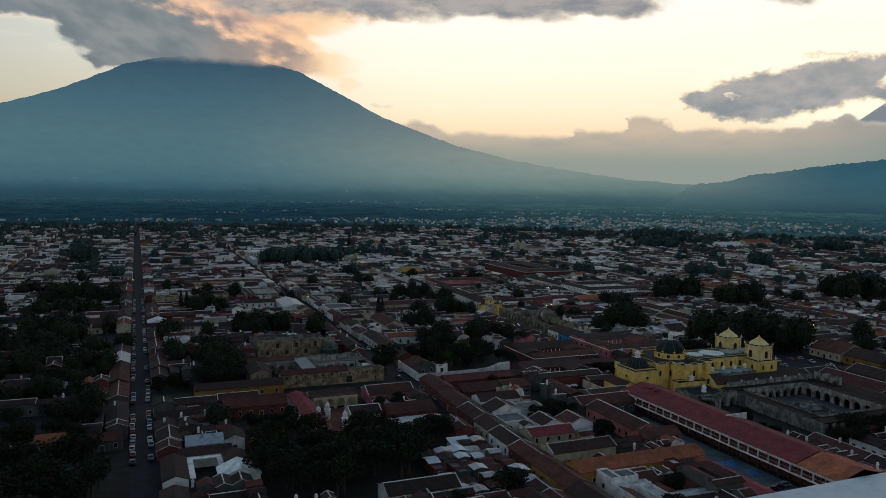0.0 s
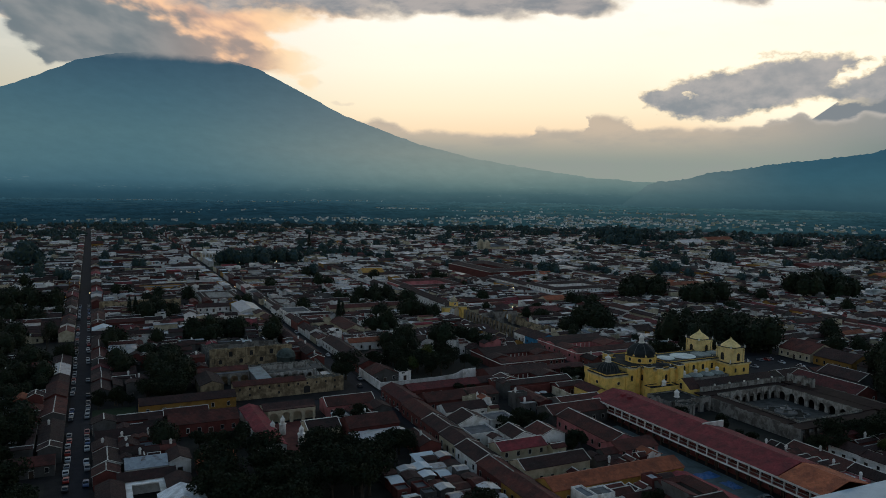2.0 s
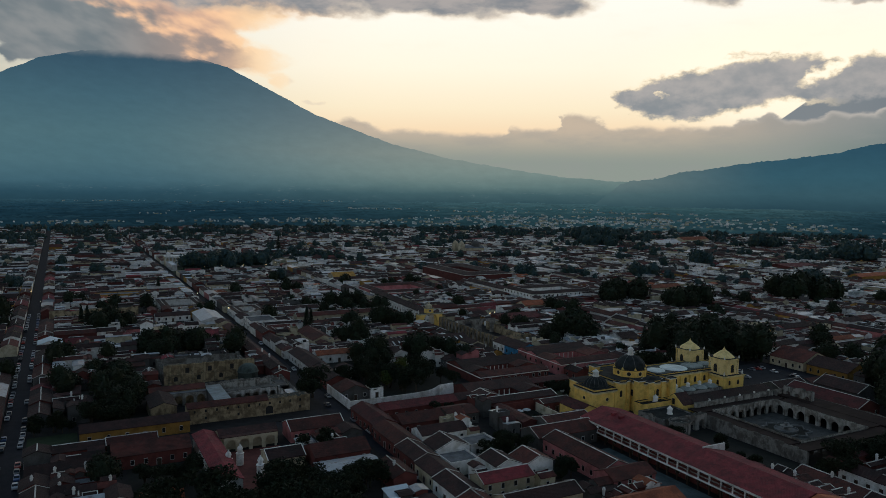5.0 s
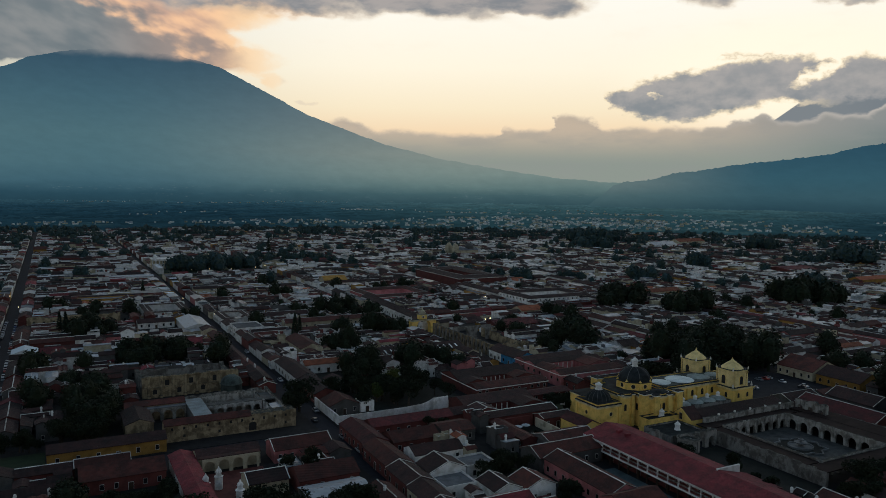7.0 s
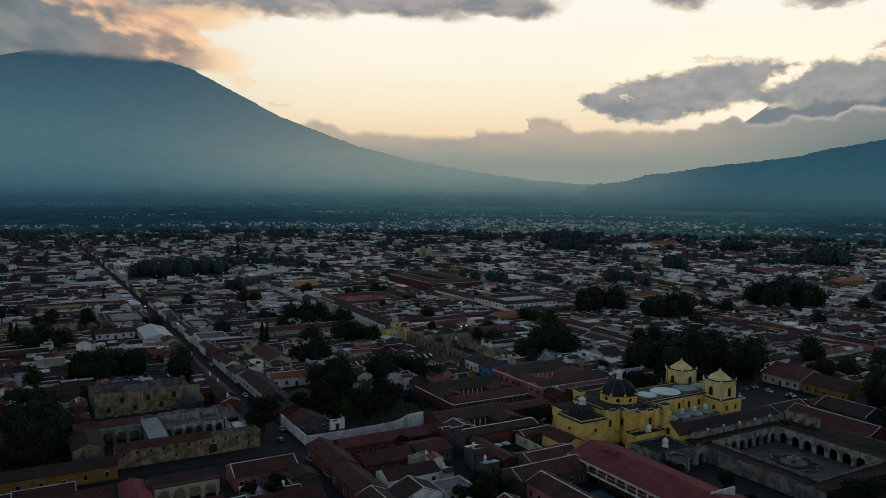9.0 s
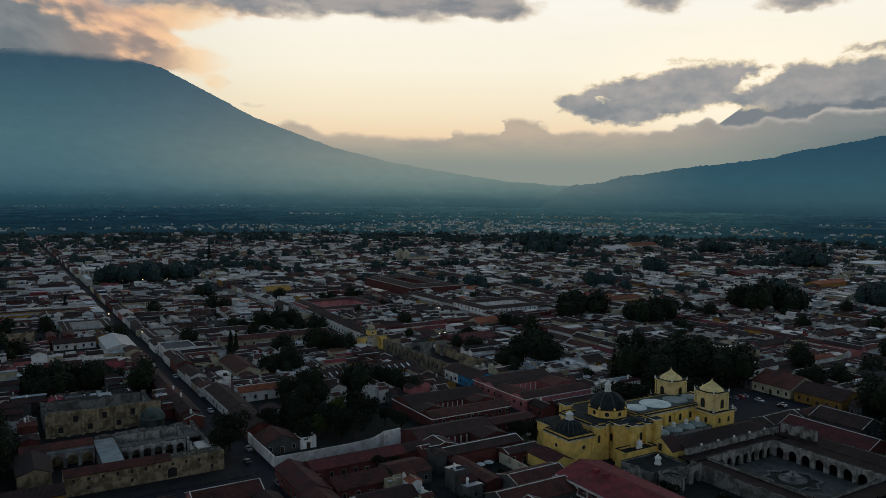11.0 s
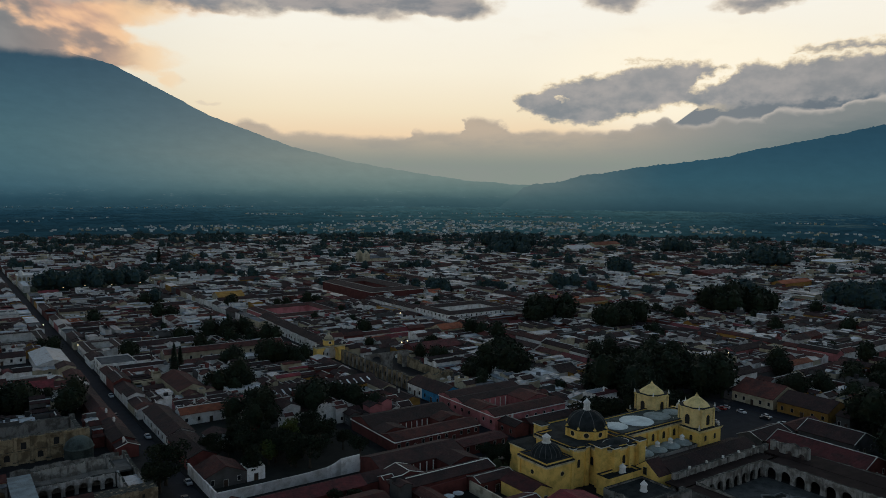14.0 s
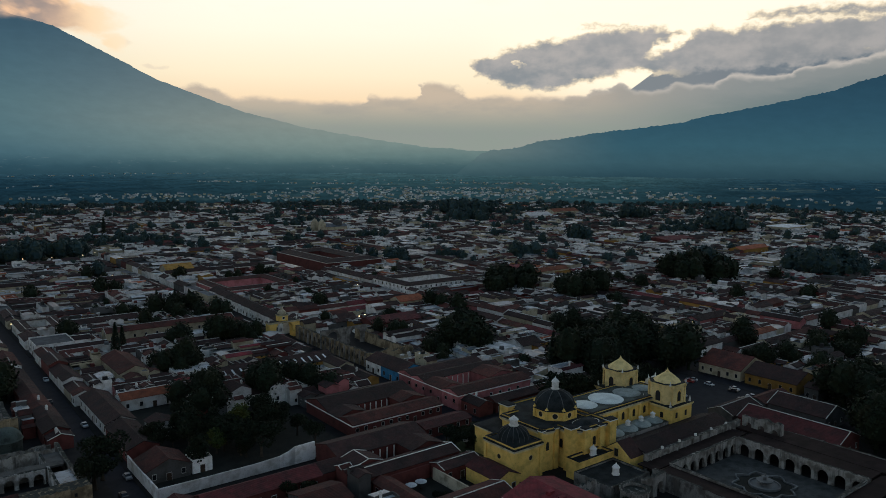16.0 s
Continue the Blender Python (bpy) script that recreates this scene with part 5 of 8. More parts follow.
def cornice(g, x0, x1, y0, y1, z, out, h, mat):
    """A moulding in two steps with a sooty top."""
    g.box(x0 - out * 0.6, x1 + out * 0.6, y0 - out * 0.6, y1 + out * 0.6, z - h * 0.8, z, mat, bottom=True)
    g.box(x0 - out, x1 + out, y0 - out, y1 + out, z, z + h, mat, bottom=True)
    g.box(x0 - out * 0.9, x1 + out * 0.9, y0 - out * 0.9, y1 + out * 0.9, z + h, z + h + 0.06, M["domegrey"])


def lantern(b, x, y, z, r, h, parent, label="white lantern with slit windows"):
    g = Geo()
    g.lathe(x, y, [(r * 1.25, z), (r * 1.25, z + 0.12 * h), (r, z + 0.14 * h), (r, z + 0.55 * h), (r * 1.25, z + 0.58 * h), (r * 1.2, z + 0.64 * h), (r * 0.75, z + 0.78 * h), (r * 0.22, z + 0.88 * h), (r * 0.26, z + 0.92 * h), (0.04, z + h)], M["trim"], 8)
    ob = b.part("lantern", g, label, parent)
    for i in range(8):
        a = math.pi / 8 + i * math.pi / 4
        w = part("window", ARCHWIN, ob)
        w.matrix_basis = pose(x - b.x + r * 0.93 * math.cos(a), y - b.y + r * 0.93 * math.sin(a), z + 0.16 * h, 0, 0, math.degrees(a) + 90) @ Matrix.Diagonal((r * 0.5, 1, h * 0.36, 1))
    return ob


def pinnacle(b, x, y, z, s, parent):
    g = Geo()
    g.lathe(x, y, [(0.42 * s, z), (0.42 * s, z + 0.5 * s), (0.25 * s, z + 0.55 * s), (0.34 * s, z + 0.9 * s), (0.2 * s, z + 1.3 * s), (0.05 * s, z + 2.0 * s)], M["trim"], 8)
    return b.part("pinnacle", g, "", parent)


def prism(g, ring, z0, z1, mat):
    """An upright block over an outline that runs counter-clockwise."""
    n = len(ring)
    v = [(x, y, z0) for x, y in ring] + [(x, y, z1) for x, y in ring]
    g.add(v, [(i, (i + 1) % n, (i + 1) % n + n, i + n) for i in range(n)] + [tuple(range(n, 2 * n))], mat)


def offset_ring(ring, d):
    """The outline moved outwards by d with mitred corners."""
    out, n = [], len(ring)
    for i in range(n):
        p, q, r = Vector(ring[i - 1]), Vector(ring[i]), Vector(ring[(i + 1) % n])
        a, b = (q - p).normalized(), (r - q).normalized()
        na, nb = Vector((a.y, -a.x)), Vector((b.y, -b.x))
        m = na + nb
        m = m / max(m.dot(na), 0.35)
        out.append((q.x + m.x * d, q.y + m.y * d))
    return out


def ring_cornice(b, ring, z, parent, out=0.55, h=0.6):
    """A moulding round an outline: white steps, then a sooty top."""
    g = Geo()
    n = len(ring)
    for d0, za, zb, mt in ((out * 0.55, z - h, z, "paleyellow"), (out, z, z + h * 0.8, "stainedtrim"), (out * 1.08, z + h * 0.8, z + h * 1.4, "domegrey")):
        o = offset_ring(ring, d0)
        q = offset_ring(ring, -0.3)
        v = [(x, y, za) for x, y in q] + [(x, y, za) for x, y in o] + [(x, y, zb) for x, y in o] + [(x, y, zb) for x, y in q]
        g.add(v, [(r * n + i, r * n + (i + 1) % n, (r + 1) * n + (i + 1) % n, (r + 1) * n + i) for r in range(3) for i in range(n)], M[mt])
    return b.part("cornice", g, "stained pale cornice with a sooty top", parent)


def dome_rib(b, cx, cy, r0, z0, h, a, w, mat, parent):
    g = Geo()
    v = []
    for j in range(9):
        t = j * math.pi / 2 / 9
        for s, k in ((-w, 0.0), (-w * 0.6, 0.09), (w * 0.6, 0.09), (w, 0.0)):
            r, z = (r0 + k) * math.cos(t), z0 + (h + k) * math.sin(t)
            v.append((cx + r * math.cos(a) - s * math.sin(a), cy + r * math.sin(a) + s * math.cos(a), z))
    g.add(v, [(4 * j + i, 4 * j + i + 1, 4 * j + i + 5, 4 * j + i + 4) for j in range(8) for i in range(3)], mat)
    return b.part("rib", g, "", parent)


def parapet(b, ring, z0, z1, parent, thick=0.45):
    """A low yellow wall round a flat roof with a black-stained coping."""
    inner, n = offset_ring(ring, -thick), len(ring)
    g = Geo()
    v = [(x, y, z0) for x, y in ring] + [(x, y, z1) for x, y in ring] + [(x, y, z1) for x, y in inner] + [(x, y, z0) for x, y in inner]
    g.add(v, [(k * n + i, k * n + (i + 1) % n, (k + 1) * n + (i + 1) % n, (k + 1) * n + i) for k in range(3) for i in range(n)], M["yellow"])
    p = b.part("parapet", g, "low yellow parapet", parent)
    out, inn = offset_ring(ring, 0.1), offset_ring(ring, -thick - 0.1)
    g = Geo()
    v = [(x, y, z) for z, r in ((z1, out), (z1 + 0.14, out), (z1 + 0.14, inn), (z1, inn)) for x, y in r]
    g.add(v, [(k * n + i, k * n + (i + 1) % n, ((k + 1) % 4) * n + (i + 1) % n, ((k + 1) % 4) * n + i) for k in range(4) for i in range(n)], M["domegrey"])
    b.part("coping", g, "black-stained coping", parent)


def church():
    b = Build("church", 245, 280, "yellow baroque church with white trim, domes and two squat bell towers", "church")
    Y, W, D = M["yellow"], M["trim"], M["domegrey"]
    # nave
    nr = [(238, 272.7), (281, 272.7), (281, 288.5), (238, 288.5)]
    g = Geo()
    prism(g, nr, 0, 11.9, Y)
    nave = b.part("nave_wall", g, "long yellow nave wall with pilasters")
    for i in range(6):
        x = 242.6 + i * 5.6
        g = Geo()
        g.box(x - 0.6, x + 0.6, 272.0, 272.7, 0, 11.3, Y, bottom=True)
        b.part("pilaster", g, "", nave)
        if i < 5:
            b.hole("window", CHURCHWIN, x + 2.8, 272.66, 7.6, 1.7, 3.0, "y-", nave)
    ring_cornice(b, nr, 11.9, nave)
    parapet(b, nr, 12.2, 13.1, nave)
    g = Geo()
    prism(g, offset_ring(nr, -0.3), 12.2, 12.78, M["naveroof"])
    roof = b.part("nave_roof", g, "weathered greenish flat roof")
    for x, r, m in ((246.6, 4.3, "vaultwhite"), (257.2, 6.1, "vaultwhite"), (268.2, 4.9, "vaultgrey"), (276.9, 3.7, "vaultgrey")):
        g = Geo()
        g.lathe(x, 280.6, [(r, 12.7), (r * 0.96, 12.95), (r * 0.75, 13.2), (r * 0.4, 13.4), (0.2, 13.45)], M[m], 28)
        b.part("vault", g, "shallow whitish roof vault", roof, smooth=True)
    # facade between the towers
    g = Geo()
    g.box(281, 284.5, 274, 286.5, 0, 12.6, Y)
    front = b.part("facade", g, "facade between the towers with ornate white stucco")
    g = Geo()
    g.extrude([(276, 12.4), (284, 12.4), (283.4, 14.4), (281.6, 14.6), (281.0, 16.0), (279.0, 16.0), (278.4, 14.6), (276.6, 14.4)], W, "x", 282.6, 284.2)
    b.part("gable", g, "curved white crest", front)
    for y in (277.2, 280, 282.8):
        pinnacle(b, 283.4, y, 14.5 if y != 280 else 16.0, 0.8, front)
    # towers
    for cy in (270.0, 290.0):
        x0, x1, y0, y1 = 270.3, 282.3, cy - 6.0, cy + 6.0
        t = b.part("tower", Geo_box(x0, x1, y0, y1, 0, 10.8, Y), "squat square yellow bell tower")
        g = Geo()
        cornice(g, x0, x1, y0, y1, 10.8, 0.5, 0.45, M["paleyellow"])
        b.part("cornice", g, "pale yellow moulded cornice", t)
        g = Geo()
        c = 2.2
        xa, xb, ya, yb = x0 + 1.1, x1 - 1.1, y0 + 1.1, y1 - 1.1
        ring = [(xa + c, ya), (xb - c, ya), (xb, ya + c), (xb, yb - c), (xb - c, yb), (xa + c, yb), (xa, yb - c), (xa, ya + c)]
        v = [(x, y, 11.2) for x, y in ring] + [(x, y, 17.6) for x, y in ring]
        g.add(v, [(i, (i + 1) % 8, (i + 1) % 8 + 8, i + 8) for i in range(8)] + [tuple(range(8, 16))], M["paleyellow"])
        b.part("belfry", g, "pale belfry with chamfered corners", t)
        for dx, dy, fc in ((0, -1, "y-"), (0, 1, "y+"), (-1, 0, "x-"), (1, 0, "x+")):
            b.hole("window", CHURCHWIN, (x0 + x1) / 2 + dx * 4.92, cy + dy * 4.92, 11.8, 2.3, 4.2, fc, t)
            for s in (-1, 1):
                wx = (x0 + x1) / 2 + (dx * 6.02 if dx else s * 2.6)
                wy = cy + (dy * 6.02 if dy else s * 2.6)
                b.hole("window", CHURCHWIN, wx, wy, 6.9, 1.5, 2.4, fc, t)
        g = Geo()
        ro = [((x - 276.3) * 1.09 + 276.3, (y - cy) * 1.09 + cy) for x, y in ring]
        v = [(x, y, 17.6) for x, y in ro] + [(x, y, 18.1) for x, y in ro]
        g.add(v, [(i, (i + 1) % 8, (i + 1) % 8 + 8, i + 8) for i in range(8)] + [tuple(range(8, 16)), tuple(range(8))[::-1]], M["paleyellow"])
        b.part("cornice", g, "pale yellow belfry cornice", t)
        g = Geo()
        prism(g, [((x - 276.3) * 1.06 + 276.3, (y - cy) * 1.06 + cy) for x, y in ring], 18.1, 18.3, D)
        b.part("gutter", g, "black-stained edge", t)
        g = Geo()
        g.lathe(276.3, cy, [(4.75, 18.3), (4.3, 18.75), (3.0, 19.7), (1.4, 20.9), (0.6, 21.4), (0.62, 21.7), (0.32, 21.9), (0.06, 22.7)], M["paleyellow"], 8, a0=math.pi / 8)
        b.part("cupola", g, "faceted yellow cupola", t)
        for sx in (-1, 1):
            for sy in (-1, 1):
                pinnacle(b, 276.3 + sx * 5.5, cy + sy * 5.5, 11.2, 1.0, t)
                pinnacle(b, 276.3 + sx * 4.4, cy + sy * 4.4, 18.0, 0.75, t)
                g = Geo()
                px, py = 276.3 + sx * 3.3, cy + sy * 4.95
                g.lathe(px, py, [(0.42, 11.2), (0.42, 11.6), (0.32, 11.7), (0.3, 16.8), (0.42, 17.0), (0.42, 17.6)], M["paleyellow"], 8)
                b.part("column", g, "", t)
    # transept and choir in one outline, crossing and its dome
    body = [(218.0, 272.0), (221.6, 271.2), (225.2, 272.4), (225.2, 269.4), (228.2, 265.6), (241.0, 265.2), (241.0, 295.8), (225.0, 295.8), (224.2, 289.5), (218.0, 289.5)]
    g = Geo()
    prism(g, body, 0, 12.0, Y)
    tr = b.part("transept_wall", g, "yellow transept and choir with pilasters")
    ring_cornice(b, body, 12.0, tr)
    parapet(b, offset_ring(body, 0.02), 12.2, 13.25, tr)
    g = Geo()
    prism(g, offset_ring(body, -0.25), 12.2, 12.75, D)
    b.part("transept_roof", g, "black-stained flat roof", tr)
    for x, y, w, z in ((226.0, 267.6, 1.7, 13.3), (229.4, 265.2, 1.3, 12.9), (236.0, 264.9, 0.9, 12.7), (240.6, 264.9, 1.5, 13.5), (218.2, 272.2, 0.9, 12.6), (223.4, 271.6, 0.8, 12.6)):
        g = Geo()
        g.box(x - w, x + w, y - w * 0.8, y + w * 0.8, 0, z, Y)
        pl = b.part("pilaster", g, "", tr)
        g = Geo()
        g.box(x - w - 0.25, x + w + 0.25, y - w * 0.8 - 0.25, y + w * 0.8 + 0.25, z, z + 0.3, W, bottom=True)
        g.box(x - w - 0.15, x + w + 0.15, y - w * 0.8 - 0.15, y + w * 0.8 + 0.15, z + 0.3, z + 0.55, D)
        b.part("cap", g, "stained white cap", pl)
    for x in (231.4, 233.8, 238.2):
        b.hole("window", CHURCHWIN, x, 265.36, 6.6, 1.7, 3.4, "y-", tr)
    b.hole("window", CHURCHWIN, 219.9, 271.45, 6.2, 1.6, 3.2, "y-", tr)
    b.hole("window", CHURCHWIN, 225.15, 270.9, 6.2, 1.5, 3.2, "x-", tr)
    for y in (276.0, 282.5, 287.0):
        b.hole("window", CHURCHWIN, 217.95, y, 6.4, 1.6, 3.0, "x-", tr)
    g = Geo()
    g.lathe(233.4, 268.6, [(5.0, 12.6), (5.0, 13.1), (4.7, 13.15), (4.7, 12.95), (4.2, 13.4), (2.6, 14.0), (0.4, 14.2)], D, 24, squash=0.6)
    va = b.part("vault", g, "low dark vault over the transept", tr, smooth=True)
    g = Geo()
    g.lathe(233.4, 268.6, [(5.05, 12.7), (5.2, 12.7), (5.2, 13.2), (4.9, 13.25)], W, 24, squash=0.6, cap=False)
    b.part("rim", g, "white rim", va)
    g = Geo()
    g.box(221.8, 224.8, 291.0, 295.0, 0, 14.2, Y)
    bt = b.part("buttress", g, "tall yellow buttress", tr)
    g = Geo()
    g.box(221.5, 225.1, 290.7, 295.3, 14.2, 14.5, W, bottom=True)
    g.box(221.6, 225.0, 290.8, 295.2, 14.5, 14.8, D)
    b.part("cap", g, "stained white cap", bt)
    g = Geo()
    g.lathe(232.2, 280.5, [(7.3, 12.0), (7.3, 12.8), (6.8, 12.9), (6.8, 15.2), (7.3, 15.35), (7.3, 15.7)], Y, 8, a0=math.pi / 8)
    drum = b.part("drum", g, "yellow octagonal drum with round windows")
    g = Geo()
    g.lathe(232.2, 280.5, [(7.34, 15.5), (7.5, 15.55), (7.5, 15.8), (6.9, 15.95)], D, 8, a0=math.pi / 8)
    b.part("drum_cornice", g, "black-stained moulding", drum)
    for i in range(8):
        a = -math.pi / 2 + i * math.pi / 4
        w = part("window", CHURCHROUND, drum)
        w.matrix_basis = pose(232.2 - b.x + 6.3 * math.cos(a), 280.5 - b.y + 6.3 * math.sin(a), 12.95, 0, 0, math.degrees(a) + 90) @ Matrix.Diagonal((2.1, 1, 2.1, 1))
        g = Geo()
        a2 = a + math.pi / 8
        g.lathe(232.2 + 6.85 * math.cos(a2), 280.5 + 6.85 * math.sin(a2), [(0.55, 12.8), (0.55, 15.7), (0.6, 15.75), (0.6, 16.0), (0.3, 16.3), (0.12, 16.7)], Y, 6)
        b.part("pier", g, "", drum)
    prof = [(6.5 * math.cos(t), 15.8 + 5.2 * math.sin(t)) for t in [i * math.pi / 2 / 10 for i in range(10)]] + [(0.9, 21.0)]
    g = Geo()
    g.lathe(232.2, 280.5, prof, D, 32)
    dome = b.part("dome", g, "dark weathered dome with faint ribs", smooth=True)
    for i in range(8):
        dome_rib(b, 232.2, 280.5, 6.5, 15.8, 5.2, i * math.pi / 4 + math.pi / 8, 0.13, M["domerib"], dome)
    lantern(b, 232.2, 280.5, 20.7, 1.05, 4.3, dome)
    # the block behind the altar with its ribbed dome
    cr = [(205.4, 270.6), (216.2, 270.6), (216.2, 283.0), (205.4, 283.0)]
    g = Geo()
    prism(g, cr, 0, 9.6, Y)
    ap = b.part("chapel_wall", g, "square yellow chapel block")
    ring_cornice(b, cr, 9.6, ap, 0.55, 0.55)
    parapet(b, cr, 9.9, 10.95, ap)
    g = Geo()
    prism(g, offset_ring(cr, -0.4), 10.0, 10.75, D)
    b.part("chapel_roof", g, "dark flat roof", ap)
    for x, y in ((205.5, 270.7), (216.1, 270.7), (205.5, 282.9)):
        g = Geo()
        g.box(x - 0.5, x + 0.5, y - 0.5, y + 0.5, 0, 9.2, Y)
        b.part("pilaster", g, "", ap)
    cx, cy = 210.7, 276.6
    g = Geo()
    g.lathe(cx, cy, [(5.1, 10.6), (5.1, 11.2), (4.8, 11.3)] + [(4.8 * math.cos(t), 11.3 + 3.7 * math.sin(t)) for t in [i * math.pi / 2 / 8 for i in range(1, 8)]] + [(0.9, 15.0)], D, 24)
    sd = b.part("dome", g, "small black-stained dome with thin ribs", smooth=True)
    for i in range(16):
        dome_rib(b, cx, cy, 4.8, 11.3, 3.7, i * math.pi / 8, 0.07, M["domerib"], sd)
    lantern(b, cx, cy, 14.8, 1.2, 3.2, sd)
    b.hole("window", CHURCHROUND, 212.0, 270.56, 5.6, 1.8, 1.8, "y-", ap)
    b.hole("window", CHURCHROUND, 205.36, 277.0, 5.6, 1.8, 1.8, "x-", ap)
    # lower side wing
    sw = [(212.4, 283.3), (218.0, 283.3), (218.0, 289.7), (223.6, 289.7), (223.6, 296.2), (212.4, 296.2)]
    g = Geo()
    prism(g, sw, 0, 8.8, Y)
    low = b.part("sacristy_wall", g, "low yellow side wing")
    ring_cornice(b, sw, 8.8, low, 0.35, 0.35)
    g = Geo()
    prism(g, offset_ring(sw, -0.25), 9.0, 9.4, D)
    b.part("sacristy_roof", g, "dark flat roof", low)
    ar = [(221.4, 260.2), (236.4, 260.2), (236.4, 265.1), (221.4, 265.1)]
    g = Geo()
    prism(g, ar, 0, 5.2, Y)
    an = b.part("annex_wall", g, "low yellow annex at the transept foot")
    parapet(b, ar, 5.2, 6.1, an)
    g = Geo()
    prism(g, offset_ring(ar, -0.4), 5.2, 5.5, D)
    b.part("annex_roof", g, "dark flat roof", an)
    for x in (224.6, 229.8, 233.4):
        b.hole("window", CHURCHWIN, x, 260.16, 1.6, 1.3, 2.6, "y-", an)
    lantern(b, 230.0, 262.4, 5.45, 0.95, 3.4, an)
    tr2 = [(219.0, 246.6), (236.2, 246.6), (236.2, 260.0), (219.0, 260.0)]
    g = Geo()
    prism(g, tr2, 0, 3.4, M["oldstone"])
    te = b.part("terrace_wall", g, "low stained stone terrace before the annex")
    g = Geo()
    ring_walls(g, 219.0, 236.2, 246.6, 260.0, 3.4, 4.1, M["oldstone"], 0.5)
    b.part("terrace_parapet", g, "stained pale parapet", te)
    g = Geo()
    prism(g, offset_ring(tr2, -0.55), 3.4, 3.6, D)
    b.part("terrace_roof", g, "black-stained flat roof", te)
    lantern(b, 228.0, 252.2, 3.55, 0.95, 3.6, te)
    g = Geo()
    block_walls(g, 236.5, 243.0, 254.0, 264.5, 5.2, Y, "x", 0.7)
    gb = b.part("annex_gable", g, "yellow gabled annex")
    g = Geo()
    gable_roof(g, 237.0, 243.2, 254.0, 264.5, 5.3, M["tiledark"], "x", 0.7, 0.1, 0.15)
    b.part("annex_tiles", g, "dark tiles", gb)
    b.hole("window", WINDOW, 236.45, 259.0, 4.6, 1.5, 2.6, "x-", gb)
    # aisle with shell domes
    g = Geo()
    g.box(243.2, 270.1, 264.5, 271.9, 0, 6.7, M["oldstone"])
    ai = b.part("aisle", g, "low side aisle with a stained flat roof")
    for x in (246.7, 253.6, 260.4, 266.6):
        g = Geo()
        g.lathe(x, 268.3, [(3.4, 6.65), (3.3, 6.95), (2.5, 7.5), (1.2, 7.85), (0.7, 7.9)], M["vaultgrey"], 20)
        sh = b.part("shell_dome", g, "low greyish white shell dome", ai, smooth=True)
        lantern(b, x, 268.3, 7.75, 0.75, 2.1, ai)
    g = Geo()
    block_walls(g, 243.0, 288.0, 252.5, 264.3, 5.4, M["oldstone"], "x", 0.36)
    b.part("cloister_range_wall", g, "stained stone range beside the aisle")
    g = Geo()
    gable_roof(g, 243.0, 288.0, 252.5, 264.3, 5.4, M["tiledark"], "x", 0.36)
    b.part("cloister_range_roof", g, "long dark tile roof")


def Geo_box(x0, x1, y0, y1, z0, z1, mat):
    g = Geo()
    g.box(x0, x1, y0, y1, z0, z1, mat)
    return g


def rubble_top(g, axis, a, b, c, t, z0, zlo, zhi, n, mat, rng):
    """A broken wall in one skin: its top edge rises and falls."""
    n *= 2
    us = [a + (b - a) * i / n for i in range(n + 1)]
    z = rng.uniform(zlo, zhi)
    tops = []
    for i in range(n + 1):
        if rng.random() < 0.45:
            z = rng.uniform(zlo, zhi)
        tops.append(z + rng.uniform(-0.12, 0.12))
    mk = (lambda u, w, h: (u, w, h)) if axis == "x" else (lambda u, w, h: (w, u, h))
    v = [mk(u, c, z0) for u in us] + [mk(u, c, h) for u, h in zip(us, tops)] + [mk(u, c + t, h - rng.uniform(0, 0.2)) for u, h in zip(us, tops)] + [mk(u, c + t, z0) for u in us]
    m = n + 1
    f = [(r * m + i, r * m + i + 1, (r + 1) * m + i + 1, (r + 1) * m + i) for r in range(3) for i in range(n)]
    f += [(0, m, 2 * m, 3 * m), (n, 3 * m + n, 2 * m + n, m + n)]
    g.add(v, f, mat)


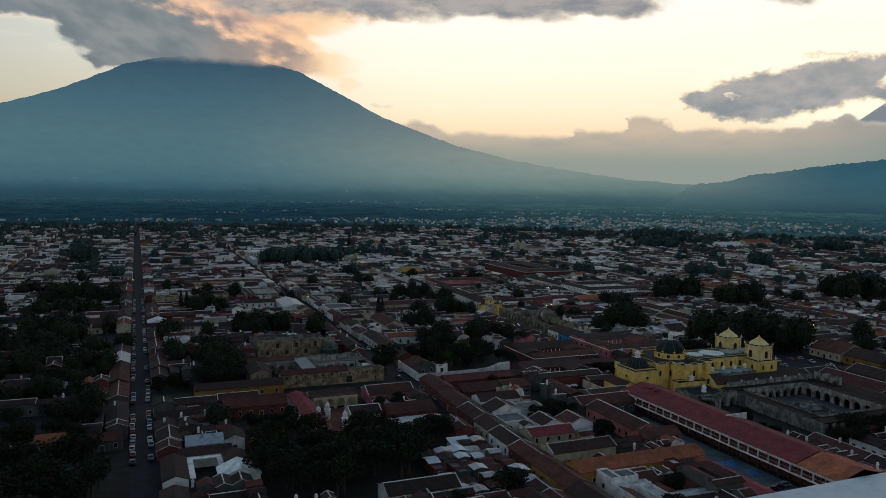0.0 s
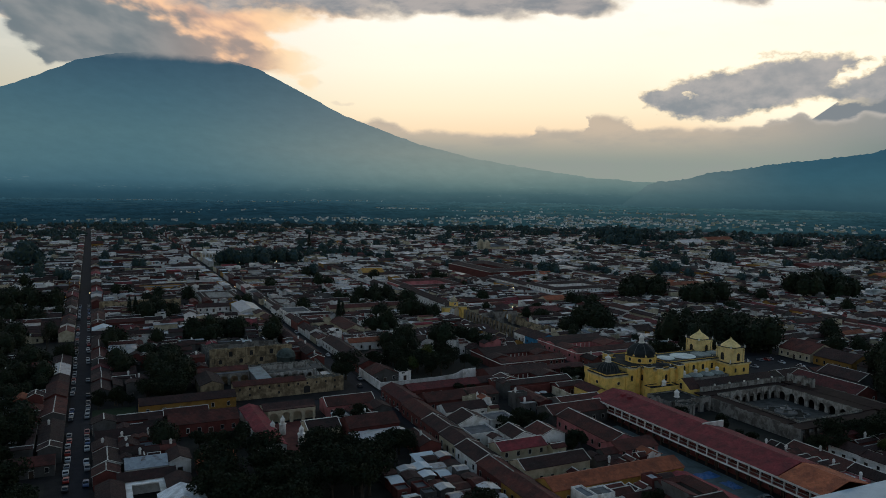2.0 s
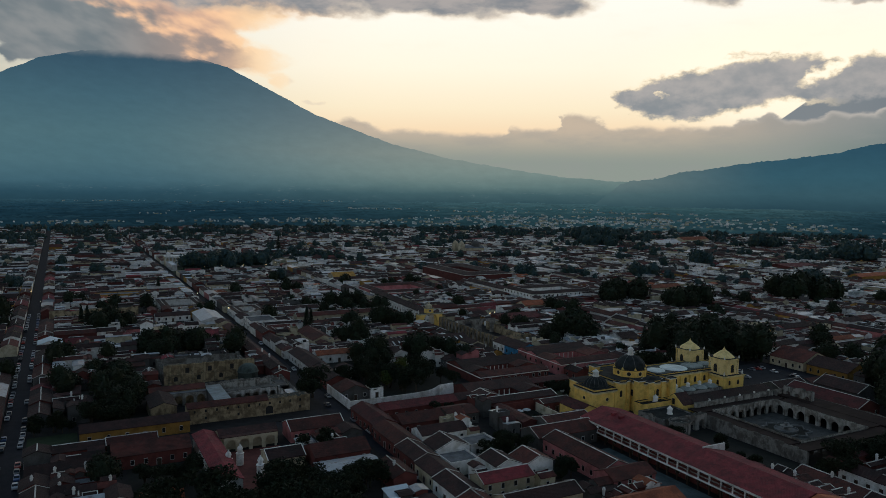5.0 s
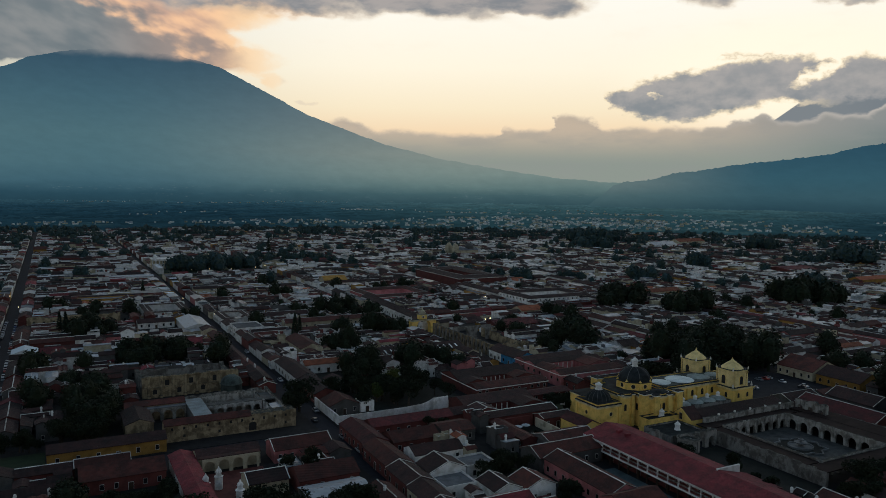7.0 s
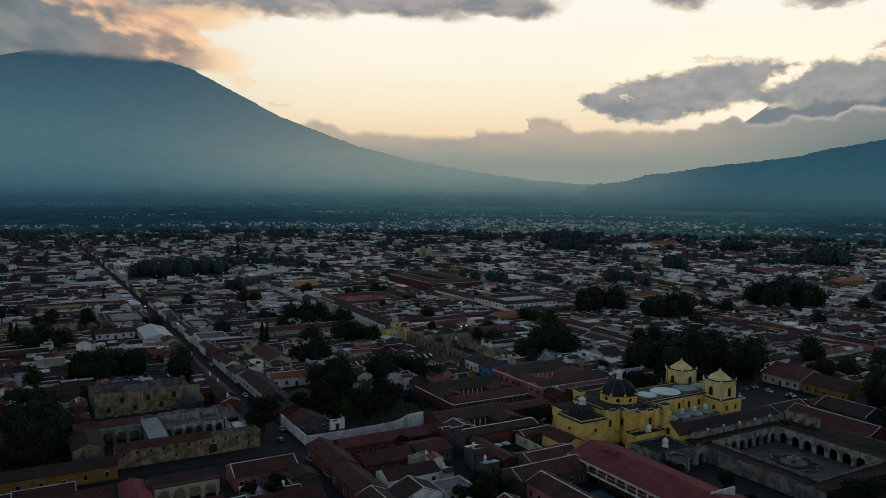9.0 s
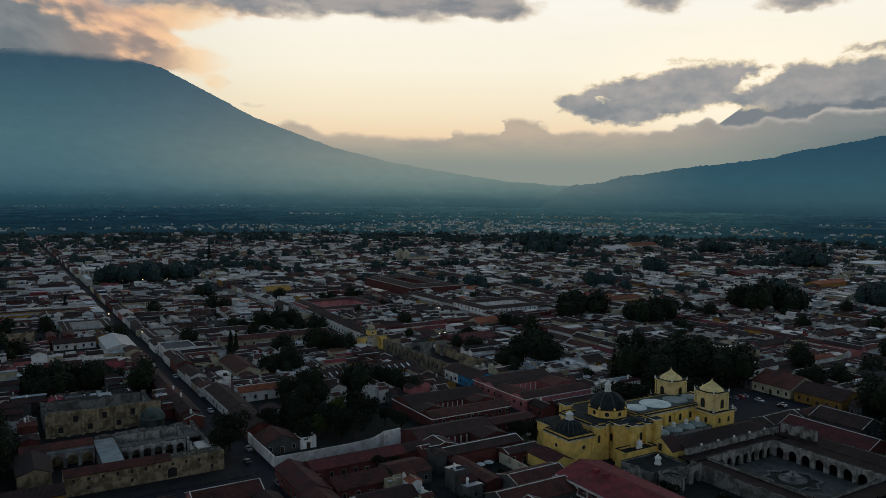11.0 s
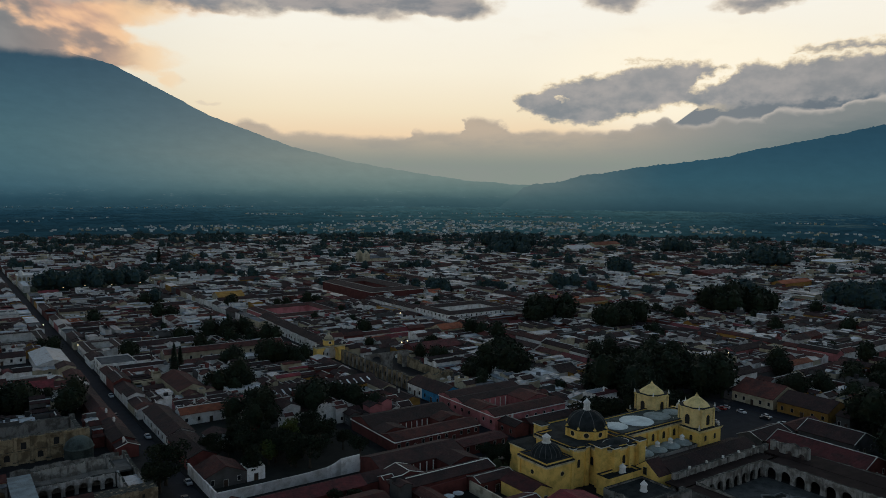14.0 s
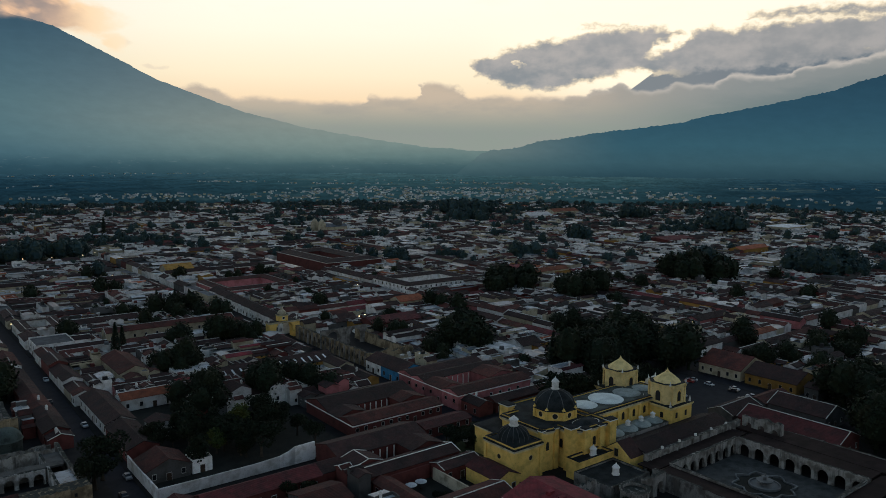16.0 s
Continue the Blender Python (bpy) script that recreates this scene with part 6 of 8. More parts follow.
def cloister():
    b = Build("convent_ruin", 262, 228, "ruined stone cloister with round arches and dark roofs", "ruin")
    rng = random.Random(3)
    S = M["oldstone"]
    # four ranges round the court: arcade, back wall, roof
    x0, x1, y0, y1 = 243.5, 278.0, 205.0, 244.2
    for nm, ax, a, c, t, e in (("far", "x", (x0, x1), y1, 0.9, (x0 - 7, x1 + 7, y1 + 0.9, y1 + 7.0)), ("near", "x", (x0, x1), y0 - 0.9, 0.9, (x0 - 7, x1 + 7, y0 - 7.0, y0 - 0.9)),
                               ("left", "y", (y0, y1), x0 - 0.9, 0.9, (x0 - 7.0, x0 - 0.9, y0, y1)), ("right", "y", (y0, y1), x1, 0.9, (x1 + 0.9, x1 + 9.0, y0, y1))):
        g = Geo()
        arcade(g, ax, a[0], a[1], c, t, 0, 2.2, 5.2, 8, M["streaked"], 0.34)
        ar = b.part("arcade", g, "stone arcade with round arches")
        g = Geo()
        rubble_top(g, ax, a[0], a[1], c - 0.1, t + 0.2, 5.2, 5.62, 5.72, 16, M["streaked"], rng)
        b.part("parapet", g, "worn parapet", ar)
        g = Geo()
        g.box(e[0], e[1], e[2], e[3], 4.6, 5.0, M["walkroof"], bottom=True)
        b.part("walk_roof", g, "dark flat roof over the walk", ar)
    g = Geo()
    rubble_top(g, "x", 240, 290, 250.3, 1.2, 0, 6.9, 7.1, 20, M["streaked"], rng)
    bw = b.part("back_wall", g, "tall stained wall behind the walk")
    for i in range(12):
        g = Geo()
        g.box(241.5 + i * 4.2, 242.1 + i * 4.2, 250.0, 250.3, 0, 6.8, M["streaked"], bottom=True)
        b.part("buttress", g, "", bw)
    for i in range(5):
        x = 248.0 + i * 8.6
        g = Geo()
        g.lathe(x, 251.0, [(0.45, 6.8), (0.45, 7.15), (0.34, 7.2), (0.34, 7.4), (0.48, 7.45), (0.4, 7.55), (0.1, 7.65)], M["trim"], 8, a0=math.pi / 8)
        b.part("vent", g, "small white roof vent", bw)
    g = Geo()
    rubble_top(g, "y", 198, 246, 236.4, 1.1, 0, 5.0, 5.3, 16, S, rng)
    b.part("side_wall", g, "broken side wall")
    g = Geo()
    rubble_top(g, "y", 198, 238, 297, 1.0, 0, 4.9, 5.4, 12, S, rng)
    g.box(287, 297, 198, 250, 4.4, 5.1, M["walkroof"], bottom=True)
    b.part("outer_range", g, "broad dark roofed range")
    g = Geo()
    arcade(g, "y", 236.5, 250.0, 290.5, 1.6, 0, 5.5, 8.2, 3, M["streaked"], 0.5)
    rubble_top(g, "y", 236.5, 250.0, 290.5, 1.6, 8.2, 8.3, 9.3, 9, M["streaked"], rng)
    b.part("gable_wall", g, "tall ruined end wall with window holes")
    g = Geo()
    g.box(x0, x1, y0, y1, 0.1, 0.16, M["courtstone"])
    b.part("court_floor", g, "worn stone court floor")
    # the apse remains beside the long building
    g = Geo()
    arcade(g, "x", 226.5, 236.0, 241.0, 1.4, 0, 2.6, 5.4, 2, S, 0.4)
    rubble_top(g, "x", 226.5, 236.0, 241.0, 1.4, 5.4, 5.5, 6.3, 9, S, rng)
    b.part("arch_wall", g, "broken wall with great arches")
    g = Geo()
    rubble_top(g, "x", 207.5, 218.5, 250.0, 1.2, 0, 3.5, 6.0, 10, S, rng)
    b.part("cross_wall", g, "broken cross wall")
    g = Geo()
    g.lathe(222.6, 241.4, [(3.9, 0), (3.9, 4.4), (4.2, 4.6), (4.2, 5.0), (3.2, 5.0), (3.2, 4.2), (0.2, 4.0)], M["streaked"], 18)
    b.part("round_tower", g, "stump of a round stone tower")
    # fountain
    f = Build("fountain", 262, 226, "large tiered stone fountain with a star-shaped basin", "fountain")
    g = Geo()
    v = []
    n = 32
    for r0, z in ((8.2, 0.1), (8.2, 0.8), (7.7, 0.8), (7.7, 0.3)):
        for i in range(n):
            a = 2 * math.pi * i / n
            r = r0 * (1 + 0.13 * math.cos(8 * a))
            v.append((262 + r * math.cos(a), 226 + r * math.sin(a), z))
    g.add(v, [(j * n + i, j * n + (i + 1) % n, (j + 1) * n + (i + 1) % n, (j + 1) * n + i) for j in range(3) for i in range(n)], M["greystone"])
    f.part("basin", g, "scalloped outer basin")
    g = Geo()
    g.lathe(262, 226, [(7.6, 0.35), (0.1, 0.36)], M["earth"], 32)
    f.part("basin_floor", g, "dark dry basin floor")
    g = Geo()
    g.lathe(262, 226, [(4.4, 0.3), (4.4, 1.0), (4.0, 1.0), (4.0, 0.6), (1.0, 0.6), (0.7, 1.4), (2.2, 1.8), (2.3, 2.1), (0.5, 2.1), (0.4, 2.9), (1.0, 3.2), (0.2, 3.3), (0.15, 3.9), (0.02, 4.2)], M["greystone"], 16)
    f.part("centrepiece", g, "stone tiers")
    keep(204, 300, 194, 268)
    keep(200, 346 - HALF, 255, 309)


def long_red():
    b = Build("college_building", 196, 205, "long two-storey building with a red tile roof and white gallery", "building")
    x0, x1, ya, yb = 188.0, 206.0, 151.0, 256.0
    g = Geo()
    g.box(x0 + 2.6, x1, ya, yb, 0, 7.0, M["redwall"], top=False)
    b.part("wall", g, "dark red wall set back behind the gallery")
    for (c, d), m in (((166.5, 256.3), "tilered"), ((150.7, 166.0), "tileorange")):
        g = Geo()
        for prof in ([(x0 - 0.7, 6.7), (197.5, 9.5), (197.5, 9.75), (x0 - 0.7, 6.95)], [(197.5, 9.5), (x1 + 0.6, 7.2), (x1 + 0.6, 7.45), (197.5, 9.75)]):
            g.extrude(prof, M[m], "y", c, d)
        b.part("roof", g, "dull red tile roof" if m == "tilered" else "orange tile roof at the end")
    g = Geo()
    g.box(x0 - 0.75, x0 - 0.5, ya, yb, 6.3, 6.95, M["white"], bottom=True)
    b.part("fascia", g, "white eaves board")
    g = Geo()
    g.box(x0 - 0.3, x0 + 2.6, ya, yb, 3.3, 3.75, M["white"], bottom=True)
    b.part("gallery_floor", g, "white gallery edge")
    n = 24
    for i in range(n + 1):
        y = ya + 0.3 + (yb - ya - 0.6) * i / n
        g = Geo()
        g.box(x0, x0 + 0.4, y - 0.2, y + 0.2, 3.75, 6.5, M["white"])
        b.part("post", g, "white upper post")
        g = Geo()
        g.box(x0, x0 + 0.45, y - 0.25, y + 0.25, 0, 3.3, M["wood"])
        b.part("post", g, "dark lower post")
        if i < n:
            yc = y + (yb - ya - 0.6) / n / 2
            b.hole("window", WINDOW, x0 + 2.57, yc, 4.2, 2.6, 2.0, "x-")
            b.hole("door" if i % 3 == 0 else "window", DOOR if i % 3 == 0 else WINDOW, x0 + 2.57, yc, 0.1 if i % 3 == 0 else 1.0, 1.8, 2.5 if i % 3 == 0 else 1.8, "x-")
            g = Geo()
            g.box(x0 + 0.12, x0 + 0.2, y + 0.3, y + (yb - ya - 0.6) / n - 0.3, 3.75, 4.5, M["redwall"])
            b.part("railing", g, "")
    g = Geo()
    g.box(196.9, 206.4, 205.6, 206.2, 7.2, 9.95, M["white"], bottom=True)
    b.part("fire_wall", g, "white wall that crosses the roof")
    for y in (242.0, 246.0):
        g = Geo()
        g.box(194.2, 196.2, y, y + 1.2, 8.2, 9.9, M["tilered"])
        b.part("dormer", g, "")
    g = Geo()
    g.box(172.5, 187.6, 150.0, 240.0, 0.1, 0.14, M["yard"])
    tagged(new("yard", g.mesh("yard")), "paved school yard, blue-grey and stained", "yard", kind="structure")
    for x, y, w, d in ((181.5, 188.0, 8.0, 5.0), (178.5, 197.0, 3.4, 2.6), (183.0, 179.0, 4.0, 6.0)):
        g = Geo()
        n = 6
        v = [(x + w * (i / n - 0.5), y + d * (j / n - 0.5) + 0.25 * math.sin(i * 1.3), 0.16 + 0.5 * abs(math.sin(i * 1.1 + j * 0.7)) * (0 < i < n and 0 < j < n)) for j in range(n + 1) for i in range(n + 1)]
        g.add(v, [(j * 7 + i, j * 7 + i + 1, j * 7 + i + 8, j * 7 + i + 7) for j in range(n) for i in range(n)], M["tarp"])
        tagged(new("tarp", g.mesh("tarp")), "crumpled blue tarp spread on the yard paving", "tarp")
    keep(172, 208, 128, 258)


def gabled(name, x0, x1, y0, y1, h, wall, roof, ridge, label, category="house", pitch=0.42, wins="y-", gap=4.0, two=False, door=True, caps=False):
    """A plain gabled range with windows on one or two sides."""
    b = Build(name, (x0 + x1) / 2, (y0 + y1) / 2, label, category)
    g = Geo()
    if roof in ("deck", "deckwhite"):
        g2 = Geo()
        flat_top(g2, g, x0, x1, y0, y1, h, M[roof], M[wall], 0.6)
    else:
        block_walls(g, x0, x1, y0, y1, h, M[wall], ridge, pitch)
        g2 = Geo()
        gable_roof(g2, x0, x1, y0, y1, h, M[roof], ridge, pitch)
    b.part("wall", g)
    rp = b.part("roof", g2)
    if caps and roof not in ("deck", "deckwhite"):
        for nm, p in roof_caps(None, x0, x1, y0, y1, h, M["cap"], ridge, pitch):
            b.part(nm, p, "", rp)
    for side in wins.split():
        a, c = (x0, x1) if side[0] == "y" else (y0, y1)
        n = max(1, int((c - a) / gap))
        for i in range(n):
            u = a + (c - a) * (i + 0.5) / n
            px, py = {"y-": (u, y0 - 0.03), "y+": (u, y1 + 0.03), "x-": (x0 - 0.03, u), "x+": (x1 + 0.03, u)}[side]
            if door and i == n // 2:
                b.hole("door", DOOR, px, py, 0.05, 1.6, 2.5, side)
            else:
                b.hole("window", WINDOW, px, py, 1.2, 1.2, 1.8, side)
            if two:
                b.hole("window", WINDOW, px, py, h * 0.5 + 0.7, 1.2, 1.7, side)
    keep(x0, x1, y0, y1)
    return b


def ruin_convent():
    """The ruined convent and church west of the middle avenue."""
    b = Build("convent_ruin", 82, 345, "ochre ruined convent with courts, broken walls and arcades", "ruin")
    rng = random.Random(9)
    R = M["ruin"]
    g = Geo()
    g.box(58.5, 106, 328, 334.5, 0, 6.2, R)
    fr = b.part("front_range", g, "long ochre front range with small windows")
    for i in range(11):
        b.hole("window", RUINWIN, 61 + i * 4.1, 327.97, 4.2, 0.9, 1.2, "y-", fr)
        if i in (1, 4, 10):
            b.hole("window", RUINWIN, 61 + i * 4.1, 327.97, 1.4, 1.0, 1.2, "y-", fr)
    b.hole("door", NICHE, 89.5, 327.96, 0, 4.0, 4.4, "y-", fr)
    g = Geo()
    gable_roof(g, 58.5, 89, 328, 334.5, 6.2, M["tile"], "x", 0.4)
    b.part("front_roof", g, "faded brown tile roof on half the front")
    g = Geo()
    rubble_top(g, "x", 89, 106, 328, 1.0, 6.2, 6.4, 7.0, 12, R, rng)
    rubble_top(g, "y", 334.6, 372, 104.9, 1.0, 0, 4.4, 5.0, 16, M["streaked"], rng)
    b.part("side_wall", g, "broken side wall")
    # left range with an arcade
    g = Geo()
    block_walls(g, 48, 70, 358, 364.5, 6.0, R, "x", 0.36)
    b.part("left_range", g, "two-storey ochre range")
    g = Geo()
    gable_roof(g, 48, 70, 358, 364.5, 6.0, M["tile"], "x", 0.36)
    b.part("left_roof", g, "brown tile roof")
    g = Geo()
    arcade(g, "x", 52, 70, 355.0, 0.8, 0, 2.6, 5.2, 4, M["streaked"], 0.26)
    b.part("arcade", g, "streaked whitewashed arcade with four arches")
    g = Geo()
    g.box(52, 70, 355.0, 358, 5.2, 5.5, M["deck"], bottom=True)
    b.part("walk_roof", g, "")
    g = Geo()
    block_walls(g, 46.5, 56, 338, 357, 5.2, R, "y", 0.36)
    b.part("outer_range", g, "")
    g = Geo()
    gable_roof(g, 46.5, 56, 338, 357, 5.2, M["tiledark"], "y", 0.36)
    b.part("outer_roof", g, "")
    g = Geo()
    g.box(70.4, 76.5, 335, 362, 0, 5.4, M["greywall"], top=False)
    g.box(70.2, 76.7, 334.8, 362.2, 5.4, 5.7, M["slate"], bottom=True)
    b.part("middle_range", g, "grey middle range with a sheet metal roof")
    # right court
    g = Geo()
    arcade(g, "x", 77, 99, 352.0, 0.9, 0, 2.1, 4.6, 6, M["whitewash"], 0.3)
    b.part("arcade", g, "pale arcade of the right court")
    g = Geo()
    rubble_top(g, "x", 77, 104, 352.95, 4.0, 4.0, 4.55, 4.7, 12, M["courtstone"], rng)
    g.box(77, 99, 356.3, 356.9, 0.1, 3.96, M["oldstone"], top=False)
    b.part("walk_roof", g, "broken pale walk roof")
    g = Geo()
    rubble_top(g, "x", 76, 104, 366.0, 0.9, 0, 4.6, 5.2, 18, M["streaked"], rng)
    rubble_top(g, "x", 72, 104, 372.0, 0.8, 0, 3.8, 4.6, 18, M["oldstone"], rng)
    b.part("back_wall", g, "broken back walls")
    g = Geo()
    rubble_top(g, "y", 335, 372, 99.5, 0.8, 0, 4.0, 4.7, 14, M["whitewash"], rng)
    g.box(100.3, 105, 340, 350, 3.2, 3.6, M["metal"], bottom=True)
    g.box(100.3, 105, 356, 366, 3.4, 3.8, M["greywall"], bottom=True)
    b.part("cell_wall", g, "grey cell walls")
    g = Geo()
    g.box(57, 99, 335, 352, 0.1, 0.15, M["pave"])
    b.part("court_floor", g, "")
    keep(46, 107, 327, 374)
    # ruined church behind
    c = Build("church_ruin", 77, 392, "roofless ochre church ruin with niches and a broken dome", "ruin")
    g = Geo()
    rubble_top(g, "x", 57.5, 98, 390, 2.4, 0, 8.8, 9.5, 14, R, rng)
    w = c.part("facade_wall", g, "thick ochre wall with pilasters")
    for i in range(8):
        x = 60 + i * 5.0
        g = Geo()
        g.lathe(x, 389.8, [(0.9, 0), (0.9, 1.0), (0.65, 1.2), (0.6, 8.6), (0.9, 8.9), (0.9, 9.6)], R, 10)
        c.part("column", g, "", w)
        if i in (1, 3, 5):
            c.hole("window", RUINWIN, x + 2.5, 389.93, 4.9, 2.0, 2.8, "y-", w)
        elif i < 7:
            c.hole("niche", NICHE, x + 2.5, 389.93, 1.2, 2.4, 3.0, "y-", w)
    for z in (4.2, 8.8):
        g = Geo()
        g.box(58.0, 97.5, 389.4, 390.0, z, z + 0.45, R, bottom=True)
        c.part("moulding", g, "", w)
    for q in (("y", 392, 424, 57.5, 1.8, 0, 5.0, 6.5), ("y", 392, 424, 96.2, 1.8, 0, 4.0, 6.5), ("x", 59.3, 96.2, 422, 2.0, 0, 4.0, 5.5), ("x", 59.3, 96.2, 405, 1.2, 0, 4.0, 5.5)):
        g = Geo()
        rubble_top(g, *q, 12, M["oldstone"], rng)
        c.part("nave_wall", g, "broken nave wall")
    g = Geo()
    g.lathe(93.5, 383.5, [(4.6, 0), (4.6, 4.6), (4.9, 4.8)] + [(4.6 * math.cos(t), 4.8 + 3.8 * math.sin(t)) for t in [i * math.pi / 16 for i in range(8)]] + [(0.2, 8.6)], M["naveroof"], 20)
    c.part("dome", g, "weathered grey half dome", smooth=True)
    keep(56, 100, 376, 426)


def arch_tower():
    b = Build("street_arch", 231.5, 474, "yellow street arch with a white clock turret", "arch")
    Y = M["yellow"]
    g = Geo()
    arcade(g, "x", 223.6, 240.6, 472.0, 4.6, 0, 4.2, 8.4, 1, Y, 0.42)
    b.part("arch_wall", g, "yellow arch over the avenue")
    g = Geo()
    cornice(g, 223.6, 240.6, 472.0, 476.6, 8.4, 0.35, 0.5, M["cream"])
    b.part("cornice", g, "pale cornice")
    g = Geo()
    g.box(229.2, 234.2, 472.4, 476.2, 8.9, 12.0, Y)
    t = b.part("turret", g, "square clock turret")
    g = Geo()
    cornice(g, 229.2, 234.2, 472.4, 476.2, 12.0, 0.3, 0.4, M["cream"])
    g.lathe(231.7, 474.3, [(2.3, 12.4), (2.2, 13.4), (1.6, 14.2), (0.7, 14.8), (0.7, 15.5), (0.3, 16.0), (0.05, 17.0)], M["cream"], 8, a0=math.pi / 8)
    b.part("cupola", g, "pale domed cap", t)
    b.hole("clock", ROUNDWIN, 231.7, 472.36, 9.6, 1.8, 1.8, "y-", t)
    for x in (224.2, 240.0):
        pinnacle(b, x, 474.3, 8.8, 1.2, b.ob)


def courtyard(name, x0, x1, y0, y1, h, wall, roof, label, depth=7.0, court="pave", pitch=0.36, wins="y- x-", two=False, trim=True):
    """Four ranges with hipped-in gables round an open court."""
    b = Build(name, (x0 + x1) / 2, (y0 + y1) / 2, label, "building")
    d = depth
    g = Geo()
    ring_walls(g, x0, x1, y0, y1, 0, h, M[wall], d)
    b.part("wall", g)
    # one hipped roof that runs round the court
    o, th, rise = 0.4, 0.2, d / 2 * pitch
    g = Geo()
    v = []
    for off, z in ((-o, h - o * pitch), (-o, h - o * pitch + th), (d / 2, h + rise + th), (d + o, h - o * pitch + th), (d + o, h - o * pitch)):
        v += [(x0 + off, y0 + off, z), (x1 - off, y0 + off, z), (x1 - off, y1 - off, z), (x0 + off, y1 - off, z)]
    g.add(v, [(r * 4 + i, r * 4 + (i + 1) % 4, r * 4 + 4 + (i + 1) % 4, r * 4 + 4 + i) for r in range(4) for i in range(4)], M[roof])
    rp = b.part("roof", g)
    g = Geo()
    ring_walls(g, x0 + d / 2 - 0.18, x1 - d / 2 + 0.18, y0 + d / 2 - 0.18, y1 - d / 2 + 0.18, h + rise + 0.1, h + rise + th + 0.1, M["cap"], 0.36)
    b.part("ridge_cap", g, "pale mortared ridge", rp)
    g = Geo()
    g.box(x0 + d, x1 - d, y0 + d, y1 - d, 0.1, 0.14, M[court])
    b.part("court_floor", g)
    if trim:
        g = Geo()
        ring_walls(g, x0 - 0.62, x1 + 0.62, y0 - 0.62, y1 + 0.62, h - 0.4, h - 0.05, M["trim"], 0.2)
        b.part("cornice", g, "pale cornice line")
    for side in wins.split():
        a, c = (x0, x1) if side[0] == "y" else (y0, y1)
        n = int((c - a) / 4.4)
        for i in range(n):
            u = a + (c - a) * (i + 0.5) / n
            px, py = (u, y0 - 0.03) if side == "y-" else (x0 - 0.03, u)
            b.hole("door" if i % 4 == 2 else "window", DOOR if i % 4 == 2 else WINDOW, px, py, 0.1 if i % 4 == 2 else 1.2, 1.4, 2.4 if i % 4 == 2 else 1.8, side)
            if two:
                b.hole("window", WINDOW, px, py, h * 0.5 + 0.9, 1.2, 1.7, side)
    keep(x0, x1, y0, y1)
    return b


def ranges(name, outer, court, h, wall, roofs, label, floor="earth", pitch=0.3, wins="y-", gap=4.0, trim=False, verges=""):
    """Ranges of unequal depth round a court; roofs: south, north, west, east; verges: sides with white gable edges."""
    x0, x1, y0, y1 = outer
    a, b_, c, d = court
    b = Build(name, (x0 + x1) / 2, (y0 + y1) / 2, label, "building")
    strips = {"s": (x0, x1, y0, c, "x"), "n": (x0, x1, d, y1, "x"), "w": (x0, a, c, d, "y"), "e": (b_, x1, c, d, "y")}
    for key, roof in zip("snwe", roofs):
        xa, xb, ya, yb, ridge = strips[key]
        across = yb - ya if ridge == "x" else xb - xa
        n = max(1, round(across / 10.5))
        for i in range(n):
            q = (xa, xb, ya + across * i / n, ya + across * (i + 1) / n) if ridge == "x" else (xa + across * i / n, xa + across * (i + 1) / n, ya, yb)
            hh = h + {"s": 0.0, "n": 0.25, "w": -0.12, "e": 0.12}[key] + 0.2 * i
            g = Geo()
            block_walls(g, *q, hh, M[wall], ridge, pitch)
            b.part("wall", g)
            g = Geo()
            gable_roof(g, *q, hh, M[roof], ridge, pitch, 0.3)
            rp = b.part("roof", g)
            if key in verges:
                for nm, p in roof_caps(None, *q, hh, M["trim"], ridge, pitch, True, 0.3):
                    b.part(nm, p, "white verge", rp)
    g = Geo()
    g.box(a, b_, c, d, 0.1, 0.14, M[floor])
    b.part("court_floor", g)
    # posts of the walk on the far side of the court
    n = max(2, int((b_ - a) / 2.4))
    for i in range(n):
        x = a + (b_ - a) * (i + 0.5) / n
        g = Geo()
        g.box(x - 0.14, x + 0.14, d - 0.5, d - 0.2, 0.14, h - 0.2, M["trim"])
        b.part("post", g)
    if trim:
        g = Geo()
        ring_walls(g, x0 - 0.42, x1 + 0.42, y0 - 0.42, y1 + 0.42, h - 0.55, h - 0.2, M["trim"], 0.2)
        b.part("cornice", g, "pale cornice line")
    for side in wins.split():
        u0, u1 = (x0, x1) if side[0] == "y" else (y0, y1)
        n = int((u1 - u0) / gap)
        for i in range(n):
            u = u0 + (u1 - u0) * (i + 0.5) / n
            px, py = (u, y0 - 0.03) if side == "y-" else (x0 - 0.03, u)
            door = i % 5 == 2
            b.hole("door" if door else "window", DOOR if door else WINDOW, px, py, 0.1 if door else h * 0.42, 1.3, 2.4 if door else 1.5, side)
    keep(x0, x1, y0, y1)
    return b


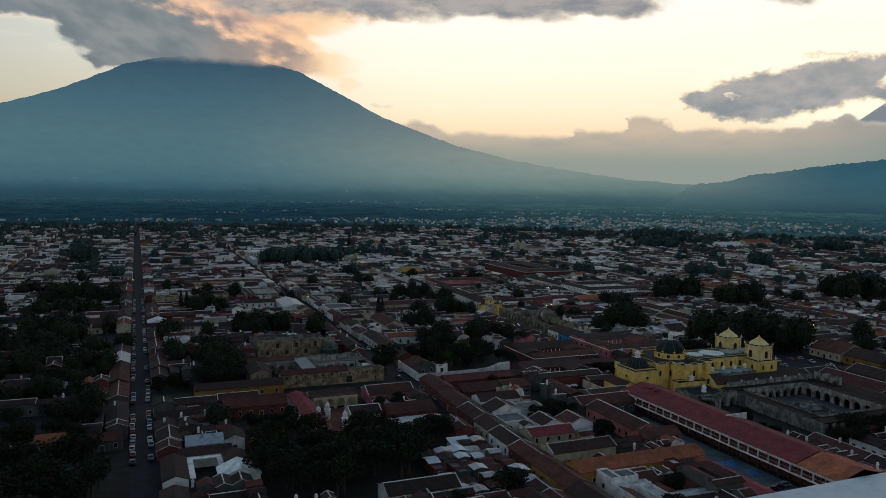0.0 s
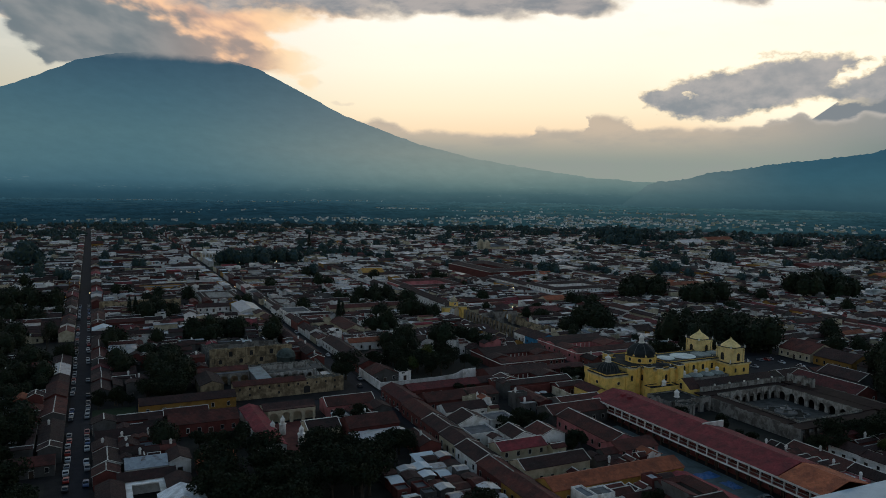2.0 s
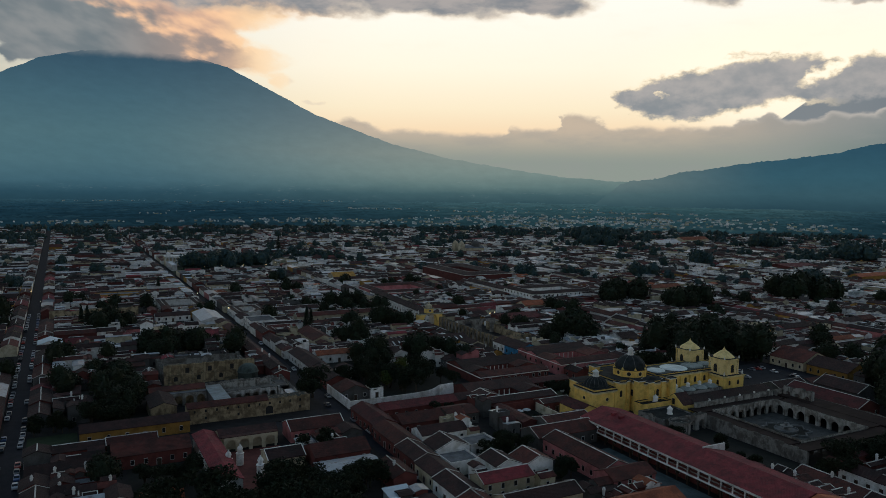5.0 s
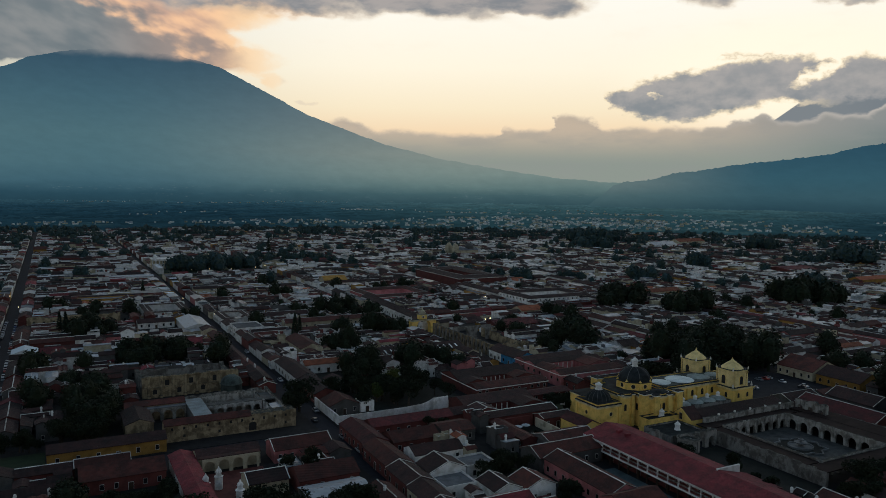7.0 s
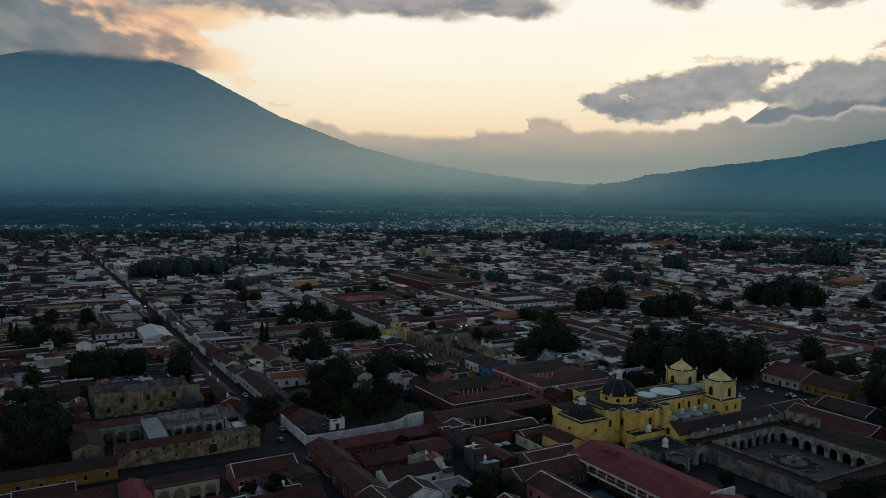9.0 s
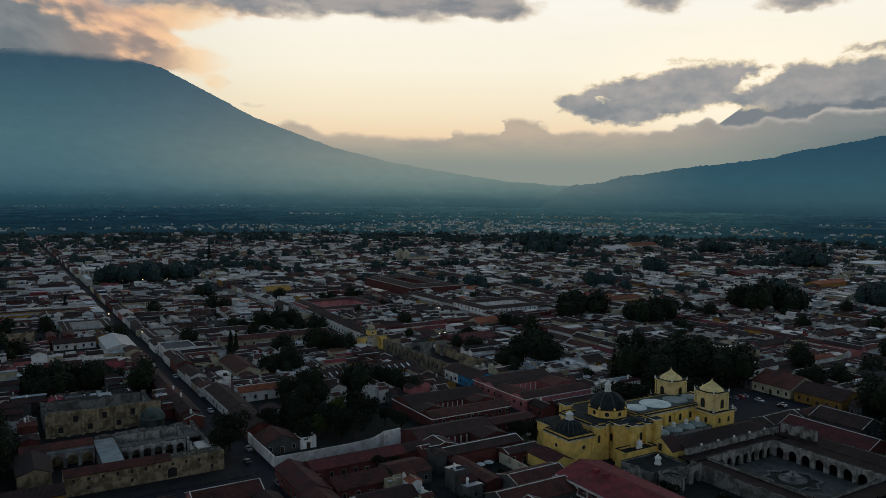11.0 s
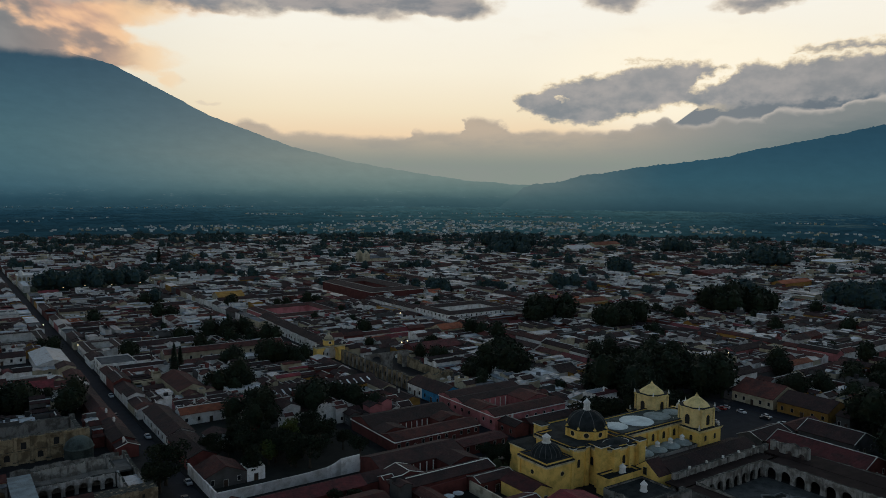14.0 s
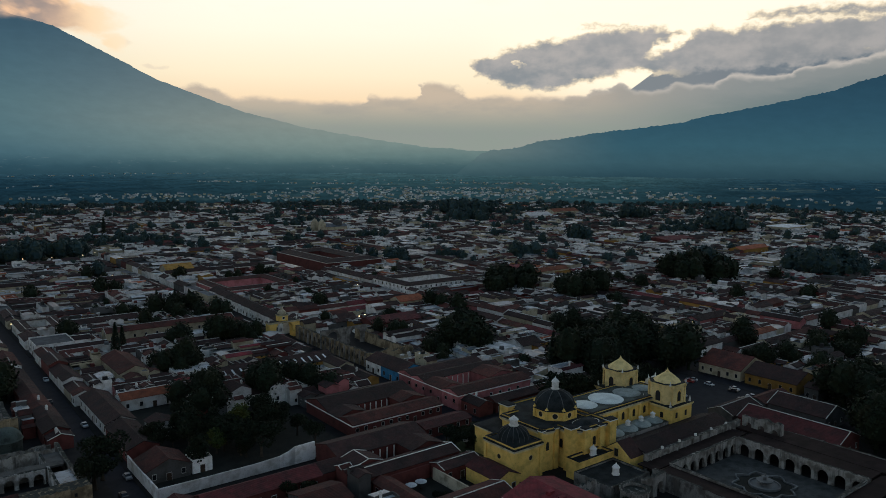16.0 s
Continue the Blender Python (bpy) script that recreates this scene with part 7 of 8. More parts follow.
church()
cloister()
long_red()
ruin_convent()
arch_tower()
keep(223, 242, 470, 479)
ranges("pink_building", (232.5, 270.0, 329.5, 368.0), (242.5, 256.5, 339.2, 351.0), 6.0, "pink", ("tile", "tiledark", "tile", "tile"), "faded pink corner building with brown roofs round a planted court", floor="grass", pitch=0.26, wins="y- x-", gap=4.4, trim=True)
gabled("blue_house", 234.0, 247.0, 369.0, 384.0, 5.0, "blue", "tiledark", "y", "bright blue row house with a dark tile roof", wins="x-")
gabled("row_house", 234.0, 246.0, 384.0, 396.0, 5.0, "white", "tiledark", "y", "white row house with a dark tile roof", wins="x-")
ranges("brick_building", (187.0, 224.5, 329.0, 362.0), (198.6, 213.0, 338.6, 346.3), 4.6, "redwall", ("tile", "tiledark", "tiledark", "tile"), "low terracotta building with brown roofs round a dark court", pitch=0.28, gap=3.2, trim=True)
gabled("red_range", 206.0, 226.0, 314.0, 322.0, 3.4, "redwall", "tilemaroon", "x", "low range with a dull red roof beside the street", category="building", wins="y-", pitch=0.24)
keep(183.5, 227.0, 294.0, 329.0)
courtyard("market_hall", 356.0, 408.0, 650.0, 742.0, 9.0, "redwall", "tiledark", "large dark red market hall round a whitish court", 19.0, court="deckwhite", pitch=0.2, wins="y-")
b = gabled("gallery_building", 123.0, 171.0, 187.0, 196.5, 5.0, "ochre", "tileorange", "x", "long low building with an orange tile roof and windows", wins="y-", gap=3.4, door=False)
gabled("corner_house", 112.5, 122.0, 150.0, 178.0, 4.8, "ochre", "tiledark", "y", "ochre yellow corner house with a dark tile roof", wins="x-")
gabled("row_house", 113.5, 122.5, 178.5, 200.0, 4.8, "ochre", "tile", "y", "ochre yellow row house with a brown tile roof", wins="x-")
gabled("low_shed", 163.5, 171.0, 140.0, 186.0, 3.6, "redwall", "tilered", "y", "low shed with a dull red roof", pitch=0.25, wins="x-", door=False)
# a broad pale blue sheet roof over a hall
b = Build("sports_hall", 184, 135, "hall with a broad pale blue metal roof", "building")
g = Geo()
g.box(152, 214, 122, 149, 0, 7.4, M["greywall"], top=False)
b.part("wall", g)
g = Geo()
g.extrude([(121, 7.0), (150, 7.6), (150, 7.9), (121, 7.3)], M["paleblue"], "x", 150, 216)
b.part("roof", g, "pale blue sheet metal roof")
keep(150, 216, 118, 152)


# ---------------------------------------------------------------- houses that the avenues pass
# east side of the middle avenue, from the near corner to the cross street
gabled("row_house", 113.8, 122.5, 200.5, 216.0, 4.6, "redwall", "tile", "y", "dark red row house with a brown tile roof", wins="x-", caps=True)
gabled("row_house", 114.2, 123.0, 216.5, 232.0, 4.7, "white", "tiledark", "y", "white row house with a blackened tile roof and pale verges", wins="x-", caps=True)
gabled("row_house", 114.8, 123.5, 232.5, 246.0, 4.6, "cream", "tiledark", "y", "cream row house with a blackened tile roof", wins="x-")
gabled("row_house", 115.2, 124.0, 246.5, 262.0, 4.7, "redwall", "tiledark", "y", "dark red row house with an old tile roof", wins="x-", caps=True)
gabled("row_house", 116.0, 125.0, 262.5, 284.0, 4.6, "redwall", "tile", "y", "dark red row house with a brown roof", wins="x-")
gabled("row_house", 117.0, 126.0, 284.5, 309.5, 4.6, "redwall", "tilemaroon", "y", "dark red corner house with a dull red roof", wins="x- y-")
gabled("low_house", 126.5, 160.0, 301.0, 309.5, 4.4, "redwall", "tilemaroon", "x", "long low house with a dull red roof beside the street", wins="y-")
gabled("low_house", 123.5, 141.0, 218.0, 226.0, 6.2, "cream", "tilered", "x", "two-storey cream house with a red roof and dark openings", wins="y-", two=True, caps=True)
gabled("low_house", 123.0, 147.0, 202.5, 211.0, 5.6, "cream", "tiledark", "x", "pale yellow house with a dark roof and white verges", wins="y-", caps=True)
gabled("low_house", 124.5, 135.0, 240.0, 250.0, 4.2, "white", "deck", "x", "white flat-roofed house with dark openings", wins="y-")
gabled("low_house", 135.5, 144.0, 230.0, 241.0, 5.0, "white", "tiledark", "y", "white gabled house with a dark roof", wins="y-", caps=True)
gabled("low_house", 145.0, 155.0, 228.0, 238.0, 5.0, "white", "tile", "y", "white gabled house with a brown roof", wins="y-", caps=True)
gabled("low_house", 128.0, 146.0, 268.0, 277.0, 4.4, "white", "tiledark", "x", "white house with a hip of dark tiles", wins="y-")
gabled("low_house", 125.5, 138.0, 252.0, 262.0, 4.6, "white", "tiledark", "y", "white house with dark roof and pale verges", wins="y-", caps=True)
gabled("low_house", 138.5, 149.0, 252.0, 261.0, 4.2, "white", "deck", "x", "white terrace house with a worn flat roof", wins="y-")
keep(149, 161, 214, 282)
keep(136, 150, 241.5, 252)
gabled("low_house", 147.0, 160.0, 284.0, 296.0, 4.4, "greywall", "tile", "x", "grey house with a brown tile roof", wins="y-", pitch=0.25)
gabled("low_house", 127.0, 145.0, 283.0, 294.0, 4.2, "redwall", "tile", "x", "dark red house with brown tiles", wins="y-")
gabled("terracotta_range", 162.5, 188.0, 247.0, 258.0, 5.0, "greywall", "tile", "x", "range with a faded terracotta roof and pale ridge", category="building", wins="y-", caps=True)
gabled("terracotta_range", 164.0, 174.5, 214.0, 246.5, 5.0, "pink", "tile", "y", "long range with a faded terracotta roof", category="building", wins="y- x-", caps=True)
b = gabled("pink_house", 160.0, 176.0, 204.5, 213.5, 5.6, "pink", "tile", "x", "two-storey pink house with a brown roof and a painted sign", wins="y-", two=True)
for xa, xb in ((162.2, 163.6), (168.0, 172.6)):
    g = Geo()
    g.box(xa, xb, 204.4, 204.48, 2.75, 3.3, M["wood"], bottom=True)
    b.part("sign", g, "dark painted sign bar")
ranges("dark_court_house", (168.5, 201.0, 290.0, 320.5), (179.0, 189.3, 298.2, 306.6), 5.0, "redwall", ("tiledark", "tiledark", "tiledark", "tiledark"), "low courtyard building with blackened roofs and white verges", floor="grass", pitch=0.3, verges="sw")
# a second court with two pale parasols, closed by low ranges
gabled("court_range", 169.4, 175.0, 266.5, 289.4, 4.0, "redwall", "tile", "y", "narrow range with a brown roof beside the court", category="building", wins="x-", pitch=0.3)
gabled("court_range", 175.4, 195.5, 259.0, 269.6, 4.4, "greywall", "tile", "x", "range with a terracotta roof beside the court", category="building", wins="y-", pitch=0.3, caps=True)
gabled("court_range", 189.6, 203.5, 283.0, 289.6, 4.2, "redwall", "tiledark", "x", "range with a blackened roof and white verges", category="building", wins="y-", pitch=0.3, caps=True)
b = Build("court_wall", 189.2, 278, "pale stained wall of a planted court", "wall")
g = Geo()
g.box(189.0, 189.5, 270.2, 287.6, 0, 3.6, M["stainedtrim"])
b.part("wall_panel", g)
g = Geo()
g.box(175.4, 188.9, 289.0, 289.6, 0, 4.2, M["redwall"])
b.part("back_wall", g, "dark red wall")
g = Geo()
g.box(175.2, 188.9, 270.0, 288.9, 0.1, 0.14, M["earth"])
b.part("court_floor", g)
keep(169.0, 206.0, 258.5, 290.0)
for x, y in ((179.0, 284.4), (182.6, 284.6)):
    b = Build("parasol", x, y, "round pale parasol on a pole in a court", "parasol", "parasols of the court")
    g = Geo()
    g.lathe(x, y, [(0.3, 0.14), (0.3, 0.24), (0.04, 0.26), (0.04, 2.3)], M["wood"], 8)
    b.part("pole", g)
    g = Geo()
    g.lathe(x, y, [(1.7, 2.2), (1.7, 2.26), (0.9, 2.6), (0.05, 2.8)], M["deckwhite"], 14)
    b.part("canopy", g)
gabled("chapel_side_house", 196.6, 205.0, 268.0, 281.5, 4.4, "yellow", "tilemaroon", "y", "house with a dull red roof beside the chapel", wins="y-")

# garden behind the white wall
b = Build("garden_wall", 145, 324, "long whitewashed garden wall with a curved rise at one end", "wall")
_top = [(121.0, 3.4), (135.0, 3.3), (150.0, 3.4), (157.0, 3.8), (160.0, 4.6), (162.0, 5.6), (168.8, 5.8)]
for (xa, za), (xb, zb) in zip(_top, _top[1:]):
    g = Geo()
    g.add([(xa, 321.5, 0), (xb, 321.5, 0), (xb, 321.5, zb), (xa, 321.5, za), (xa, 322.0, 0), (xb, 322.0, 0), (xb, 322.0, zb), (xa, 322.0, za)], [(0, 1, 2, 3), (5, 4, 7, 6), (3, 2, 6, 7), (1, 5, 6, 2), (4, 0, 3, 7)], M["white"])
    b.part("wall_panel", g)
g = Geo()
g.box(120.6, 121.1, 321.5, 350.0, 0, 3.8, M["white"])
b.part("street_wall", g, "white wall along the avenue")
g = Geo()
g.box(169.4, 181.0, 322.4, 322.9, 0, 3.6, M["white"])
b.part("wall_panel", g)
keep(120, 183.4, 320, 376)
keep(132, 152, 376, 402)
gabled("garden_house", 121.4, 134.0, 333.0, 345.0, 4.0, "greywall", "tile", "y", "grey house with a worn brown roof behind the garden wall", wins="y-")
gabled("garden_house", 134.5, 140.5, 333.0, 339.0, 3.8, "white", "deck", "x", "small white garden house with a worn flat roof", wins="y-")
gabled("row_house", 121.5, 131.0, 352.0, 378.0, 4.4, "redwall", "tiledark", "y", "row house with a blackened roof and a dark red wall", wins="x-")
gabled("row_house", 122.0, 131.5, 379.0, 417.0, 4.6, "white", "tiledark", "y", "white row house with blue doors and a dark roof", wins="x-", gap=5.0)
gabled("low_house", 134.0, 142.0, 368.0, 378.0, 4.0, "white", "tiledark", "y", "small white house with dark roof tiles", wins="y-")
gabled("low_house", 132.5, 152.0, 402.0, 410.0, 4.6, "white", "tileorange", "x", "white house with a long brown orange roof", wins="y-", caps=True)
gabled("gabled_hall", 140.8, 153.0, 434.0, 466.0, 5.6, "cream", "tile", "y", "tall cream hall with a brown tile roof and gable window", wins="y- x-", gap=6.0)
b = gabled("long_shed", 172.0, 224.0, 405.0, 421.0, 5.0, "ochre", "tiledark", "x", "long shed with a patched dark roof and pale rooflights", category="shed", pitch=0.3, wins="y-")
for i in range(14):
    g = Geo()
    x = 174 + i * 3.5
    g.extrude([(405.6, 5.42), (409.6, 6.62), (409.6, 6.74), (405.6, 5.54)], M["deckwhite"], "x", x, x + 0.8)
    b.part("rooflight", g)
gabled("white_house", 160.0, 176.0, 423.0, 433.0, 4.6, "white", "deckwhite", "x", "white flat-roofed house in a garden", wins="y-")

# ruined front along the third avenue, behind the arch
b = Build("church_ruin", 238, 425, "long weathered convent wall with pilasters and a broken arch", "ruin")
_r = random.Random(31)
g = Geo()
rubble_top(g, "y", 398, 468, 236.2, 1.6, 0, 6.6, 7.3, 26, M["ruin"], _r)
w = b.part("front_wall", g, "weathered ochre wall")
for i in range(15):
    g = Geo()
    y = 400 + i * 4.5
    g.box(235.7, 236.2, y - 0.4, y + 0.4, 0, 6.6, M["oldstone"], bottom=True)
    b.part("pilaster", g, "", w)
    if i < 14:
        b.hole("niche", NICHE, 236.15, y + 2.2, 2.4, 1.4, 2.6, "x-", w)
g = Geo()
arcade(g, "x", 236.0, 262.0, 440.0, 1.4, 0, 4.5, 9.0, 2, M["oldstone"], 0.5)
b.part("broken_arch", g, "free-standing broken arch")
g = Geo()
rubble_top(g, "x", 236, 262, 398.5, 1.4, 0, 5.0, 7.5, 9, M["ruin"], _r)
rubble_top(g, "y", 400, 450, 261.0, 1.4, 0, 4.0, 6.5, 12, M["ruin"], _r)
b.part("nave_wall", g, "broken nave wall")
keep(234, 263, 397, 469)
for i in range(8):
    gabled("row_house", 235.0 + i * 0.8, 244.5 + i * 0.8, 480.0 + i * 15.2, 494.5 + i * 15.2, 6.0, "white", "tiledark", "y", "white row house with a row of dark doors", wins="x-")

# west of the middle avenue
gabled("yellow_house", 21.5, 58.0, 319.5, 328.0, 4.6, "ochre", "tiledark", "x", "long ochre house with a dark tile roof and a white doorway", wins="y-", gap=6.0)
b = Build("gallery_house", 72, 292, "low red-roofed house with a white arched gallery", "house")
g = Geo()
arcade(g, "x", 65.0, 83.0, 292.0, 0.7, 0, 2.6, 5.0, 4, M["cream"], 0.28)
b.part("gallery", g, "cream gallery with four arches")
g = Geo()
block_walls(g, 64.0, 84.0, 294.5, 303.0, 4.6, M["cream"], "x", 0.38)
b.part("wall", g)
g = Geo()
gable_roof(g, 64.0, 84.0, 294.5, 303.0, 4.6, M["tiledark"], "x", 0.38)
g.box(64.6, 83.4, 292.2, 294.5, 5.0, 5.25, M["tile"], bottom=True)
b.part("roof", g)
g = Geo()
block_walls(g, 56.5, 63.5, 256.0, 303.0, 4.4, M["white"], "y", 0.36)
b.part("wall", g)
g = Geo()
gable_roof(g, 56.5, 63.5, 256.0, 303.0, 4.4, M["tilered"], "y", 0.36)
b.part("roof", g, "long dull red roof")
g = Geo()
g.box(63.5, 84.0, 256.0, 292.0, 0.1, 0.15, M["redwall"])
b.part("court_floor", g, "red paved court")
for x, y in ((63.0, 275.0), (67.5, 279.0), (71.0, 266.0)):
    g = Geo()
    g.lathe(x, y, [(1.2, 0.1), (1.2, 3.8), (1.4, 3.95), (1.4, 4.15), (0.85, 4.25), (0.8, 5.3), (1.0, 5.4), (0.8, 6.0), (0.35, 6.5), (0.08, 7.2)], M["white"], 8)
    b.part("turret", g, "white cupola turret")
g = Geo()
block_walls(g, 74.0, 86.0, 268.0, 278.0, 4.2, M["cream"], "x", 0.38)
b.part("wall", g)
g = Geo()
gable_roof(g, 74.0, 86.0, 268.0, 278.0, 4.2, M["tiledark"], "x", 0.38)
roof_caps(g, 74.0, 86.0, 268.0, 278.0, 4.2, M["trim"], "x", 0.38)
b.part("roof", g)
keep(56, 86.5, 255, 303)
gabled("striped_shed", 87.0, 106.0, 252.0, 262.0, 3.2, "greywall", "metal", "x", "open shed with a striped sheet roof", category="shed", pitch=0.18, wins="y-")
gabled("low_house", 88.0, 107.0, 264.0, 276.0, 4.2, "redwall", "tile", "x", "low dark red house with a brown roof", wins="y-")
gabled("low_house", 88.0, 108.0, 292.0, 303.0, 4.4, "pink", "tile", "x", "low pink house with a brown roof", wins="y-", caps=True)
_w = random.Random(23)
for i in range(7):
    for k2 in range(5):
        xa, ya = 84.5 + k2 * 5.4 + _w.uniform(-0.4, 0.4), 190.5 + i * 6.0 + _w.uniform(-0.4, 0.4)
        if ya > 226 and xa < 97:
            continue
        m = _w.choice(("metal", "metal", "deck", "tiledark", "tiledark", "tile", "paleblue"))
        gabled("workshop", xa, xa + _w.uniform(3.4, 5.0), ya, ya + _w.uniform(3.2, 5.6), _w.uniform(2.4, 4.2), _w.choice(("greywall", "greywall", "white", "redwall")), m, _w.choice(("x", "y")), "small workshop with a patched %s roof" % {"metal": "sheet metal", "paleblue": "pale blue sheet", "deck": "flat", "tiledark": "blackened tile", "tile": "brown tile"}[m], category="shed", pitch=0.2, wins="y-", gap=2.6)
gabled("red_shed", 209.0, 217.0, 199.0, 212.0, 3.0, "redwall", "tilered", "y", "low shed with a dull red roof beside the ruin", category="shed", pitch=0.25, wins="x-")
b = Build("open_shed", 102, 229, "small shed with a bright pale blue sheet roof", "shed")
g = Geo()
g.box(98.5, 105.5, 227.5, 232.5, 0, 3.2, M["white"], top=False)
b.part("wall", g)
g = Geo()
g.extrude([(227, 3.2), (233, 3.9), (233, 4.0), (227, 3.3)], M["paleblue"], "x", 98, 106)
b.part("roof", g, "pale blue sheet roof")
keep(98, 106, 227, 233)
keep(84, 97, 234, 250)
keep(83, 112, 189, 234)
gabled("white_barn", 63.0, 85.0, 190.0, 199.0, 5.2, "white", "tiledark", "x", "white barn with a long dark tile roof", category="barn", wins="y-", caps=True)
# the white patio house and its neighbours by the west avenue
b = Build("patio_house", 19, 236, "whitewashed house round a square patio with dark roofs", "house")
for (x0, x1, y0, y1), rg, rf in (((11.5, 27.5, 243.0, 250.0), "x", "tiledark"), ((6.0, 13.0, 223.0, 242.8), "y", "tiledark"), ((24.5, 31.0, 230.0, 242.8), "y", "tiledark")):
    g = Geo()
    block_walls(g, x0, x1, y0, y1, 4.4, M["white"], rg, 0.38)
    b.part("wall", g)
    g = Geo()
    gable_roof(g, x0, x1, y0, y1, 4.4, M[rf], rg, 0.38)
    b.part("roof", g)
g = Geo()
for q in ((13.0, 24.5, 240.5, 243.0), (13.0, 15.2, 225.0, 240.5), (22.4, 24.5, 230.0, 240.5)):
    g.box(*q, 3.6, 4.0, M["white"], bottom=True)
b.part("gallery_roof", g, "white flat gallery roof round the patio")
g = Geo()
g.box(15.2, 22.4, 223.0, 240.5, 0.1, 0.15, M["earth"])
b.part("patio", g)
g = Geo()
block_walls(g, 21.5, 33.0, 219.0, 228.5, 5.0, M["white"], "y", 0.4)
w = b.part("gable_house_wall", g, "white gable with windows")
g = Geo()
gable_roof(g, 21.5, 33.0, 219.0, 228.5, 5.0, M["deckwhite"], "y", 0.4)
b.part("roof", g, "pale roof")
for x in (24.5, 29.5):
    b.hole("window", WINDOW, x, 218.97, 1.4, 1.4, 2.0, "y-", w)
b.hole("chimney", CHIMNEY, 14.0, 222.0, 2.6, 1, 1, "y-")
keep(5.5, 33.5, 218.5, 250.5)
gabled("gabled_house", 5.6, 13.0, 258.0, 271.0, 4.6, "white", "tiledark", "y", "house with a white gable and dark roof", wins="y-", caps=True)
gabled("low_house", 14.0, 26.0, 253.0, 262.0, 4.2, "white", "metal", "x", "white house with a dull sheet metal roof", wins="y-")
gabled("low_house", 26.5, 33.0, 254.0, 264.0, 4.6, "white", "tiledark", "y", "small white house with a dark tile roof", wins="y-")
gabled("low_house", 34.5, 46.0, 250.0, 258.0, 4.4, "redwall", "tileorange", "x", "low house with an orange tile roof", wins="y-")
gabled("low_house", 6.0, 28.0, 284.0, 293.0, 4.2, "white", "tiledark", "x", "long low house with dark roof and white wall", wins="y-")
gabled("low_house", 30.0, 54.0, 290.0, 302.0, 4.6, "redwall", "tile", "x", "dark red house with dull brown roofs", wins="y-")
gabled("low_house", -22.5, -5.5, 268.0, 276.0, 3.8, "greywall", "tile", "x", "grey house with a worn brown tile roof", wins="y-")
gabled("low_house", -32.0, -23.0, 270.0, 279.0, 4.2, "cream", "tileorange", "x", "house with a brown orange roof", wins="y-")
gabled("low_house", 8.0, 20.0, 396.0, 406.0, 4.4, "white", "tile", "x", "white garden house with a brown roof", wins="y-", caps=True)
# the white hall and the yellow house farther along the west avenue
gabled("white_hall", 5.6, 17.0, 481.0, 494.0, 5.4, "white", "paleblue", "y", "white hall with a pale bluish metal roof", category="hall", wins="y-", pitch=0.34)
gabled("red_roof_house", 18.6, 29.0, 477.0, 489.0, 4.8, "cream", "tilered", "x", "house with a bright red roof", wins="y-")
gabled("yellow_house", 5.6, 20.0, 1112.0, 1126.0, 9.0, "ochre", "tile", "x", "tall yellow house at the end of the avenue", wins="y-", two=True)
# arcaded palace and trees of the square
b = Build("arcaded_palace", 144, 918, "white two-storey palace with a double arcade", "palace")
for z0, zs, zt in ((0, 2.8, 5.2), (5.2, 8.0, 10.4)):
    g = Geo()
    arcade(g, "x", 121.5, 166.0, 911.0, 0.9, z0, zs, zt, 12, M["white"], 0.3)
    b.part("arcade", g, "white arcade")
g = Geo()
g.box(121.5, 166.0, 914.0, 928.0, 0, 10.4, M["cream"], top=False)
g.box(121.0, 166.5, 910.6, 928.5, 10.4, 11.2, M["white"], bottom=True)
b.part("wall", g)
g = Geo()
g.lathe(124.5, 914.0, [(2.4, 11.2), (2.4, 13.2), (2.0, 14.4), (1.0, 15.4), (0.1, 16.4)], M["white"], 10)
b.part("cupola", g, "white corner cupola")
keep(121, 167, 906, 930)
gabled("white_range", 121.5, 127.0, 862.0, 905.0, 6.0, "white", "deckwhite", "y", "white two-storey range along the avenue beside the square", category="building", wins="x-", door=False)
keep(121, 225, 833, 902)
gabled("long_house", 41.0, 82.0, 661.0, 674.0, 5.4, "ochre", "deck", "x", "long flat-roofed house with an ochre parapet", wins="y-")
b = Build("ruin_wall", 38, 584, "long broken ruin wall with empty windows", "ruin")
g = Geo()
rubble_top(g, "x", 10, 64, 583, 2.0, 0, 6.6, 8.8, 22, M["ruin"], random.Random(77))
w = b.part("wall", g)
for i in range(9):
    b.hole("niche", NICHE, 14 + i * 5.6, 582.95, 1.0, 1.8, 4.2, "y-", w)
keep(9, 66, 574, 588)
gabled("white_house", 121.4, 138.0, 500.0, 520.0, 6.2, "white", "deck", "x", "white two-storey corner house with a roof terrace and lit windows", wins="y- x-", two=True)
courtyard("white_court_house", 121.6, 143.0, 542.0, 573.0, 5.6, "white", "tiledark", "white house with dark low wings round a court", 5.5, court="earth", pitch=0.06, trim=False)
gabled("white_villa", 184.0, 199.0, 484.0, 494.0, 5.2, "white", "deckwhite", "x", "white villa with a terrace roof and small turrets", wins="y- x-")
gabled("long_range", 155.0, 222.0, 514.5, 523.0, 5.0, "cream", "tile", "x", "long cream range with a brown tile roof", category="building", wins="y-", gap=5.5, caps=True)
gabled("long_range", 143.0, 180.0, 545.0, 554.0, 5.0, "white", "tiledark", "x", "long white range with a blackened tile roof", category="building", wins="y-", gap=5.5, caps=True)
courtyard("white_palace", 352.0, 414.0, 531.0, 574.0, 7.0, "white", "tiledark", "white two-storey building with dark roofs round a court", 10.0, court="pave", pitch=0.3, two=True, trim=False)
for i in range(4):
    gabled("row_house", 351.5, 361.0, 576.0 + i * 16.0, 591.0 + i * 16.0, 5.4, "white", "tiledark", "y", "white row house with dark doors along the avenue", wins="x-")
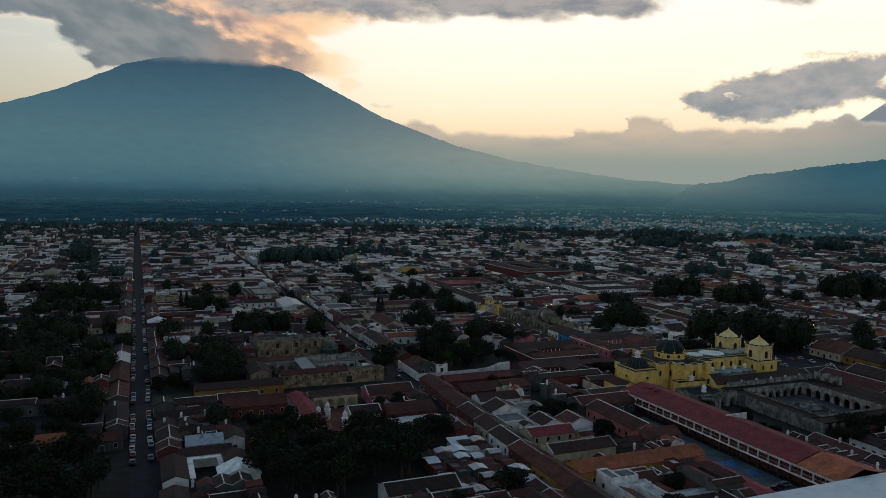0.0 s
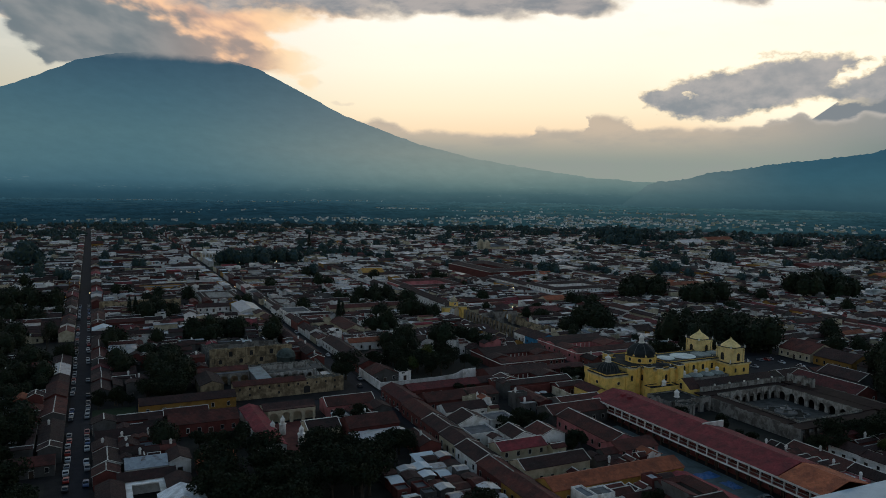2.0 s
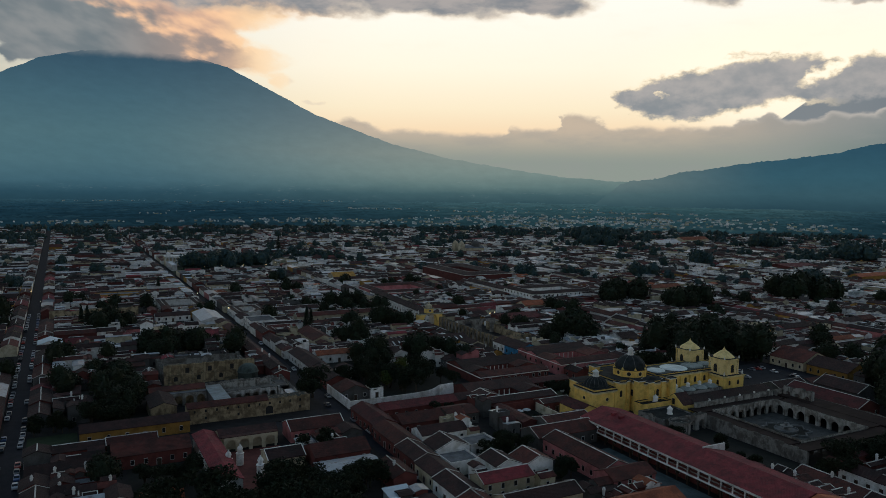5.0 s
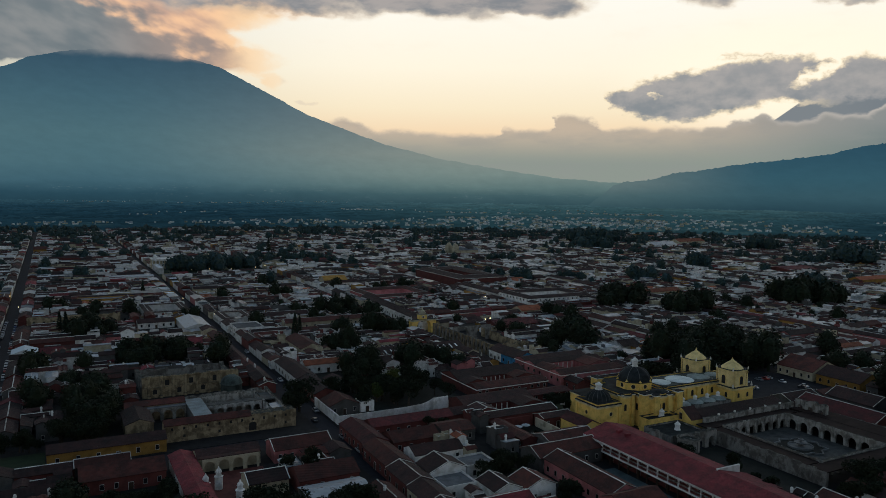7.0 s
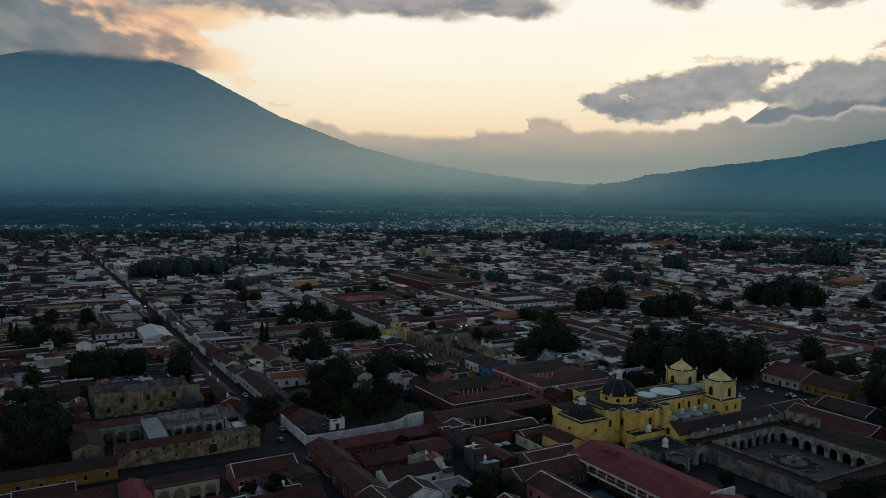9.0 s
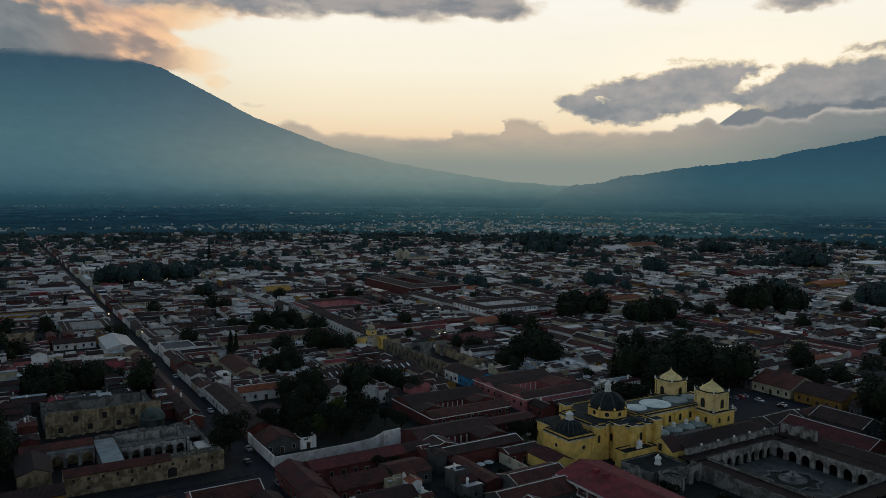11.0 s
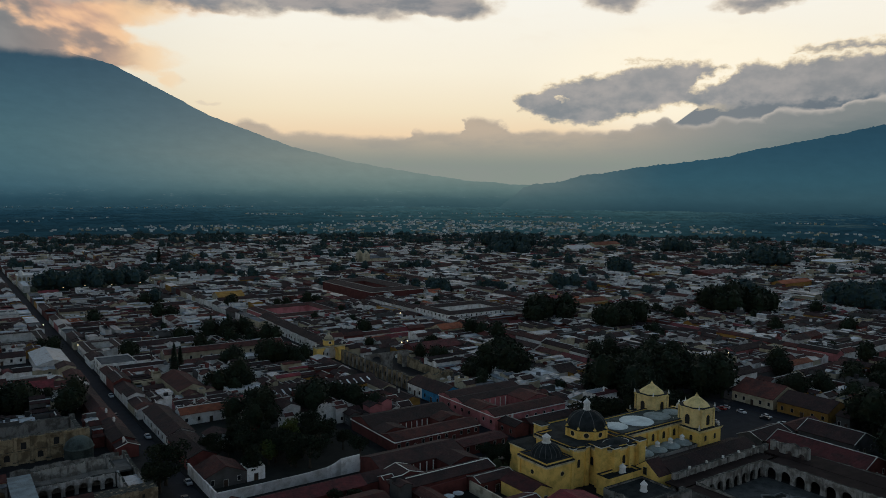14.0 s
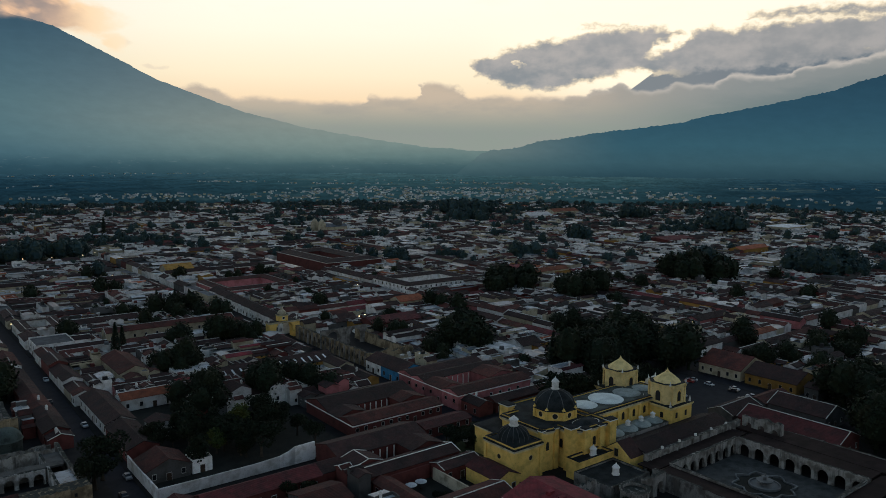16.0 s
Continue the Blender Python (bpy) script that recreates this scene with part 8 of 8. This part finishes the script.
courtyard("white_court_house", 437.0, 476.0, 670.0, 700.0, 7.0, "white", "metal", "white building with pale sheet roofs round a court", 8.0, court="grass", pitch=0.16, two=True, trim=False)
gabled("long_range", 72.0, 110.0, 800.0, 812.0, 5.6, "white", "metal", "x", "long white range with a pale sheet roof", category="building", wins="y-", gap=6.0, pitch=0.2)
courtyard("white_court_house", 80.0, 109.0, 587.0, 628.0, 5.2, "white", "tiledark", "white house with dark low wings round a court", 5.0, court="earth", pitch=0.06, trim=False)
courtyard("long_court_hall", 246.0, 300.0, 590.0, 640.0, 6.0, "pink", "tile", "large pinkish building with brown roofs round a court", 9.0, court="deckwhite", pitch=0.3)
gabled("far_hall", 1000.0, 1062.0, 602.0, 640.0, 7.0, "cream", "deckwhite", "x", "large flat-roofed pale hall", category="hall", wins="y-", gap=8.0)
gabled("far_hall", 990.0, 1040.0, 535.0, 548.0, 5.0, "white", "deckwhite", "x", "long low white hall", category="hall", wins="y-", gap=8.0)
gabled("white_house", 72.0, 94.0, 556.0, 565.0, 4.0, "white", "tiledark", "x", "long white house with a blackened roof", wins="y-")
gabled("pale_gable_hall", 96.0, 111.0, 524.0, 562.0, 4.6, "white", "metal", "y", "hall with a pale sheet metal roof and white gable", category="hall", wins="y-", pitch=0.3)
b = Build("garden_wall", 76, 510, "long whitewashed wall along a yard", "wall")
for i in range(7):
    g = Geo()
    g.box(52.0 + i * 7.0, 58.9 + i * 7.0, 509.4, 509.9, 0, 3.2 + 0.15 * (i % 2), M["white"])
    b.part("wall_panel", g)
keep(51, 102, 509, 510.5)
gabled("red_roof_house", 85.0, 98.0, 475.0, 486.0, 4.8, "white", "tilered", "x", "house with a bright red tile roof", wins="y-")
gabled("low_house", 322.0, 340.0, 496.0, 508.0, 5.0, "cream", "tileorange", "x", "cream house with a brown orange roof", wins="y-")
gabled("red_roof_hall", 274.0, 306.0, 452.0, 468.0, 5.0, "redwall", "tilemaroon", "x", "broad house with a dull red roof", category="hall", wins="y-", pitch=0.3)
gabled("arcade_house", 475.0, 512.0, 531.0, 541.0, 5.6, "cream", "tileorange", "x", "cream house with dark doorways and a brown orange roof", wins="y-", gap=3.6)
gabled("pink_house", 424.0, 456.0, 354.0, 363.0, 4.8, "pink", "tiledark", "x", "long pink row house with a blackened roof", wins="y-")
for i, (xa, ya) in enumerate(((483, 352), (500, 354), (517, 357), (536, 361), (554, 364), (571, 368))):
    gabled("row_house", xa, xa + 16.0, ya, ya + 9.0, 5.2, ("white", "redwall", "white")[i % 3], ("tiledark", "tile", "deck")[i % 3], "x", "row house with dark windows along a far street", wins="y-")
gabled("white_house", 291.0, 305.0, 372.0, 386.0, 4.6, "white", "deckwhite", "x", "white house with a pale terrace roof", wins="y-")
gabled("white_house", 306.5, 320.0, 372.0, 384.0, 4.6, "white", "tiledark", "x", "white house with a dark roof and pale verges", wins="y-", caps=True)
gabled("white_house", 286.0, 300.0, 409.0, 419.0, 4.2, "white", "deckwhite", "x", "white house with a bright whitish roof among trees", wins="y-")
gabled("red_roof_hall", 752.0, 800.0, 606.0, 640.0, 6.0, "redwall", "tilered", "x", "broad market shed with a dull red roof", category="hall", wins="y-", gap=8.0, pitch=0.12)
gabled("ochre_hall", 738.0, 790.0, 514.0, 526.0, 6.0, "ochre", "tileorange", "x", "long ochre hall with a brown orange roof", category="hall", wins="y-", gap=8.0)
keep(70, 95, 524, 552)
b = Build("far_church", 520, 935, "pale church with two square towers far off in the town", "church")
g = Geo()
block_walls(g, 505.0, 540.0, 928.0, 942.0, 9.0, M["cream"], "x", 0.4)
b.part("nave_wall", g)
g = Geo()
gable_roof(g, 505.0, 540.0, 928.0, 942.0, 9.0, M["deck"], "x", 0.4)
b.part("roof", g)
for y in (925.0, 943.0):
    g = Geo()
    g.box(499.0, 506.0, y - 3.5, y + 3.5, 0, 15.0, M["cream"])
    g.lathe(502.5, y, [(3.6, 15.0), (3.3, 16.2), (2.2, 18.0), (0.6, 19.0), (0.05, 20.4)], M["cream"], 8, a0=math.pi / 8)
    b.part("tower", g)
g = Geo()
g.lathe(530.0, 935.0, [(6.0, 10.5), (6.0, 13.0)] + [(6.0 * math.cos(t), 13.0 + 5.0 * math.sin(t)) for t in (0.3, 0.6, 0.9, 1.2, 1.45)], M["greywall"], 16)
b.part("dome", g, "grey dome", smooth=True)
keep(498, 542, 920, 948)
# round the church square
gabled("red_range", 299.0, 313.0, 222.0, 256.5, 4.6, "redwall", "tilemaroon", "y", "range with a dull red roof and white verges", category="building", wins="y-", caps=True)
gabled("dark_range", 320.0, 334.0, 236.0, 257.0, 5.0, "greywall", "tiledark", "y", "range with a blackened roof and white verges", category="building", wins="y-", caps=True)
gabled("square_house", 299.0, 318.0, 258.5, 268.0, 4.0, "greywall", "tiledark", "x", "low house with a blackened roof beside the square", wins="y+", caps=True)
gabled("square_house", 321.0, 340.0, 258.5, 266.0, 3.8, "greywall", "tile", "x", "low house with a brown roof beside the square", wins="y+")
keep(298, 342, 196, 258)
keep(232, 300, 296, 312)
gabled("yellow_house", 351.0, 368.0, 262.0, 284.0, 4.6, "ochre", "tiledark", "y", "yellow house with white doorways on the square", wins="x-")
gabled("white_house", 351.0, 372.0, 286.0, 306.0, 4.6, "cream", "tile", "y", "cream house with a brown roof on the square", wins="x-")
gabled("yellow_house", 384.0, 406.0, 342.0, 355.0, 5.2, "ochre", "deck", "x", "yellow corner house with lit doorways", wins="y- x-")
gabled("far_hall", 945.0, 1004.0, 962.0, 982.0, 9.0, "cream", "tileorange", "x", "large pale hall with an orange roof", category="hall", wins="y-", gap=8.0)
gabled("far_hall", 868.0, 918.0, 940.0, 960.0, 7.0, "white", "metal", "x", "large hall with a pale sheet roof", category="hall", wins="y-", gap=8.0)
gabled("yellow_roof_hall", 246.0, 268.0, 706.0, 722.0, 6.0, "cream", "ochre", "x", "hall with a yellow roof", category="hall", wins="y-")
g = Geo()
g.box(284.6, 341.0, 268.5, 309.0, 0.1, 0.14, M["asphalt"])
tagged(new("square", g.mesh("square")), "dark paved square beside the church", "square", kind="structure")


# the courtyard garden beside the chapel, with parasols
keep(203.4, 224.4, 283.6, 309.4)
g = Geo()
g.box(203.6, 224.2, 283.8, 309.2, 0.1, 0.13, M["grass"])
tagged(new("court_ground", g.mesh("court_ground")), "dark lawn of a restaurant court", "ground", kind="structure")
_para = None
for x, y in ((212.6, 300.6), (216.4, 301.4), (214.8, 296.8)):
    if _para is None:
        _para = thing("parasol", x, y, "round white parasol standing open on the lawn", "parasol", "parasols of the court", z=0.13)
        g = Geo()
        g.lathe(0, 0, [(0.25, 0), (0.25, 0.08), (0.035, 0.1), (0.03, 2.9)], M["wood"], 8)
        part("pole", g, _para)
        g = Geo()
        g.lathe(0, 0, [(1.7, 2.25), (1.72, 2.32), (1.0, 2.65), (0.3, 2.88), (0.03, 2.95)], M["trim"], 8)
        part("canopy", g, _para, "white cloth canopy")
    else:
        copy_thing(_para, pose(x, y, 0.13))


# ---------------------------------------------------------------- cars
def car_meshes(paint):
    body, cab = Geo(), Geo()
    prof = [(-2.1, 0.35), (2.1, 0.35), (2.15, 0.75), (1.9, 0.95), (0.95, 1.02), (-1.6, 1.02), (-2.1, 0.95)]
    body.extrude(prof, paint, "x", -0.85, 0.85)
    cab.extrude([(-1.55, 1.02), (0.95, 1.02), (0.35, 1.48), (-1.15, 1.48)], M["glass"], "x", -0.74, 0.74)
    top = Geo()
    top.extrude([(-1.15, 1.47), (0.35, 1.47), (0.3, 1.54), (-1.1, 1.54)], paint, "x", -0.72, 0.72)
    return body.mesh("body"), cab.mesh("window"), top.mesh("roof")


wheel = Geo()
_n = 12
_v = [(s, 0.32 * math.cos(2 * math.pi * i / _n), 0.32 + 0.32 * math.sin(2 * math.pi * i / _n)) for s in (-0.11, 0.11) for i in range(_n)]
wheel.add(_v, [(i, (i + 1) % _n, (i + 1) % _n + _n, i + _n) for i in range(_n)] + [tuple(range(_n))[::-1], tuple(range(_n, 2 * _n))], M["black"])
WHEEL = wheel.mesh("wheel")
CARS = {}
PAINTS = {"white": (0.42, 0.43, 0.45), "silver": (0.2, 0.21, 0.225), "black": (0.03, 0.03, 0.035), "red": (0.35, 0.04, 0.03), "blue": (0.05, 0.09, 0.2)}


def car(x, y, rot, colour, group):
    key = (colour, group)
    if key not in CARS:
        mt = mat_plain("car_paint_" + colour, PAINTS[colour], 0.3, vary=0.08, bump=0.02, spread=0.05, spec=0.5)
        ob = thing("car", x, y, "small %s car parked on the cobbles" % colour, "car", group)
        bm, cm, tm = car_meshes(mt)
        part("body", bm, ob)
        part("window", cm, ob)
        part("roof", tm, ob)
        for sx in (-0.8, 0.8):
            for sy in (-1.3, 1.3):
                w = part("wheel", WHEEL, ob)
                w.location = (sx, sy, 0)
        CARS[key] = ob
        ob.matrix_basis = pose(x, y, -0.05, 0, 0, rot)
        return
    copy_thing(CARS[key], pose(x, y, -0.05, 0, 0, rot))


_r = random.Random(17)
_cols = ["white", "white", "silver", "silver", "black", "red", "blue", "white"]
for i in range(58):
    y = 248 + i * 6.4 + _r.uniform(-0.8, 0.8)
    if _r.random() < 0.78 and abs(y - 314) > 6:
        car(-2.4 + _r.uniform(-0.2, 0.2), y, 0, _r.choice(_cols), "cars along the west avenue")
    if _r.random() < 0.5 and abs(y - 314) > 6:
        car(3.4 + _r.uniform(-0.2, 0.2), y + 2, 180, _r.choice(_cols), "cars along the west avenue")
for x, y, c in ((117.5, 291, "white"), (114.6, 245, "white"), (117.2, 306.5, "silver"), (117.0, 279, "white"), (114.2, 330, "black"), (118.5, 342, "silver"), (114.0, 352, "white"), (118.6, 395, "white"), (114.0, 430, "black"), (118.5, 462, "white")):
    car(x, y, 180 if x > 116 else 0, c, "cars along the middle avenue")
for i in range(36):
    x, y = 314 + (i % 9) * 3.1 + _r.uniform(-0.8, 0.8), 272 + (i // 9) * 9.2 + _r.uniform(-1.2, 1.2)
    if _r.random() < 0.45:
        car(x, y, _r.choice((0, 180, 12, 170, 25)), _r.choice(_cols), "cars on the church square")
for i in range(6):
    car(75 + i * 3.0, 540, 0, _r.choice(_cols), "cars on the parking lot")
for i in range(3):
    car(178 + i * 3.1, 166 + i * 0.6, 70, ("black", "black", "silver")[i], "cars in the school yard")


# ---------------------------------------------------------------- trees that stand out
def grove(x, y, r, n, kinds, lo, hi, seed, ry=None):
    """A group of trees; far groups are joined."""
    rng = random.Random(seed)
    for _ in range(n):
        a, q = rng.uniform(0, 6.283), math.sqrt(rng.random())
        px, py = x + r * q * math.cos(a), y + (ry or r) * q * math.sin(a)
        s = rng.uniform(lo, hi)
        if y > 365 or x > 320:
            FARTREE.append((px, py, 5.2 * s))
        else:
            tree(px, py, rng.choice(kinds), s, rng.uniform(0, 360))


def plant_town():
    grove(-33, 232, 24, 26, (1, 3, 0), 0.8, 1.2, 1, 26)
    grove(48, 226, 14, 22, (1, 3, 0), 0.85, 1.2, 2, 26)
    grove(70, 226, 12, 14, (1, 3), 0.85, 1.15, 3, 22)
    grove(75, 245, 10, 8, (1, 0), 0.8, 1.0, 4, 6)
    grove(150, 350, 20, 17, (0, 1, 3, 2), 0.8, 1.1, 5, 24)
    tree(158, 352, 4, 1.5, 20)
    tree(146, 344, 4, 1.1, 80)
    grove(173, 346, 9, 8, (0, 1, 3, 2), 0.7, 1.05, 61, 20)
    grove(130, 360, 7, 5, (0, 2), 0.6, 0.9, 62, 10)
    grove(158, 390, 9, 9, (0, 1, 3), 0.8, 1.1, 6, 12)
    grove(186, 385, 9, 8, (0, 1, 3), 0.9, 1.2, 7)
    grove(166, 436, 10, 8, (0, 1), 0.8, 1.1, 8)
    grove(111, 338, 3, 3, (1, 3), 0.9, 1.15, 9, 8)
    grove(100, 440, 5, 3, (1, 3), 0.8, 1.1, 10)
    grove(68, 454, 15, 20, (0, 1, 3), 0.8, 1.1, 11)
    grove(45, 530, 12, 8, (1, 3), 0.9, 1.2, 12)
    grove(16, 388, 8, 4, (0, 1), 0.8, 1.0, 13)
    grove(-50, 450, 24, 18, (0, 1, 3), 0.8, 1.15, 14, 60)
    grove(-34, 292, 22, 15, (1, 3, 0), 0.8, 1.1, 41, 20)
    grove(34, 341, 9, 12, (1, 3, 0), 0.6, 0.9, 91, 9)
    grove(38, 373, 8, 14, (1, 3, 0), 0.7, 1.0, 92, 26)
    grove(12, 339, 7, 6, (0, 2), 0.55, 0.8, 93, 3)
    grove(45, 272, 9, 9, (0, 1, 2), 0.6, 0.9, 94, 15)
    grove(36, 350, 7, 4, (0, 1), 0.7, 0.9, 42, 6)
    grove(26, 440, 14, 5, (1, 3), 0.8, 1.1, 43, 12)
    grove(306, 300, 9, 6, (1, 3), 0.8, 1.1, 44, 4)
    grove(-30, 350, 18, 14, (0, 1), 0.7, 1.0, 15, 22)
    grove(-50, 605, 16, 14, (1, 3), 1.0, 1.4, 16)
    grove(-22, 588, 9, 6, (1, 3), 0.9, 1.2, 17)
    grove(292, 398, 13, 15, (1, 3), 1.1, 1.6, 18)
    grove(272, 392, 8, 4, (0, 1), 0.8, 1.0, 19)
    grove(322, 334, 22, 24, (1, 3), 1.1, 1.55, 20, 11)
    grove(347, 316, 9, 8, (1, 3), 1.1, 1.5, 21)
    for x, y in ((312, 343), (318, 340), (330, 330), (300, 346), (296, 306), (303, 308), (288, 309), (325, 344)):
        tree(x, y, "conifer", 1.0 + 0.1 * (x % 3), x * 7)
    grove(413, 498, 20, 20, (1, 3), 1.1, 1.6, 22, 14)
    grove(438, 453, 17, 16, (1, 3), 1.1, 1.5, 23, 12)
    grove(362, 352, 12, 8, (1, 3), 0.9, 1.3, 63)
    grove(408, 320, 5, 4, (1, 3), 0.9, 1.1, 24)
    grove(575, 450, 32, 40, (1, 3), 1.2, 1.8, 25, 24)
    grove(675, 405, 28, 30, (1, 3), 1.2, 1.7, 26, 30)
    grove(155, 248, 5, 10, (0, 2, 2), 0.6, 0.95, 71, 12)
    grove(143, 246.5, 5, 5, (2, 0), 0.55, 0.8, 72, 4)
    grove(157, 222, 3, 4, (2, 0), 0.6, 0.85, 73, 5)
    grove(216, 222, 6, 9, (2, 0, 2), 0.45, 0.85, 74, 22)
    grove(92, 240, 10, 8, (1, 0, 3), 0.7, 1.0, 75, 7)
    grove(94, 280, 6, 4, (0, 2), 0.7, 0.9, 76, 3)
    grove(211, 300, 5, 7, (2, 0, 1), 0.5, 0.8, 81, 9)
    grove(153, 298.5, 4, 3, (2, 0), 0.6, 0.8, 83, 1.5)
    grove(184, 277, 3, 3, (2,), 0.35, 0.5, 84, 4)
    grove(220, 305, 4, 3, (2,), 0.5, 0.8, 82, 3)
    grove(266, 304, 12, 12, (1, 3, 0), 0.9, 1.3, 51, 4)
    grove(290, 304, 8, 9, (1, 3), 1.0, 1.4, 52, 5)
    grove(324, 216, 16, 16, (1, 3), 1.0, 1.4, 53, 14)
    grove(356, 236, 12, 14, (1, 3), 1.0, 1.4, 27, 16)
    grove(250, 186, 24, 14, (1, 3, 0), 0.7, 1.0, 28, 5)
    grove(434, 662, 8, 6, (1, 3), 1.0, 1.4, 29)
    grove(545, 615, 12, 8, (1, 3), 1.0, 1.3, 30)
    grove(703, 690, 15, 12, (1, 3), 1.1, 1.6, 31)
    grove(1000, 850, 22, 18, (1, 3), 1.3, 1.9, 32)
    grove(860, 1080, 48, 44, (1, 3), 1.3, 2.0, 33, 40)
    grove(760, 960, 30, 24, (1, 3), 1.2, 1.8, 34)
    grove(936, 650, 24, 26, (1, 3), 1.5, 2.2, 35)
    grove(178, 866, 46, 50, (1, 3, 0), 1.1, 1.5, 36, 30)
    grove(208, 560, 15, 12, (0, 1), 0.8, 1.1, 37, 8)
    grove(-53, 896, 9, 8, (1, 3), 1.6, 2.2, 38)
    for x, y, s in ((151, 480, 1.0), (155, 484, 0.85), (31, 534, 1.0), (28, 549, 0.9), (281, 1037, 1.4), (196, 566, 0.9), (204, 558, 0.95), (214, 563, 0.85), (90, 700, 0.8)):
        tree(x, y, "conifer", s, x)
    # two bare trees
    for x, y in ((-16.5, 468), (-40, 452), (-17, 462)):
        g = Geo()
        rng = random.Random(int(x * 10))
        stack = [(Vector((0, 0, 0)), Vector((0.05, 0, 1)), 5.0, 0.3, 0)]
        while stack:
            p, d, ln, r, lev = stack.pop()
            q = p + d.normalized() * ln
            s1 = d.orthogonal().normalized()
            s2 = d.cross(s1).normalized()
            v = [p + s1 * r, p + s2 * r, p - s1 * r, p - s2 * r, q + s1 * r * 0.6, q + s2 * r * 0.6, q - s1 * r * 0.6, q - s2 * r * 0.6]
            g.add(v, [(0, 1, 5, 4), (1, 2, 6, 5), (2, 3, 7, 6), (3, 0, 4, 7)], M["bark"])
            if lev < 5:
                for _ in range(2 if lev else 3):
                    stack.append((q, d.normalized() + Vector((rng.uniform(-0.6, 0.6), rng.uniform(-0.6, 0.6), rng.uniform(-0.1, 0.3))), ln * 0.72, r * 0.6, lev + 1))
        ob = thing("bare_tree", x, y, "leafless grey tree with forking branches", "tree")
        part("trunk", g, ob)


keep(46, 112, 304, 328)
keep(4, 21, 314, 343)
keep(21, 46, 328, 343)
keep(29, 46, 343, 402)
keep(34, 55.5, 258, 290)
keep(-62, -8, 204, 262)
keep(34, 84, 199.5, 250)
keep(-62, -10, 430, 478)
keep(-60, -24, 278, 309)
keep(28, 45, 343, 358)
keep(95, 105, 435, 446)
keep(52, 84, 440, 470)
keep(300, 346, 322, 346)
keep(550, 600, 430, 470)
keep(655, 700, 380, 430)
keep(345, 368, 222, 252)
plant_town()
for q, nm in (((122, 183, 323, 376), "garden"), ((5, 21, 315, 336), "park"), ((25.2, 46, 329, 402), "garden"), ((34, 55.5, 258.5, 289.5), "garden"), ((132, 152, 376, 401), "garden"), ((-62, -10, 430, 478), "garden"), ((34, 84, 199.5, 250), "garden"), ((-62, -8, 204, 262), "garden"), ((300, 341, 322, 346), "garden"), ((345, 368, 222, 252), "garden"), ((121, 225, 833, 902), "park"), ((208, 235, 198, 240), "wasteland")):
    g = Geo()
    g.box(*q, 0.1, 0.13, M["grass" if nm == "park" else "earth"])
    tagged(new(nm + "_ground", g.mesh(nm + "_ground")), "dark planted ground of a " + nm, "ground", kind="structure")


# ---------------------------------------------------------------- street lamps, lit
def lamp_light():
    mat = bpy.data.materials.new("lamp_glow")
    k = Nodes(mat)
    e = k.n("ShaderNodeEmission")
    e.inputs[0].default_value = (1.0, 0.75, 0.4, 1)
    e.inputs[1].default_value = 3.0
    out = k.n("ShaderNodeOutputMaterial")
    k.t.links.new(e.outputs[0], out.inputs[0])
    return mat


GLOW = lamp_light()
_lamp = None
# The pair at (404, 350) and (412, 350) stands in for lit doorways.
for x, y in ((150, 836), (168, 838), (190, 836), (215, 838), (228, 850), (143, 905), (4.0, 640), (-3.5, 700), (120, 560), (112, 640), (276, 470), (281, 472), (404, 350), (412, 350), (560, 560), (745, 740), (690, 560), (205, 700), (330, 560), (900, 1180), (640, 1300), (300, 1230)):
    if _lamp is None:
        _lamp = thing("street_lamp", x, y, "lit street lamp on a thin post", "lamp", "street lamps")
        g = Geo()
        g.lathe(0, 0, [(0.16, 0), (0.1, 0.4), (0.06, 6.0)], M["black"], 6)
        part("post", g, _lamp)
        g = Geo()
        g.lathe(0, 0, [(0.08, 6.0), (0.28, 6.1), (0.3, 6.4), (0.14, 6.65), (0.04, 6.7)], GLOW, 8)
        part("lantern", g, _lamp, "glowing yellow lantern")
    else:
        copy_thing(_lamp, pose(x, y, 0))

# ---------------------------------------------------------------- the town round the landmarks
fill_town()
tagged(new("far_houses", FAR.mesh("far_houses")), "dense low houses of the farther town", "houses", kind="stuff")
_g, _r = Geo(), random.Random(8)
for _x, _y, _s in FARTREE:
    _d = math.hypot(_x - 50, _y - 100)
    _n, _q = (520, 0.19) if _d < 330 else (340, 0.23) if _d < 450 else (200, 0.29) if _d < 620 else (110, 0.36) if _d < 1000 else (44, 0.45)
    # past 640 m the leaf colour with haze in it
    leaf_blob(_g, _r, _x, _y, _s, _s * _r.uniform(2.0, 3.0), _n, M["leafhazed" if _d > 640 else "leaf"], _q)
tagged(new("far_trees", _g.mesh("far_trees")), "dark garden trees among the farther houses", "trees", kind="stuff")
far_woods()
